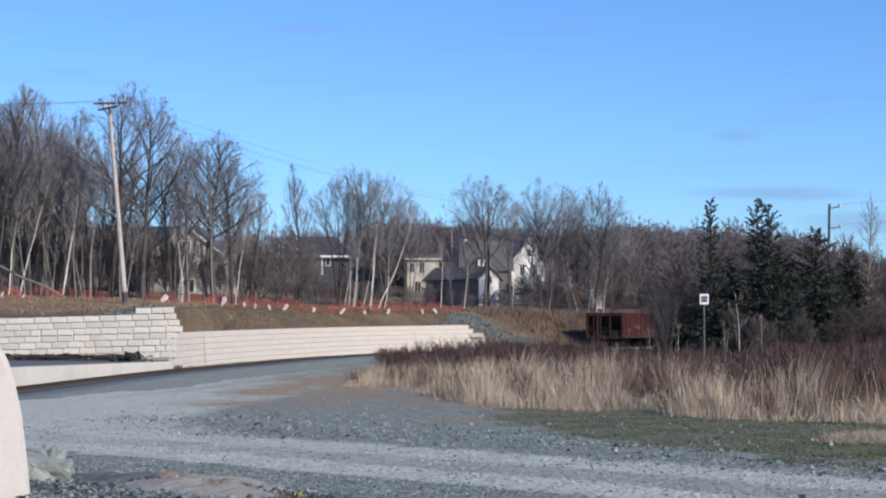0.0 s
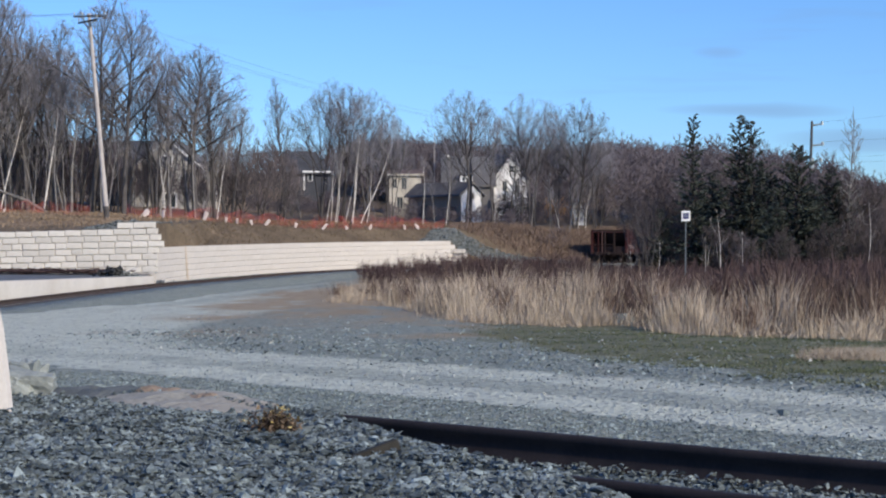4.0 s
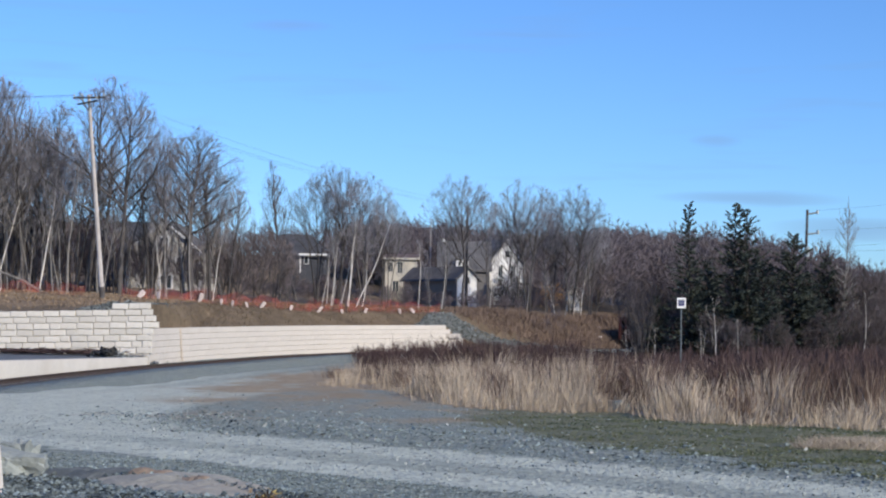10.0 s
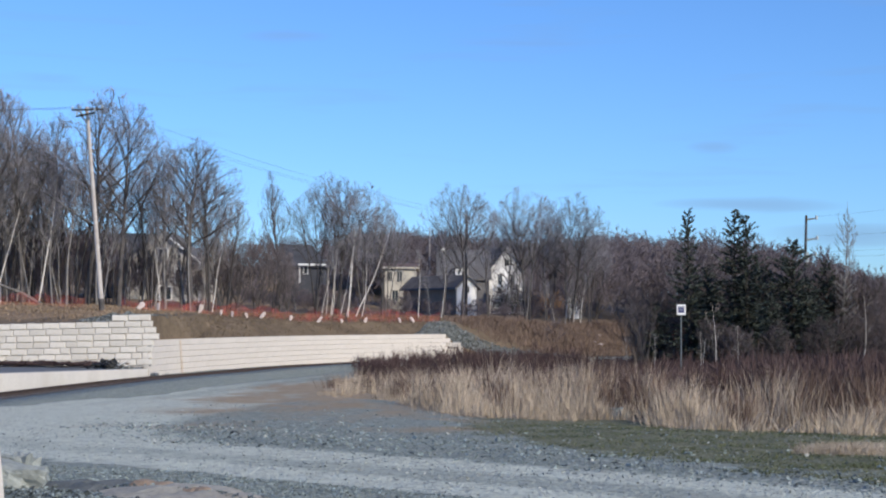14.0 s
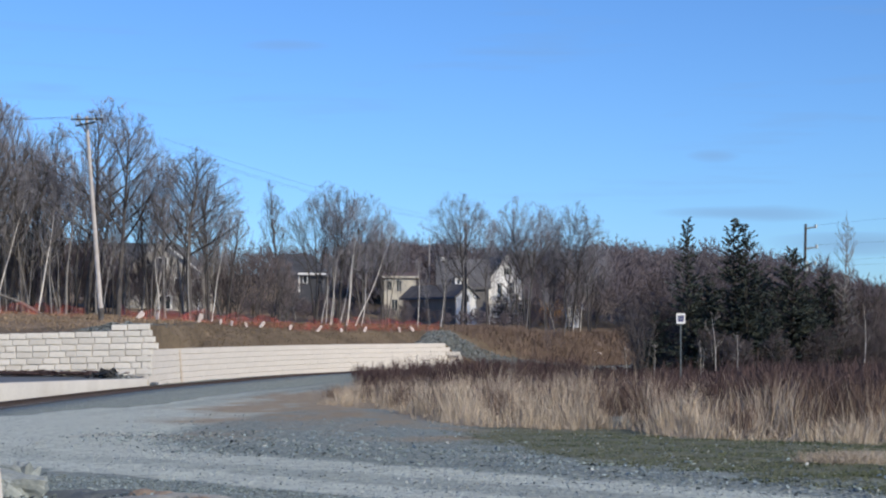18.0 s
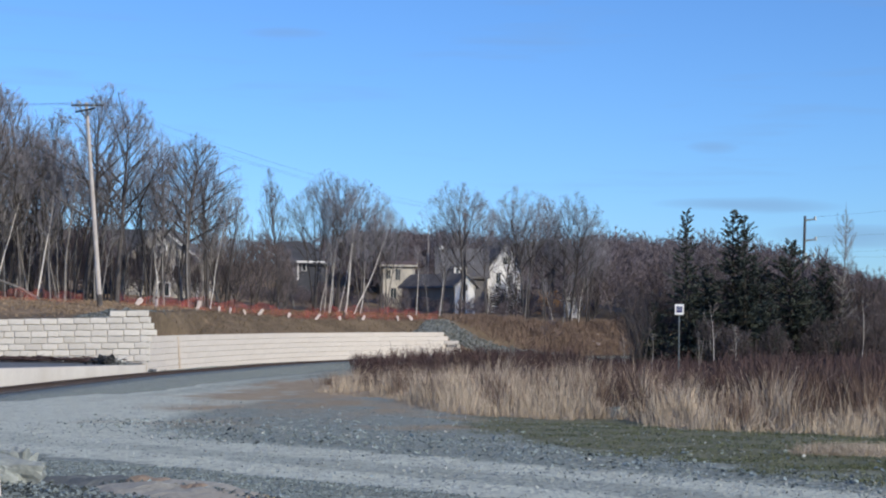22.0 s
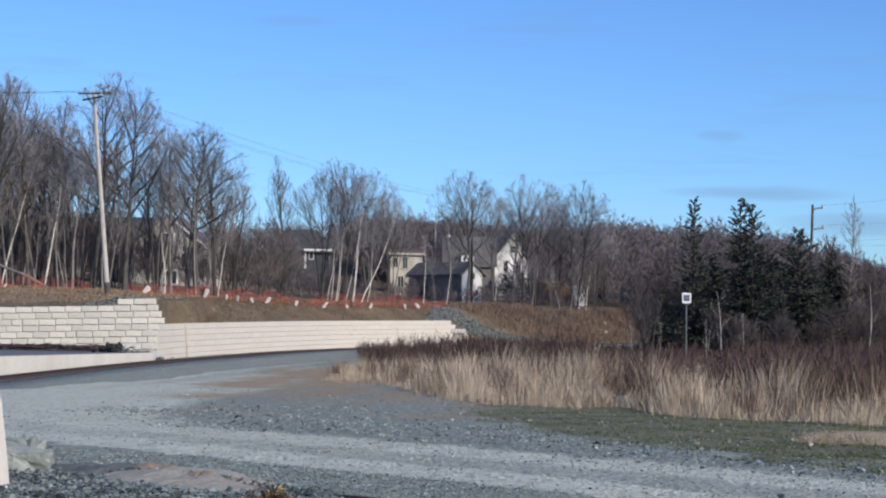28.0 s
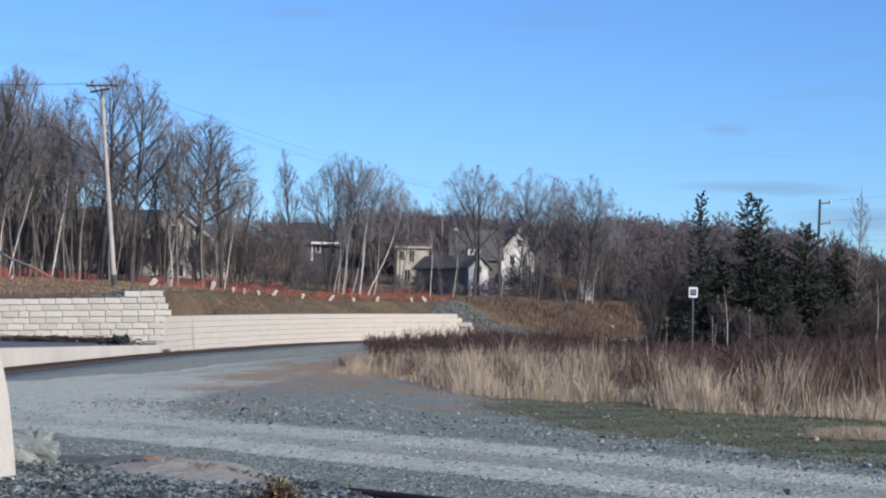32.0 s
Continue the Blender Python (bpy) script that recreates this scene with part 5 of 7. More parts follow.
def spruce(seed, H, R, label, power=0.8):
    g = np.random.default_rng(seed)
    ob = thing("spruce", pose(0, 0, 0), label, "tree", "spruces")
    v, f = sticks([(0, 0, -0.2)], [(0, 0, H * 0.98)], H * 0.013, 0.012, 7)
    mesh_object("trunk", tri_mesh("trunk", v, f), SPRUCE_BARK, ob)
    A, B, ra, rb, P, D = [], [], [], [], [], []
    z = 0.05 * H
    while z < H * 0.985:
        k = z / H
        reach = (R * (1 - k) ** power * (0.60 + 0.40 * min(1, k / 0.15)) + 0.20) * g.uniform(0.72, 1.18)
        for i in range(int(4 + 4 * (1 - k))):
            az = g.uniform(0, 2 * np.pi)
            ln = reach * g.choice([0.55, 0.8, 1.0, 1.15], p=[0.2, 0.3, 0.35, 0.15]) * g.uniform(0.85, 1.1)
            el0 = radians(g.normal(8 + 35 * k, 7))
            out = np.array([math.cos(az), math.sin(az), 0])
            prev = np.array([0, 0, z + g.uniform(-0.1, 0.1)])
            n = max(2, int(ln / 0.30))
            for j in range(n):
                el = el0 - radians(22) * math.sin(j / n * 3.0) * (1 - k)
                nxt = prev + (out * math.cos(el) + np.array([0, 0, math.sin(el)])) * ln / n
                A.append(prev), B.append(nxt), ra.append(0.02 * (1 - j / n) + 0.006), rb.append(0.02 * (1 - (j + 1) / n) + 0.005)
                if j / n > 0.12:
                    for q in range(12):
                        side = np.cross(out, [0, 0, 1]) * g.choice([-1, 1]) * g.uniform(0.3, 1)
                        d = out * g.uniform(0.4, 1) + side + np.array([0, 0, g.uniform(-0.35, 0.35)])
                        P.append(prev + (nxt - prev) * g.uniform(0, 1)), D.append(d / np.linalg.norm(d) * g.uniform(0.13, 0.27) * (0.65 + 0.35 * (1 - k)))
                prev = nxt
        z += H * 0.021 * g.uniform(0.7, 1.3)
    P, D = np.array(P), np.array(D)
    mesh_object("inner_crown", tri_mesh("inner_crown", *sticks(A, B, np.array(ra), np.array(rb), 3)), SPRUCE_BARK, ob)
    w = np.cross(D, g.normal(0, 1, D.shape))
    w = w / np.linalg.norm(w, axis=1, keepdims=True) * 0.06
    verts = np.stack([P - 0.1 * D, P + 0.45 * D + w, P + D, P + 0.45 * D - w], 1).reshape(-1, 3)
    idx = np.arange(len(P))[:, None] * 4
    faces = np.concatenate([idx + [[0, 1, 2]], idx + [[0, 2, 3]]])
    mesh_object("foliage", tri_mesh("foliage", verts, faces), NEEDLE, ob)
    return ob


def build_spruces():
    a = spruce(101, 10.0, 2.05, "dark green spruce with drooping tiers")
    b = spruce(102, 10.0, 2.0, "tall dark spruce with a dense crooked top", 0.62)
    c = spruce(103, 8.0, 2.7, "bushy spruce with greener lower boughs", 0.62)
    rows = [(a, 15.9, 98, 9.7, 0), (b, 18.85, 99, 9.75, 40), (b, 19.5, 98.6, 9.4, 200), (c, 22.6, 100, 8.1, 0), (c, 25.6, 104, 6.9, 120), (c, 21.3, 102, 6.6, 250), (c, 17.6, 101, 5.8, 60), (a, 20.9, 103, 7.0, 90), (c, 27.6, 106, 5.0, 10), (c, 14.6, 102, 4.2, 150), (c, 17.9, 103, 6.4, 220), (c, 24.2, 103, 5.8, 300), (c, 20.4, 96, 4.6, 20), (c, 23.8, 98, 4.4, 70), (c, 9.6, 197, 3.8, 30), (c, 11.0, 196, 4.2, 160), (c, 12.4, 197, 3.6, 260)]
    used = set()
    for ob, x, y, h, turn in rows:
        own = 8.0 if ob is c else 10.0
        m = pose(x, y, float(land_z(x, y)), 0, 0, turn)
        if ob in used:
            ob = copy_thing(ob, m)
        used.add(ob)
        ob.matrix_basis = m @ Matrix.Diagonal((h / own * 1.02, h / own * 1.02, h / own, 1))


# ---- reeds, shrubs and grass ----
def build_reeds():
    rng = np.random.default_rng(7)
    # reeds stand in tussocks that fan out, pale ones and browner ones
    n = 1500
    cy = 27.5 + 46 * rng.uniform(0, 1, n) ** 1.45
    cx = cy * rng.uniform(-0.085, 0.305, n)
    d = cy - reed_front(cx)
    keep = (d > 0.7 * wavy(cx, cy, 0.8, 9.0) - 0.1) & (d < 20) & (cx > -4.6 + 0.012 * cy) & (np.hypot(cx - 4.36, (cy - 36.9) * 0.5) > 0.5)
    cx, cy, d = cx[keep], cy[keep], d[keep]
    grow = (0.42 + 0.58 * smooth(d / 3.5)) * np.exp(rng.normal(-0.04, 0.22, len(cx))) * np.interp(cx, [-4, -2, 0, 1, 4], [0.55, 0.66, 0.8, 0.95, 1.0]) * np.interp(cx / cy, [0.15, 0.20, 0.30], [1.0, 0.88, 0.82])
    pale = (wavy(cx, cy, 1.1, 2.0) + rng.normal(0, 0.35, len(cx)) > -0.06 - 0.34 * smooth((0.12 - cx / cy) / 0.05) + 0.55 * smooth((cx / cy - 0.15) / 0.08)) | (d < np.where(cx / cy < 0.16, 1.9, 1.1))
    pale &= ~((cx / cy > 0.19) & (d > 2.6) & (rng.uniform(0, 1, len(cx)) < 0.42))
    drift = rng.normal(0.03, 0.12, (len(cx), 2))
    for name, pick, material, label in (("reeds", pale, REED, "tall straw-coloured dry reeds in tussocks"), ("brown_reeds", ~pale, BROWN_REED, "darker brown withered reeds among the pale ones")):
        i = np.repeat(np.nonzero(pick)[0], 100)
        m = len(i)
        around, out = rng.uniform(0, 2 * np.pi, m), np.abs(rng.normal(0, 0.26, m))
        x, y = cx[i] + np.cos(around) * out, cy[i] + np.sin(around) * out * 1.2
        tall = grow[i] * rng.uniform(0.35, 1.15, m)
        lean = np.stack([np.cos(around) * out * 0.7 + drift[i, 0] + rng.normal(0, 0.20, m), np.sin(around) * out * 0.7 + drift[i, 1] + rng.normal(0, 0.09, m), 0 * x], 1) * tall[:, None]
        v, f = blades(np.stack([x, y, ground_z(x, y) - 0.02], 1), tall, lean, rng.uniform(0.005, 0.014, m), rng, 0.75)
        tagged(mesh_object(name, tri_mesh(name, v, f), material), label, "reeds", kind="stuff")
    # single stout stems that stand or lean out of the mass, some snapped over
    n = 620
    y = 28 + 16 * rng.uniform(0, 1, n) ** 1.5
    x = y * rng.uniform(-0.005, 0.30, n)
    d = y - reed_front(x)
    keep = (d > 0.2) & (d < 9) & (np.hypot(x - 4.36, (y - 36.9) * 0.5) > 0.4)
    x, y = x[keep], y[keep]
    m = len(x)
    snapped = rng.uniform(0, 1, m) < 0.16
    tall = np.where(snapped, rng.uniform(0.15, 0.5, m), rng.uniform(0.65, 1.15, m))
    lean = np.stack([rng.normal(0.10, 0.22, m) + np.where(snapped, rng.choice([-0.7, 0.8], m), 0), rng.normal(0, 0.15, m), 0 * x], 1)
    v, f = blades(np.stack([x, y, ground_z(x, y) - 0.02], 1), tall, lean, rng.uniform(0.010, 0.019, m), rng, 0.4)
    tagged(mesh_object("reed_stems", tri_mesh("reed_stems", v, f), REED), "stout pale reed stems standing and leaning", "reeds", kind="stuff")
    # withered low tufts at the front
    n = 5600
    cx, cy = rng.choice([5.5, 5.85, 6.0, 6.35], n) + rng.normal(0, 0.16, n), 22.8 + rng.choice([-0.3, 0.0, 0.35], n) + rng.normal(0, 0.16, n)
    cx[n // 2:], cy[n // 2:] = rng.uniform(-4.5, 1.5, n - n // 2), rng.uniform(38, 58, n - n // 2)
    keep = (cy < reed_front(cx) + 2) & ((cy < 30) | (cy > reed_front(cx) - 2.5))
    cx, cy = cx[keep], cy[keep]
    h = rng.uniform(0.04, 0.20, len(cx)) * np.where(cy > 46, 1.1, np.where(cy > 30, 0.55, 1.0))
    v, f = blades(np.stack([cx, cy, ground_z(cx, cy)], 1), h, rng.normal(0, 0.9, (len(cx), 3)) * [1, 1, 0] * h[:, None], rng.uniform(0.004, 0.009, len(cx)), rng)
    tagged(mesh_object("dry_tufts", tri_mesh("dry_tufts", v, f), REED), "low withered straw tufts", "grass", kind="stuff")
    # matted dead grass along the reeds' foot
    n = 15000
    y = rng.uniform(26, 56, n)
    x = y * rng.uniform(-0.10, 0.30, n)
    d = y - reed_front(x)
    keep = (d > -0.5 + 0.8 * wavy(x, y, 0.8, 9.0) + rng.normal(0, 0.15, n)) & (d < 2.4) & (x > -5)
    x, y = x[keep], y[keep]
    n = len(x)
    v, f = blades(np.stack([x, y, ground_z(x, y)], 1), rng.uniform(0.06, 0.26, n), rng.normal(0, 0.16, (n, 3)) * [1, 1, 0], rng.uniform(0.010, 0.022, n), rng)
    tagged(mesh_object("matted_grass", tri_mesh("matted_grass", v, f), REED), "matted pale dead grass along the reeds", "grass", kind="stuff")
    # short green grass between the gravel and the reeds
    n = 60000
    y = rng.uniform(15, 34, n)
    x = y * (0.29 - 0.34 * rng.uniform(0, 1, n) ** 1.5)
    low = turf_edge(x)
    keep = (y > low + 1.2 * wavy(x, y, 0.7, 2.0)) & (y < reed_front(x) + 0.5) & (wavy(x, y, 0.45, 6.0) > rng.uniform(-0.6, 0.7, n)) & (x > rng.normal(1.2, 0.8, n))
    x, y = x[keep], y[keep]
    h = rng.uniform(0.012, 0.045, len(x))
    v, f = blades(np.stack([x, y, ground_z(x, y)], 1), h, rng.normal(0, 0.05, (len(x), 3)) * [1, 1, 0], rng.uniform(0.006, 0.014, len(x)), rng)
    tagged(mesh_object("green_grass", tri_mesh("green_grass", v, f), GRASS), "sparse short green grass growing through gravel", "grass", kind="stuff")
    # stems of the red-brown shrubs behind
    A, B, ra, rb = [], [], [], []

    def shrub(x, y, h):
        z = float(ground_z(x, y))
        for i in range(6):
            w = rng.normal(0, 0.28, 3) + [0, 0, 1]
            a = np.array([x + rng.normal(0, 0.12), y + rng.normal(0, 0.12), z - 0.05])
            b = a + w / np.linalg.norm(w) * h * rng.uniform(0.6, 1.0)
            A.append(a), B.append(b), ra.append(0.010), rb.append(0.006)
            for j in range(5):
                p = a + (b - a) * rng.uniform(0.35, 0.95)
                q = p + (w / np.linalg.norm(w) + rng.normal(0, 0.4, 3)) * h * rng.uniform(0.15, 0.38)
                A.append(p), B.append(q), ra.append(0.008), rb.append(0.004)

    for i in range(2300):
        y = rng.uniform(36, 92)
        u = rng.uniform(-0.036, 0.31)
        if reed_front(np.array(u * y)) + np.interp(u, [0.08, 0.14], [6.0, 3.0]) < y:
            shrub(u * y, y, rng.uniform(0.65, 1.15) * np.interp(u, [-0.036, -0.01, 0.03, 0.10], [0.5, 0.68, 0.82, 1.0]))
    for i in range(520):
        y = rng.uniform(52, 96)
        shrub(y * rng.uniform(0.19, 0.30), y, rng.uniform(1.0, 1.6))
    for i in range(420):
        y = rng.uniform(84, 106)
        u = rng.uniform(-0.038, 0.10)
        shrub(u * y, y, rng.uniform(0.75, 1.1) * np.interp(u, [-0.038, 0.0], [0.8, 1.35]))
    for i in range(600):
        y = rng.uniform(90, 126)
        u = rng.uniform(0.06, 0.17)
        shrub(u * y, y, rng.uniform(0.9, 1.4) * np.interp(u, [0.06, 0.085, 0.13, 0.16], [0.8, 0.5, 0.55, 1.0]))
    for i in range(900):
        y = rng.uniform(34.5, 60)
        shrub(y * rng.uniform(0.18, 0.30), y, rng.uniform(0.9, 1.35))
    v, f = sticks(A, B, np.array(ra) * 1.3, np.array(rb) * 1.3, 2)
    tagged(mesh_object("red_shrubs", tri_mesh("red_shrubs", v, f), RED_STEM), "dark red-brown leafless low shrubs", "shrubs", kind="stuff")
    # tan grass standing on the bank beyond the wall
    n = 16000
    x = rng.uniform(2, 22, n)
    y = wall_y(x) + rng.uniform(0.5, 13, n)
    free = (y - wall_y(x)) > 1.1 + 6.8 * (1 - (x + 0.3) / 14.5) + rng.normal(0, 0.5, n)
    x, y = x[free], y[free]
    n = len(x)
    h = rng.uniform(0.25, 0.6, n)
    v, f = blades(np.stack([x, y, land_z(x, y)], 1), h, rng.normal(0, 0.14, (n, 3)) * [1, 1, 0], rng.uniform(0.03, 0.06, n), rng)
    tagged(mesh_object("bank_grass", tri_mesh("bank_grass", v, f), surface("russet_grass", (0.118, 0.084, 0.068), (0.225, 0.163, 0.130), 0.95, 0.3, 3, 0, island=0.35)), "tan dry grass on the bank beyond the wall", "grass", kind="stuff")
    for name, x0, x1, n, material, label in (
            ("bank_turf", -14.2, 2, 11000, surface("matted_turf", (0.10, 0.075, 0.050), (0.22, 0.170, 0.112), 0.95, 0.3, 3, 0, island=0.4), "matted brown grass on the bank above the wall"),
            ("bank_straw", -40, -14.6, 15000, surface("sunlit_tan_turf", (0.175, 0.126, 0.085), (0.34, 0.252, 0.168), 0.95, 0.25, 3, 0, island=0.35), "tan grass on the bank before the woods, coloured as sunlit")):
        x = rng.uniform(x0, x1, n)
        y = wall_y(x) + 0.4 + rng.uniform(0, 1, n) * 30
        grown = (y - wall_y(x) > 6.5 + rng.normal(0, 2, n)) | (x > -14.5)
        x, y = x[grown], y[grown]
        n = len(x)
        h = rng.uniform(0.05, 0.19, n)
        v, f = blades(np.stack([x, y, land_z(x, y) - 0.02], 1), h, rng.normal(0, 0.1, (n, 3)) * [1, 1, 0], rng.uniform(0.03, 0.06, n), rng)
        tagged(mesh_object(name, tri_mesh(name, v, f), material), label, "grass", kind="stuff")


# ---- poles and wires ----
def utility_pole(x, y, z, h, lean, label, arms, timber=POLE_WOOD):
    ob = thing("utility_pole", pose(x, y, z, 0, lean, 0), label, "utility pole", "utility poles")
    part("pole", rod(bmesh.new(), (0, 0, -0.4), (0, 0, h), 0.17, 0.11, 12), timber, ob)
    part("foot", rod(bmesh.new(), (0, 0, -0.35), (0, 0, 0.75), 0.183, 0.178, 12), BARK, ob, "darker foot of the pole")
    for za, half, turn in arms:
        m = pose(0, 0, za, 0, 0, turn)
        arm = part("crossarm", boxed(-half, half, -0.19, -0.09, -0.05, 0.05, m, 0.01), SPRUCE_BARK, ob)
        part("brace", rod(rod(bmesh.new(), m @ Vector((-half * 0.5, -0.14, -0.05)), m @ Vector((0, -0.12, -0.6)), 0.02, 0.02, 5), m @ Vector((half * 0.5, -0.14, -0.05)), m @ Vector((0, -0.12, -0.6)), 0.02, 0.02, 5), GREY_STEEL, ob)
        for q in (-0.92, -0.45, 0.92):
            part("insulator", rod(rod(bmesh.new(), m @ Vector((half * q, -0.14, 0.05)), m @ Vector((half * q, -0.14, 0.16)), 0.02, 0.02, 6), m @ Vector((half * q, -0.14, 0.14)), m @ Vector((half * q, -0.14, 0.27)), 0.055, 0.04, 8), GREY_STEEL, arm)
    return ob


def wire(a, b, sag, r=0.007, label="overhead wire between poles"):
    t = np.linspace(0, 1, 25)[:, None]
    p = np.array(a) * (1 - t) + np.array(b) * t
    p[:, 2] -= (sag * 4 * t * (1 - t))[:, 0]
    v, f = tube(p, np.full(25, r), 4)
    tagged(mesh_object("overhead_wire", tri_mesh("overhead_wire", v, f), WIRE), label, "wire", "overhead wires")


def build_poles():
    z = float(land_z(-20.35, 106))
    h = 16.1 - z
    utility_pole(-20.35, 106, z, h, -5.2, "leaning weathered wooden utility pole with a crossarm", ((h - 0.2, 1.05, 25), (h - 0.5, 0.9, -35)))
    top = np.array([-21.5, 106, 15.95])
    for dx, dz in ((-1.1, 0.1), (-0.5, 0.1), (1.1, 0.1)):
        wire(top + [dx, 0.2, dz], (4.6 + dx, 167, 13.7 + dz), 0.8)
        wire(top + [dx, 0.2, dz], (-50 + dx, 96, 16.0 + dz), 0.8)
    z = float(land_z(4.6, 167))
    utility_pole(4.6, 167, z, 13.8 - z, 0, "distant wooden utility pole among the trees", ((13.5 - z, 0.6, 60),), BARK)
    z = float(land_z(34.8, 150))
    ob = utility_pole(34.8, 150, z, 12.7 - z, 1.5, "dark wooden utility pole with bracket arms and a transformer", (), BARK)
    h = 12.7 - z
    for za, ln in ((h - 0.25, 0.9), (h - 2.1, 1.0), (h - 3.6, 0.9)):
        part("bracket_arm", rod(bmesh.new(), (0, 0, za - 0.15), (ln, -0.1, za), 0.09, 0.07, 6), GREY_STEEL, ob)
        part("insulator", rod(bmesh.new(), (ln, -0.1, za - 0.1), (ln, -0.1, za + 0.25), 0.15, 0.10, 8), GREY_STEEL, ob)
    part("transformer", rod(bmesh.new(), (-0.02, -0.4, h - 4.3), (-0.02, -0.4, h - 3.4), 0.24, 0.24, 14), GREY_STEEL, ob)
    for dz, far in ((-0.1, 19.0), (-1.9, 15.5), (-3.4, 14.2), (-3.8, 12.6)):
        wire((35.9, 149.9, 12.7 + dz), (75, 138, far), 0.9)


# ---- fence ----
def build_fence():
    xs = np.arange(-44, 3.0, 2.4)
    fy = np.interp(xs, [-44, -30, -20, -10, 2.2], [111, 111, 111, 119, 137])
    r = random.Random(8)
    rng = np.random.default_rng(8)
    ob = thing("safety_fence", pose(0, 0, 0), "sagging orange plastic safety netting on stakes along the bank", "fence")
    for i in range(len(xs)):
        z = float(land_z(xs[i], fy[i]))
        part("stake", rod(bmesh.new(), (xs[i], fy[i], z - 0.2), (xs[i] + r.uniform(-0.08, 0.08), fy[i], z + 1.15), 0.025, 0.02, 5), BARK, ob)
        if i + 1 < len(xs):
            if r.random() < 0.08:
                continue
            n, k = 13, 6
            t = np.linspace(0, 1, n)[:, None]
            x, y = xs[i] + (xs[i + 1] - xs[i]) * t, fy[i] + (fy[i + 1] - fy[i]) * t
            high = (1.02 + 0.16 * np.sin(t * r.uniform(5, 12) + r.uniform(0, 6)) - r.uniform(0.1, 0.5) * 4 * t * (1 - t) * r.uniform(0.4, 1.0)) * r.uniform(0.75, 1.05)
            u = np.linspace(0, 1, k)[None]
            z = land_z(x, y) + 0.02 + high * u
            y = y - 0.05 + 0.08 * np.sin(9 * t + 5 * u + i) + rng.normal(0, 0.02, (n, k))
            grid = np.stack([np.broadcast_to(x, (n, k)), y, z], -1).reshape(-1, 3)
            mesh_object("netting", tri_mesh("netting", grid, grid_faces(n, k)), NET, ob)
    # white tags and bags hung along the netting
    me = [white_bag(s) for s in (1, 2, 3)]
    for x, h in ((-19.0, 0.55), (-17.8, 0.45), (-15.3, 0.5), (-13.9, 0.4), (-13.2, 0.4), (-11.35, 0.55), (-9.4, 0.35), (-7.6, 0.4), (-5.9, 0.3), (-4.3, 0.3), (-1.6, 0.35), (-0.5, 0.5), (-29.6, 0.3), (-28.2, 0.25), (-12.2, 0.3)):
        y = float(np.interp(x, [-44, -30, -20, -10, 2.2], [111, 111, 111, 119, 137])) - 0.35
        ob = new("white_sack", r.choice(me))
        ob.matrix_basis = pose(x, y, float(land_z(x, y)) + 0.02, r.uniform(-15, 15), r.uniform(-48, 48), r.uniform(-40, 40)) @ Matrix.Diagonal((h * r.uniform(0.5, 0.9), h * 0.5, h * r.uniform(0.9, 1.5), 1))
        tagged(ob, "small dull white plastic sack slumped against the orange netting", "sack", "white sacks")


def white_bag(seed):
    """A small slumped plastic bag with creased sides."""
    r = random.Random(seed)
    bm = bmesh.new()
    sides, rings = 5, []
    for z, out in ((0.0, 0.40), (0.30, 0.46), (0.62, 0.45), (0.92, 0.36)):
        rings.append([bm.verts.new((math.cos(a) * out * r.uniform(0.72, 1.2), math.sin(a) * out * 0.45 * r.uniform(0.72, 1.2), z + r.uniform(-0.06, 0.06))) for a in (k * 2 * math.pi / sides for k in range(sides))])
    for low, high in zip(rings, rings[1:]):
        for k in range(sides):
            bm.faces.new((low[k], low[(k + 1) % sides], high[(k + 1) % sides], high[k]))
    bm.faces.new(rings[0][::-1])
    bm.faces.new(rings[-1])
    me = bpy.data.meshes.new("white_sack")
    bm.to_mesh(me)
    bm.free()
    me.materials.append(SACK)
    return me


# ---- houses ----
def slab(points, thick):
    """A flat panel through the points, thickened downwards."""
    bm = bmesh.new()
    top = [bm.verts.new(p) for p in points]
    low = [bm.verts.new((p[0], p[1], p[2] - thick)) for p in points]
    bm.faces.new(top), bm.faces.new(low[::-1])
    n = len(points)
    for i in range(n):
        bm.faces.new((top[i], low[i], low[(i + 1) % n], top[(i + 1) % n]))
    bmesh.ops.recalc_face_normals(bm, faces=bm.faces)
    return bm


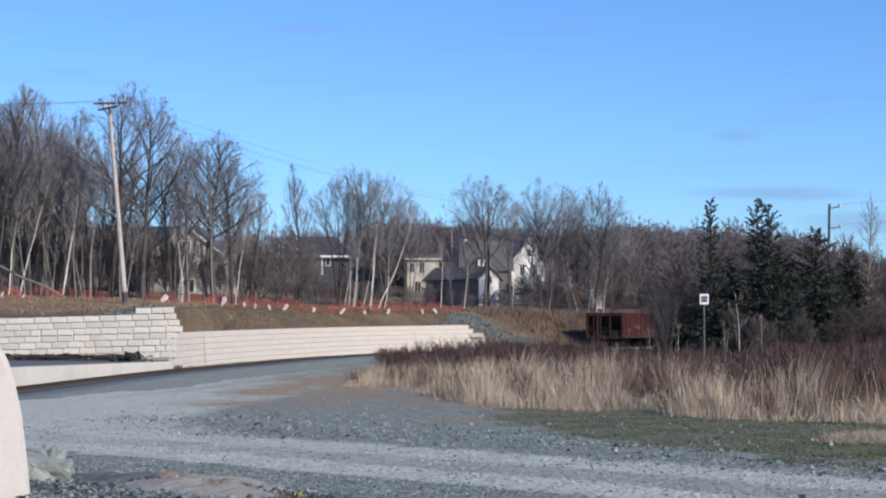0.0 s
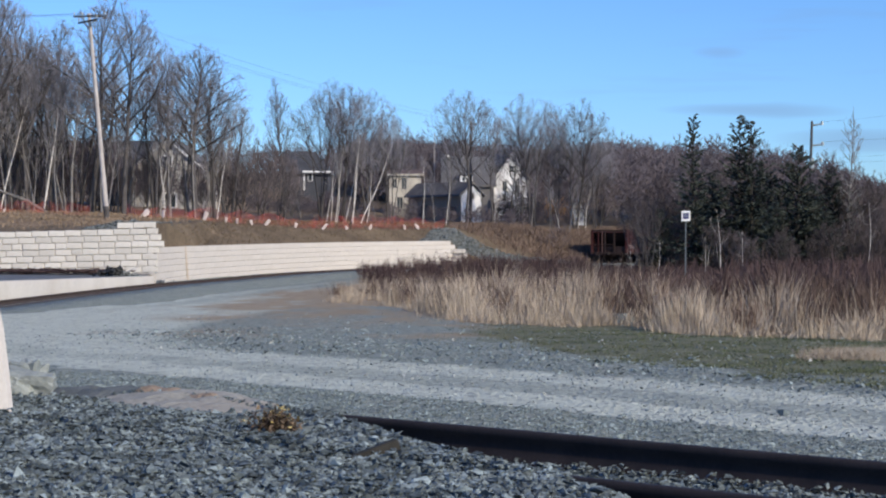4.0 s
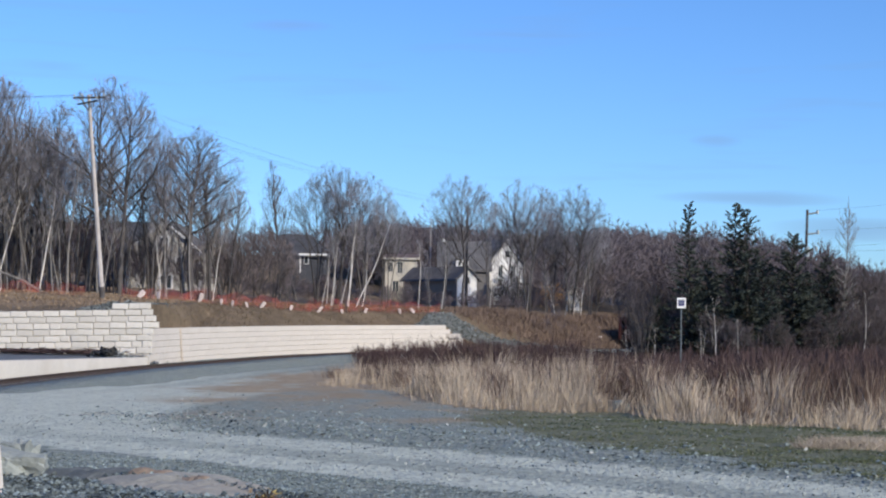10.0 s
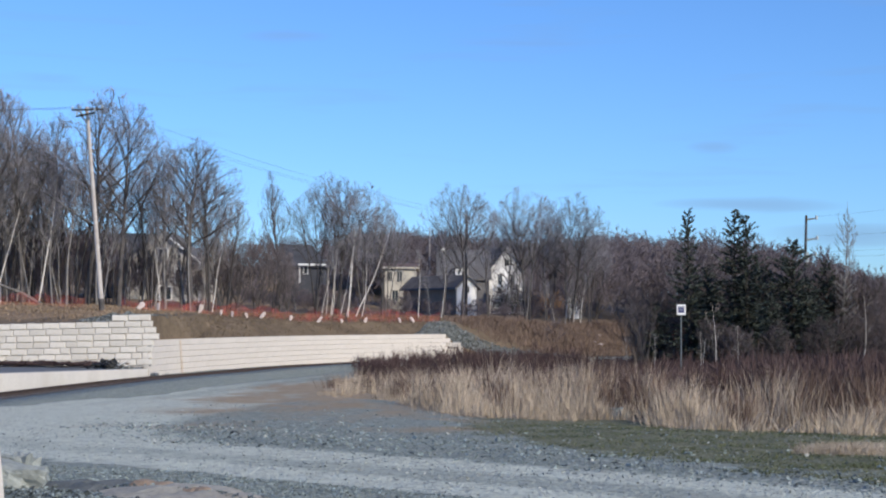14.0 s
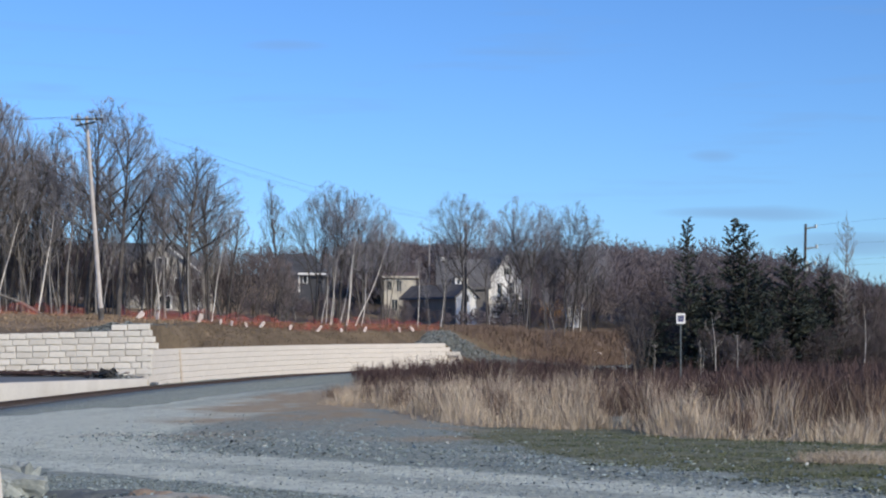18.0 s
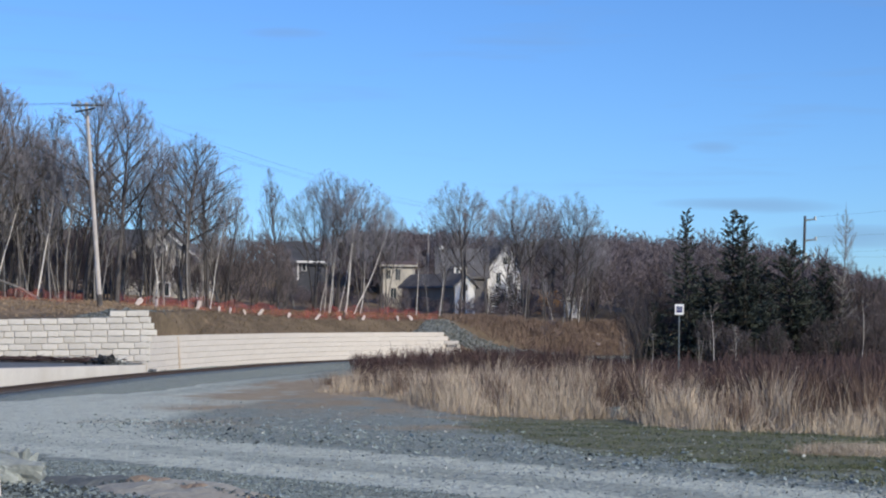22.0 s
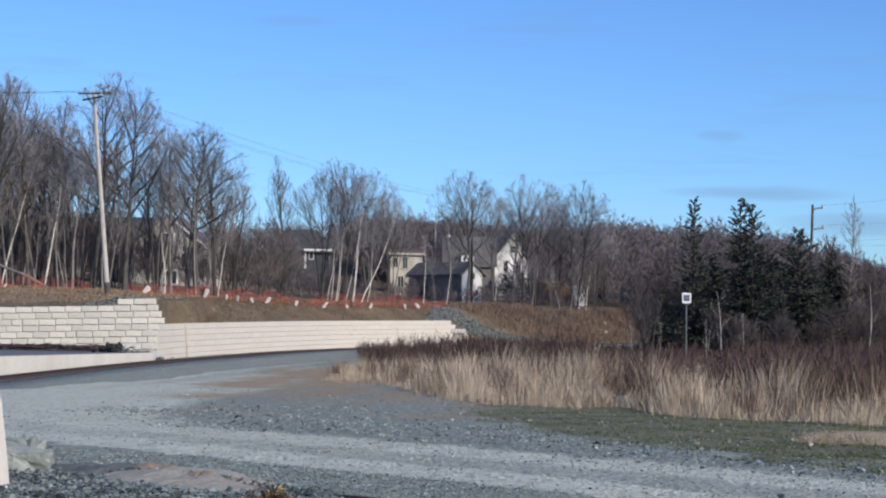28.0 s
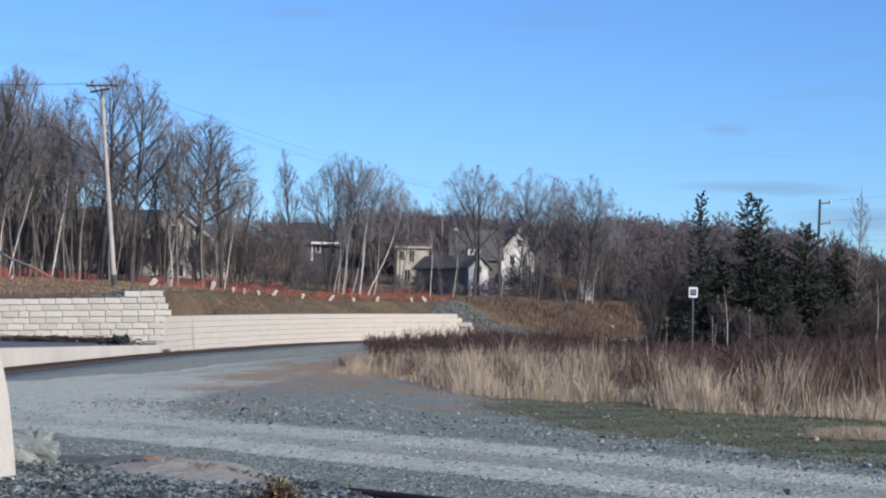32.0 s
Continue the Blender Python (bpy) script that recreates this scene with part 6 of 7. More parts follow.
def house(name, x, y, turn, w, d, eave, peak, wall_mat, roof_mat, label, front=(), side=(), trim=WHITE, gable=None, hip=0.0, lift=0.16):
    """A house, w across its gable, d deep, with eaves and ridge at the given heights over the datum; the gable faces -y before it is turned.
    front, side: windows on the gable and on the long wall, as (across, up, width, height); hip: how far the roof's end slopes back."""
    z = min(float(land_z(x, y)), float(land_z(x, y - d / 2))) - 0.3
    eave, peak = eave - z, peak - z
    ob = thing(name, pose(x, y, z, 0, 0, turn), label, "house", "houses beyond the trees")
    bm = bmesh.new()
    pts = [(-w / 2, 0), (w / 2, 0), (w / 2, eave), (0, eave if hip else peak), (-w / 2, eave)]
    a, b = [bm.verts.new((px, -d / 2, pz)) for px, pz in pts], [bm.verts.new((px, d / 2, pz)) for px, pz in pts]
    bm.faces.new(a), bm.faces.new(b[::-1])
    for i in range(5):
        bm.faces.new((a[i], b[i], b[(i + 1) % 5], a[(i + 1) % 5]))
    bmesh.ops.recalc_face_normals(bm, faces=bm.faces)
    part("wall", bm, wall_mat, ob)
    # roof slopes with an overhang of a hand's length
    over = 0.35
    drop = over * (peak - eave) / (w / 2)
    rz, ez, ex, e0, e1, r0 = peak + lift, eave - drop + lift, w / 2 + over, -d / 2 - 0.3, d / 2 + 0.3, -d / 2 - 0.3 + hip
    for s in (-1, 1):
        roof = part("roof", slab([(0, r0, rz), (0, e1, rz), (s * ex, e1, ez), (s * ex, e0, ez)], 0.14), roof_mat, ob)
        part("eave_board", boxed(s * ex - 0.03, s * ex + 0.03, e0, e1, ez - 0.24, ez - 0.02), trim, roof)
        if not hip:
            part("bargeboard", slab([(0, e0 - 0.05, rz - 0.03), (0, e0 + 0.03, rz - 0.03), (s * ex, e0 + 0.03, ez - 0.03), (s * ex, e0 - 0.05, ez - 0.03)], 0.22), trim, roof)
        part("corner_board", boxed(s * w / 2 - 0.09, s * w / 2 + 0.09, -d / 2 - 0.03, -d / 2 + 0.12, 0, eave - 0.02), trim, ob)
    if hip:
        part("roof", slab([(0, r0, rz), (ex, e0, ez), (-ex, e0, ez)], 0.14), roof_mat, ob)
    for rows, m in ((front, pose(0, -d / 2, 0)), (side, pose(-w / 2, 0, 0, 0, 0, -90))):
        for u, v, ww, hh in rows:
            v = v - z
            win = part("window", boxed(u - ww / 2 - 0.13, u + ww / 2 + 0.13, -0.07, 0.03, v - 0.13, v + hh + 0.13, m), trim, ob)
            for q in (-1, 1):
                part("pane", boxed(u + (q - 1) * ww / 4 + 0.03, u + (q + 1) * ww / 4 - 0.03, -0.09, -0.05, v, v + hh, m), WINDOW_DARK, win)
    if gable:
        bm = bmesh.new()
        near, back = [[bm.verts.new((px * 0.96, -d / 2 + dy, pz)) for px, pz in pts] for dy in (-0.035, -0.004)]
        bm.faces.new(near), bm.faces.new(back[::-1])
        for i in range(5):
            bm.faces.new((near[i], back[i], back[(i + 1) % 5], near[(i + 1) % 5]))
        bmesh.ops.recalc_face_normals(bm, faces=bm.faces)
        part("gable_cladding", bm, gable, ob, "white boarded gable")
        for i in range(int(w / 0.4)):
            px = -w * 0.48 + 0.2 + i * 0.4
            high = eave + (peak - eave) * (1 - abs(px) / (w / 2)) - 0.1
            part("batten", boxed(px - 0.025, px + 0.025, -d / 2 - 0.055, -d / 2 - 0.034, 0.1, high), gable, ob)
    return ob, z


def build_houses():
    ob, z = house("house", -13.6, 192, 90, 6.4, 5.0, 9.60, 11.9, SIDING_BLUE, ROOF_SLATE, "dark slate-blue house with white trim behind the trees", trim=SIDING_BLUE, side=((0.48, 8.55, 0.42, 0.85),), hip=1.9)
    m = pose(-3.2, 0, 0, 0, 0, -90)
    part("corner_board", boxed(-0.30, -0.12, -0.06, 0.02, 7.5 - z, 9.55 - z, m), WHITE, ob, "white corner board")
    part("fascia", boxed(-0.35, 2.85, -0.42, -0.36, 9.46 - z, 9.68 - z, m), WHITE, ob, "white fascia board")
    part("window_frame", boxed(0.20, 0.76, -0.088, -0.072, 8.48 - z, 8.56 - z, m), WHITE, ob, "white window sill")
    for u in (0.20, 0.69):
        part("window_frame", boxed(u, u + 0.07, -0.105, -0.092, 8.5 - z, 9.42 - z, m), WHITE, ob, "white window jamb")
    ob, z = house("house", -2.4, 199, 90, 6.0, 3.7, 9.60, 10.1, SIDING_BEIGE, ROOF_BROWN, "beige two-storey house behind bare trees", side=((-0.1, 7.9, 0.6, 1.3), (1.1, 5.7, 0.7, 1.2), (-1.2, 8.0, 0.5, 1.1), (-0.6, 5.6, 0.7, 1.3)), trim=SIDING_BEIGE)
    house("garage", 2.1, 181.4, 40, 3.0, 8.9, 6.95, 8.1, SIDING_DULL, ROOF_DARK, "white boarded garage with a dark roof", front=((0.1, 6.35, 0.22, 0.45),), trim=SIDING_SHADE_GREY, gable=WHITE_SIDING, lift=0.05)
    ob, z = house("house", 5.2, 202, 90, 6.0, 6.0, 8.7, 11.9, SIDING_SHADE_GREY, ROOF_GREY, "grey house with a broad shingled roof and a white dormer", trim=SIDING_SHADE_GREY)
    m = pose(-3.0, 0, 0, 0, 0, -90)
    dormer = part("dormer", boxed(-1.0, 0.5, -0.25, 1.6, 8.62 - z, 9.68 - z, m), WHITE, ob, "white dormer under a flat roof")
    part("dormer_roof", boxed(-1.2, 0.7, -0.45, 1.7, 9.68 - z, 9.80 - z, m), ROOF_GREY, dormer)
    for u in (-0.58, 0.08):
        part("pane", boxed(u - 0.16, u + 0.16, -0.28, -0.24, 8.95 - z, 9.45 - z, m), WINDOW_DARK, dormer)
    part("chimney_cap", boxed(-2.75, -2.2, 2.6, 3.2, 11.85 - z, 12.25 - z, m), WHITE, ob, "white capped vent on the ridge")
    # white house; the walls beside its gable have their shade in the grey colour
    house("house", 9.5, 205, 20, 4.4, 6, 9.6, 12.5, SIDING_SHADE_GREY, ROOF_GREY, "white gabled house half hidden by bare branches", gable=WHITE_SIDING, front=((-0.9, 7.9, 0.6, 1.2), (0.8, 7.9, 0.6, 1.2), (0.0, 10.2, 0.6, 0.8)), trim=WHITE)
    house("house", -25.3, 168, -6, 7.2, 6, 8.8, 11.6, SIDING_PALE, ROOF_GREY, "pale house with a white gable deep in the woods", front=((-2.0, 6.7, 1.1, 1.3), (1.8, 6.7, 1.1, 1.3), (-0.1, 8.9, 0.9, 1.1), (0.2, 5.0, 1.2, 1.2)))
    house("house", -30.0, 173, 90, 6.4, 8.4, 9.4, 11.9, SIDING_BLUE, ROOF_SLATE, "dark-roofed house glimpsed behind the trunks", trim=SIDING_BLUE)
    house("shed", 17.3, 187, 8, 1.3, 2.0, 5.9, 6.5, WHITE_SIDING, ROOF_GREY, "tiny white shed behind bare trees", trim=WHITE_SIDING)
    z = float(land_z(1.1, 203))
    ob = thing("mast", pose(1.1, 203, z), "thin pale mast rising beside the grey roof", "mast")
    part("tube", rod(bmesh.new(), (0, 0, -0.3), (0, 0, 15.0 - z), 0.07, 0.05, 8), POLE_WOOD, ob)
    part("footing", boxed(-0.25, 0.25, -0.25, 0.25, -0.3, 0.12, None, 0.02), BARRIER_CONCRETE, ob)
    # a last shrub in orange leaf beside the houses
    rng = np.random.default_rng(4)
    z = float(land_z(13.9, 176))
    ob = thing("leafy_shrub", pose(13.9, 176, z), "shrub still in orange autumn leaf", "shrub")
    stems = rng.normal(0, 0.5, (14, 3)) + [0, 0, 2.2]
    mesh_object("stems", tri_mesh("stems", *sticks(np.zeros((14, 3)), stems, 0.03, 0.012, 4)), BARK, ob)
    c = rng.normal(0, 1, (520, 3)) * [0.75, 0.8, 0.55] + [0, 0, 1.7]
    v, f = blades(c, rng.uniform(0.05, 0.14, 520), rng.normal(0, 0.12, (520, 3)), rng.uniform(0.06, 0.13, 520), rng)
    mesh_object("leaves", tri_mesh("leaves", v, f), LEAF_ORANGE, ob)


# ---- the yard ----
def build_sign():
    ob = thing("sign", pose(11.05, 70, float(ground_z(11.05, 70))), "small white sign with dark blue print on a thin post", "sign")
    part("post", rod(bmesh.new(), (0, 0, -0.3), (0, 0, 3.25), 0.028, 0.028, 8), POST_STEEL, ob)
    z = 3.36
    board = part("board", boxed(-0.19, 0.19, -0.05, -0.035, z - 0.22, z + 0.22, None, 0.006), WHITE, ob)
    part("mark", boxed(-0.13, 0.13, -0.056, -0.052, z - 0.13, z + 0.14), SIGN_INK, board, "dark blue printed square")
    for dz in (-0.02, 0.08):
        part("print_bar", boxed(-0.11, 0.07, -0.060, -0.058, z + dz, z + dz + 0.03), GREY_STEEL, board)


def build_barrier():
    """The end of a concrete barrier set across the old track."""
    ob = thing("concrete_barrier", pose(-2.795, 11.0, 0.0, 0, 0, 15), "upright pale concrete barrier end blocking the old track", "barrier")
    bm = bmesh.new()
    prof = [(0.078, -0.05), (0.066, 0.28), (0.038, 0.55), (0.004, 0.82), (-0.045, 1.05), (-0.085, 1.17), (-0.125, 1.25), (-0.20, 1.32)]
    ring = [(x, z) for x, z in prof] + [(-1.2, 1.35), (-1.3, -0.05)]
    for y in (0, 0.06, 0.62, 0.68):
        k = 0.03 if y in (0, 0.68) else 0
        bm.verts.ensure_lookup_table()
        for x, z in ring:
            bm.verts.new((x - k if x > -1 else x + k, y, z - (k if z > 0.5 else 0) * 0.6))
    bm.verts.ensure_lookup_table()
    n = len(ring)
    for j in range(3):
        for i in range(n):
            a, b = j * n + i, j * n + (i + 1) % n
            bm.faces.new([bm.verts[q] for q in (a, a + n, b + n, b)])
    bm.faces.new([bm.verts[i] for i in range(n)])
    bm.faces.new([bm.verts[3 * n + i] for i in range(n)][::-1])
    bmesh.ops.recalc_face_normals(bm, faces=bm.faces)
    part("block", bm, BARRIER_CONCRETE, ob)
    # black box on the face stands in for the shade inside a notch
    part("drain_notch", boxed(-0.06, 0.062, -0.012, 0.20, 0.10, 0.27, None, 0.01), BLACK, ob)


def lump(name, x, y, size, seed, material, label, category, group="", sink=0.2):
    r = random.Random(seed)
    bm = bmesh.new()
    bmesh.ops.create_cube(bm, size=1)
    bmesh.ops.subdivide_edges(bm, edges=bm.edges, cuts=6, use_grid_fill=True)
    for v in bm.verts:
        n = noise.noise(v.co * 1.9 + Vector((seed, 0, 0)))
        v.co *= 1 + 0.45 * n + 0.14 * noise.noise(v.co * 5.0 + Vector((0, seed, 0))) + r.uniform(-0.03, 0.03)
        v.co = Vector((v.co.x * size[0], v.co.y * size[1], v.co.z * size[2]))
    me = bpy.data.meshes.new(name)
    bm.to_mesh(me)
    bm.free()
    ob = mesh_object(name, me, material)
    ob.matrix_basis = pose(x, y, float(ground_z(x, y)) + size[2] * (0.5 - sink), r.uniform(-8, 8), r.uniform(-8, 8), r.uniform(0, 90))
    return tagged(ob, label, category, group)


def crust(cx, cy, rx, ry, high, material, label, turn=0.0):
    """A thin uneven cake lying over the ballast and the buried rail."""
    bm = bmesh.new()
    bmesh.ops.create_grid(bm, x_segments=28, y_segments=14, size=1)
    for v in bm.verts:
        x, y = v.co.x, v.co.y
        a, far = math.atan2(y, x), max(1e-6, math.hypot(x, y))
        k = 1 + 0.10 * math.sin(5 * a + cx) + 0.06 * math.sin(11 * a)
        r = max(abs(x), abs(y)) or 1
        v.co.x, v.co.y = x / far * r * rx * k, y / far * r * ry * k
        v.co.x, v.co.y = v.co.x * math.cos(turn) - v.co.y * math.sin(turn), v.co.x * math.sin(turn) + v.co.y * math.cos(turn)
        px, py = cx + v.co.x, cy + v.co.y
        g = float(ground_z(px, py))
        v.co.z = max(g + 0.03, high - 0.05 * abs(v.co.y)) * (1 - r**4) + (g - 0.04) * r**4 + 0.03 * noise.noise(Vector((px * 4, py * 4, 0))) + 0.012 * noise.noise(Vector((px * 13, py * 13, 3)))
    me = bpy.data.meshes.new("mud_crust")
    bm.to_mesh(me)
    bm.free()
    ob = mesh_object("mud_crust", me, material)
    ob.matrix_basis = pose(cx, cy, 0)
    tagged(ob, label, "mud")


TRODDEN = surface("trodden_asphalt", (0.075, 0.085, 0.088), (0.150, 0.163, 0.165), 0.95, 3, 30, 0.6, 0.02)
RUSTY_MUD = surface("rusty_mud", (0.22, 0.16, 0.115), (0.35, 0.28, 0.22), 0.95, 4, 30, 0.6, 0.02)


def build_yard():
    lump("concrete_rubble", -3.17, 13.3, (0.20, 0.20, 0.30), 3, SANDSTONE, "pale broken lump of concrete beside the barrier", "rubble", "broken concrete")
    lump("concrete_rubble", -3.00, 12.5, (0.36, 0.28, 0.21), 4, SANDSTONE, "pale greenish lump of broken concrete on the ballast", "rubble", "broken concrete")
    lump("concrete_rubble", -3.16, 12.1, (0.26, 0.20, 0.12), 6, SANDSTONE, "flat broken piece of pale concrete", "rubble", "broken concrete")
    crust(*MUD_AT, *MUD_HALF, 0.305, MUD, "flat crust of dried grey and rusty mud", MUD_TURN)
    crust(-2.52, 12.75, 0.62, 0.52, 0.285, TRODDEN, "dark trodden patch of asphalt beside the mud")
    crust(-1.98, 12.45, 0.26, 0.14, 0.316, RUSTY_MUD, "rust-brown patch on the dried mud", -0.5)
    crust(-1.60, 11.95, 0.20, 0.10, 0.314, RUSTY_MUD, "rust-brown patch on the dried mud", -0.6)
    # dark end of a timber in the ballast
    z = float(ground_z(-0.27, 9.0))
    ob = thing("timber_offcut", pose(-0.27, 9.0, z + 0.045, 0, -17, 24), "short dark offcut of timber half buried in ballast", "timber")
    part("offcut", boxed(-0.24, 0.14, -0.03, 0.03, -0.045, 0.02, None, 0.008), SPRUCE_BARK, ob)
    # yellowing plant on the heap
    rng = np.random.default_rng(14)
    x, y = -0.91, 10.1
    ob = thing("weed", pose(x, y, float(ground_z(x, y))), "small withered weed with yellow leaves on the ballast", "plant")
    tips = rng.normal(0, 1, (26, 3)) * [0.065, 0.05, 0.025] + [0, 0, 0.085]
    mesh_object("stems", tri_mesh("stems", *sticks(tips * [0.3, 0.3, 0], tips, 0.003, 0.0015, 4)), LEAF_BROWN, ob)
    for name, mat, n, spread in (("withered_leaves", LEAF_BROWN, 620, 0.062), ("yellow_leaves", LEAF_YELLOW, 42, 0.065)):
        c = rng.normal(0, 1, (n, 3)) * [spread, spread * 0.7, 0.035] + [0, 0, 0.10 if name[0] == "y" else 0.05]
        c[:, 2] = np.abs(c[:, 2])
        v, f = blades(c, rng.uniform(-0.01, 0.02, n), rng.normal(0, 0.02, (n, 3)), rng.uniform(0.015, 0.03, n), rng)
        mesh_object(name, tri_mesh(name, v, f), mat, ob)
    # dark lump added where the platform's end shows a dark notch
    lump("broken_slab", -13.62, 85.3, (0.36, 0.3, 0.26), 31, ASPHALT, "dark lump in place of the notch at the platform's end", "stone")
    # stone at the edge of the reeds
    for dx, s in ((0, 0.26), (0.30, 0.18), (-0.28, 0.15)):
        lump("field_stone", 4.36 + dx, 37.3 + dx * 0.4, (s * 1.3, s, s), 8 + int(dx * 10), BALLAST, "grey stone at the foot of the reeds", "stone", "stones by the reeds")
    for x, y, s in ((17.8, 164, 0.24), (17.4, 160.2, 0.30), (17.0, 160.6, 0.18)):
        ob = lump("field_stone", x, y, (s * 1.2, s, s), int(y), SACK, "pale stone lying on the bank beside the line", "stone", "pale stones on the bank")
        ob.location.z = float(land_z(x, y)) + s * 0.3
    lump("field_stone", 3.02, 13.85, (0.075, 0.06, 0.06), 21, BALLAST, "dark stone lying on the track", "stone")
    # heap of black rubbish and brush at the wall's foot
    rng = np.random.default_rng(31)
    def top(y):
        return float(platform_edge(y)[1])
    ob = thing("rubbish_heap", pose(-15.5, 82.5, top(82.5)), "black heap of rubbish and a pale branch on the platform", "rubbish")
    c = np.stack([rng.normal(0, 0.42, 110), rng.normal(0, 0.5, 110), rng.uniform(0.0, 0.42, 110)], 1)
    c[:, 2] *= np.exp(-(c[:, 0] / 0.9) ** 2)
    mesh_object("pile", tri_mesh("pile", *stones(c, rng.uniform(0.1, 0.3, 110), rng)), BLACK, ob)
    mesh_object("branch", tri_mesh("branch", *sticks([(0.3, 0, 0.1), (0.6, 0, 0.3), (0.6, 0, 0.3)], [(1.3, -0.2, 0.5), (0.9, 0.1, 0.05), (1.2, 0.1, 0.02)], 0.05, 0.03, 5)), BIRCH, ob)
    away, turn = 1.0 * rng.uniform(0, 1, 500) ** 0.6, rng.uniform(0, 6.283, 500)
    c = np.stack([0.35 + away * np.cos(turn), 0.2 + away * np.sin(turn), 0.40 * (1 - away) * rng.uniform(0.7, 1.0, 500)], 1)
    mesh_object("gravel", tri_mesh("gravel", *stones(c, rng.uniform(0.05, 0.11, 500), rng), True), GREY_STONE, ob, "grey gravel under the rubbish")
    heap = []
    for i in range(420):
        x = rng.uniform(-23.5, -16.2)
        a = np.array([x, 85.6 + rng.normal(0, 0.5), -0.17 + rng.uniform(0, 0.12)])
        heap.append((*a, *(a + rng.normal(0, 1, 3) * [0.7, 0.3, 0.07] + [0, 0, 0.06])))
    heap = np.array(heap)
    tagged(mesh_object("brush_pile", tri_mesh("brush_pile", *sticks(heap[:, :3], heap[:, 3:], 0.035, 0.015, 4)), RED_STEM), "line of cut brush and earth along the wall's foot", "brush", kind="stuff")


# ---- the train ----
LETTERING = surface("worn_lettering", (0.07, 0.035, 0.035), (0.14, 0.085, 0.08), 0.8, 3, 18, 0)


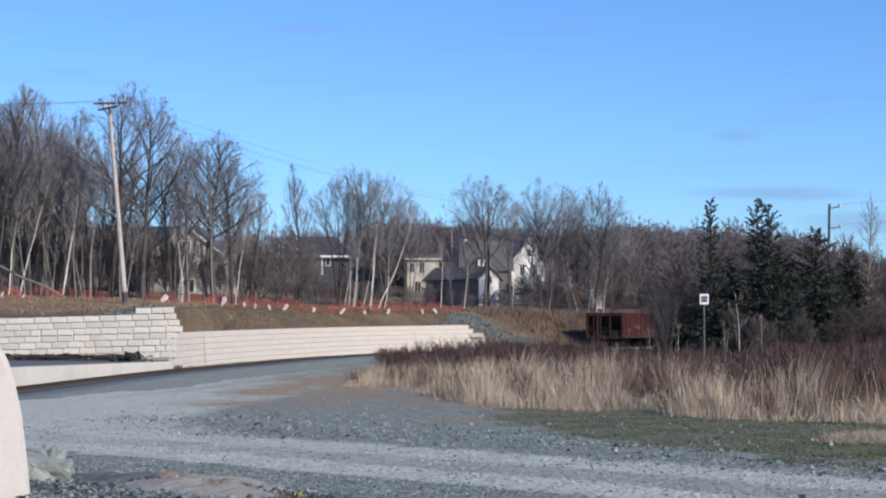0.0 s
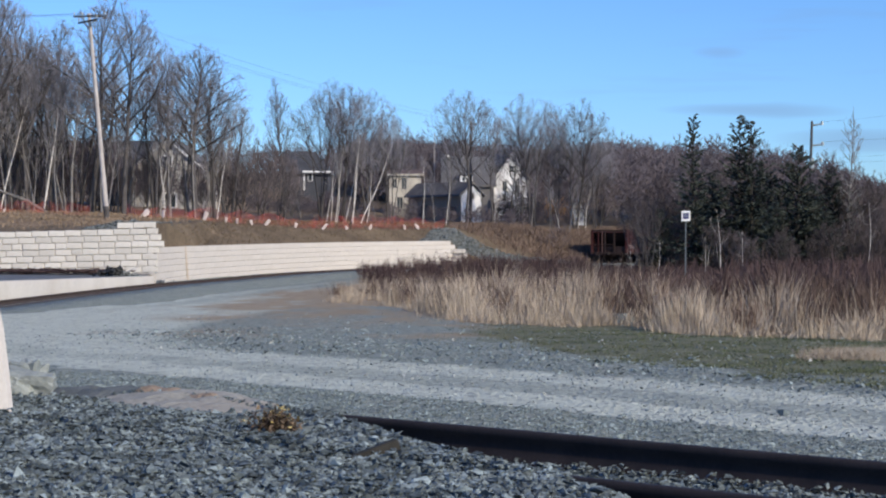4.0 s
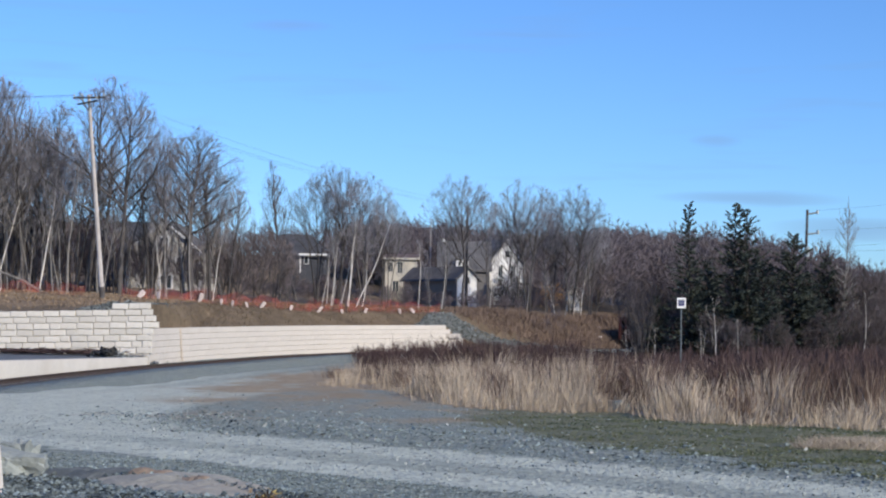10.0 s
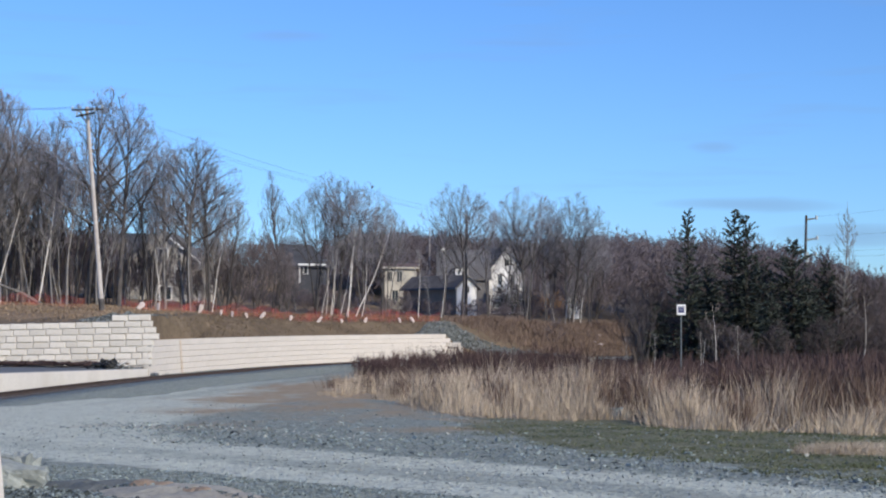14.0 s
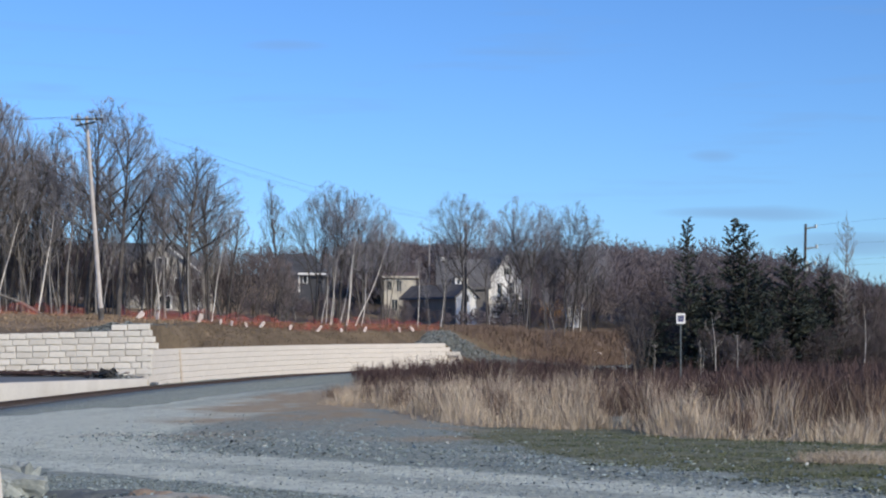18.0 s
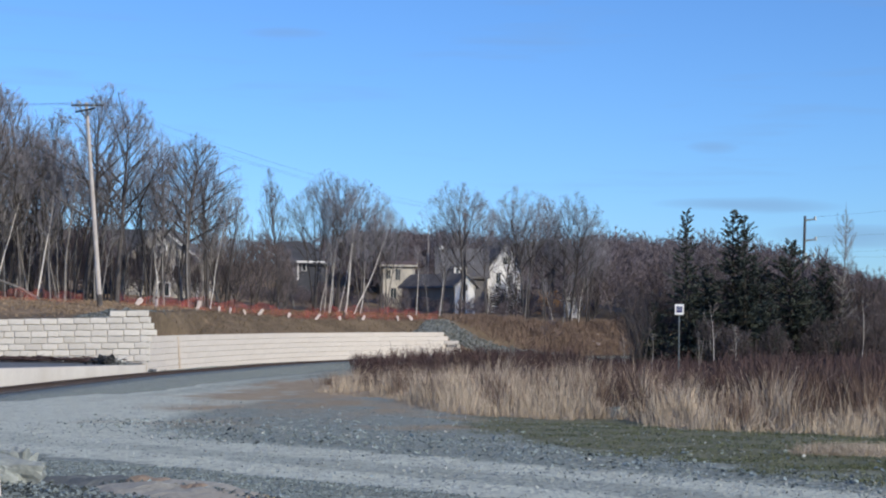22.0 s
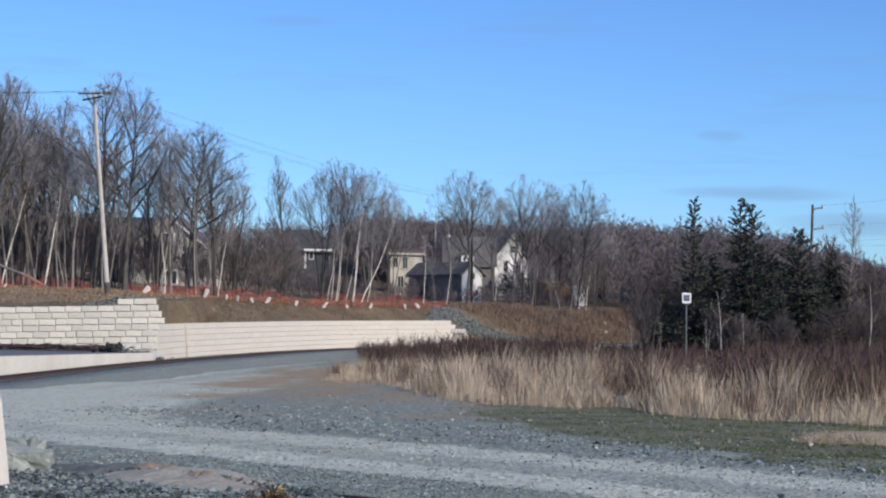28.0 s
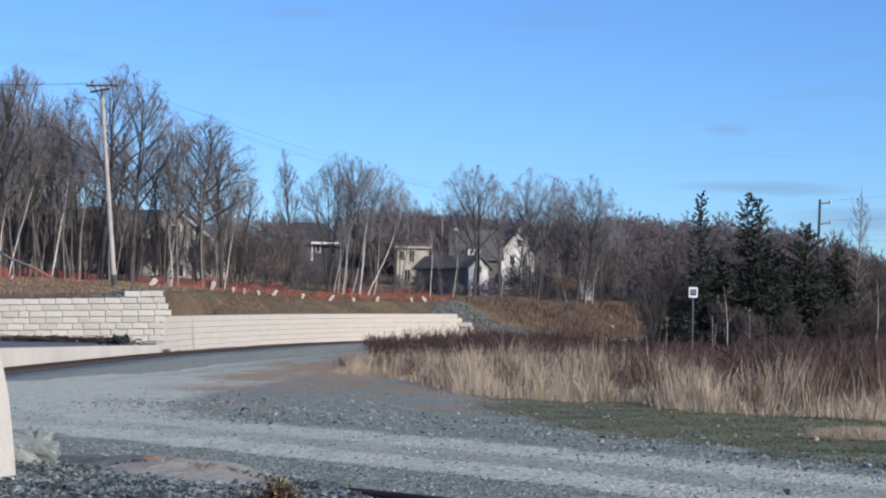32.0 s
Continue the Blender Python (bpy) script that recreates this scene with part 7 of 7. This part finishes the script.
def wagon():
    """An open goods wagon: its rear end at x = 0, its length along x, rails at z = 0."""
    L, half, low, top = 11.5, 1.68, 0.95, 2.98
    ob = thing("goods_wagon", pose(0, 0, 0), "dark red open railway goods wagon rolling away on the line", "railway wagon", "train")
    for s in (-1, 1):
        side = part("side_panel", boxed(0.35, L, s * half - 0.04, s * half + 0.04, low, top, None, 0.01), WAGON_SIDE, ob, "faded red steel side with pale lettering bars")
        for i in range(9):
            x = 0.8 + i * 1.25
            part("rib", boxed(x - 0.06, x + 0.06, s * half - 0.05 + s * 0.06, s * half + 0.05 + s * 0.06, low + 0.02, top - 0.12, None, 0.01), WAGON_SIDE, side)
        part("top_rail", boxed(0.0, L, s * half - 0.09, s * half + 0.09, top - 0.10, top + 0.04, None, 0.015), WAGON_RED, side)
        part("side_sill", boxed(0.0, L, s * half - 0.08, s * half + 0.08, low - 0.16, low + 0.02, None, 0.015), WAGON_DARK, side)
        for x0, x1, z0, z1 in ((1.0, 1.8, 1.35, 1.60), (2.8, 4.2, 1.6, 1.9)):
            part("lettering_bar", boxed(x0, x1, s * (half + 0.13) - 0.008, s * (half + 0.13) + 0.008, z0, z1), LETTERING, side, "worn pale lettering")
    end = part("end_frame", boxed(0.0, 0.12, -half, half, top - 0.14, top + 0.03, None, 0.01), WAGON_DARK, ob)
    for y, w, mat in ((-half, 0.10, WAGON_RED), (half, 0.10, WAGON_RED), (0.42, 0.06, WAGON_DARK), (-0.5, 0.06, WAGON_DARK), (1.05, 0.05, WAGON_RED)):
        part("end_post", boxed(0.0, 0.14, y - w, y + w, low - 0.1, top - 0.1, None, 0.01), mat, end)
    part("ladder_rail", boxed(-0.03, 0.03, 0.62, 0.70, low, top - 0.1), LETTERING, end)
    for zz in (1.3, 1.62):
        part("crossbar", boxed(0.02, 0.10, -0.5, half, zz, zz + 0.10, None, 0.01), WAGON_DARK, end)
    part("end_panel", boxed(0.15, 0.22, -half, half, low, low + 0.55, None, 0.01), WAGON_DARK, end)
    slope = bmesh.new()
    quad = [slope.verts.new(p) for p in ((0.25, -half, top - 0.2), (0.25, half, top - 0.2), (1.9, half, low), (1.9, -half, low))]
    slope.faces.new(quad)
    bmesh.ops.solidify(slope, geom=slope.faces[:], thickness=0.04)
    part("slope_sheet", slope, WAGON_DARK, ob)
    part("floor", boxed(0.0, L, -half + 0.05, half - 0.05, low - 0.12, low - 0.02), WAGON_DARK, ob)
    part("load", boxed(1.9, L - 0.2, -half + 0.06, half - 0.06, low, low + 1.2), BLACK, ob)
    part("buffer_beam", boxed(-0.12, 0.1, -1.3, 1.3, 0.72, 0.98, None, 0.02), WAGON_DARK, ob)
    part("coupler", boxed(-0.6, 0.0, -0.12, 0.12, 0.75, 0.95, None, 0.03), RUST, ob)
    for x in (1.8, L - 1.8):
        truck = part("bogie", boxed(x - 1.1, x + 1.1, -1.05, 1.05, 0.42, 0.72, None, 0.05), WAGON_DARK, ob)
        for dx in (-0.85, 0.85):
            axle = part("axle", rod(bmesh.new(), (x + dx, -0.8, 0.44), (x + dx, 0.8, 0.44), 0.07, 0.07, 8), RUST, truck)
            for s in (-1, 1):
                part("wheel", rod(rod(bmesh.new(), (x + dx, s * 0.70, 0.44), (x + dx, s * 0.82, 0.44), 0.44, 0.43, 20), (x + dx, s * 0.66, 0.44), (x + dx, s * 0.70, 0.44), 0.47, 0.47, 20), RUST, truck)
    return ob


TRAIN_START, TRAIN_SPEED = 121.9, 1.42


def train_pose(s):
    a, b = RAIL_LINE.at(s), RAIL_LINE.at(s + 11.0)
    w = (b - a) / np.linalg.norm(b - a)
    left = np.array([-w[1], w[0]]) * 0.75
    return pose(a[0] + left[0], a[1] + left[1], float(rail_z(a[1])), 0, 0, math.degrees(math.atan2(w[1], w[0])))


def build_train():
    first = wagon()
    second = copy_thing(first, train_pose(TRAIN_START + 12.4))
    tagged(second, "dark red open railway goods wagon coupled ahead behind the bushes")
    return first, second


def motions():
    for ob, ahead in zip(TRAIN, (0.0, 12.4)):
        walk(ob, [(t, train_pose(TRAIN_START + ahead + TRAIN_SPEED * t)) for t in range(0, 33, 2)])


build_ground()
build_bank()
build_platform()
build_rails()
build_trees()
build_spruces()
build_far_woods()
build_reeds()
build_poles()
build_fence()
build_houses()
build_sign()
build_barrier()
build_yard()
TRAIN = build_train()
build_stones()
build_walls()
motions()
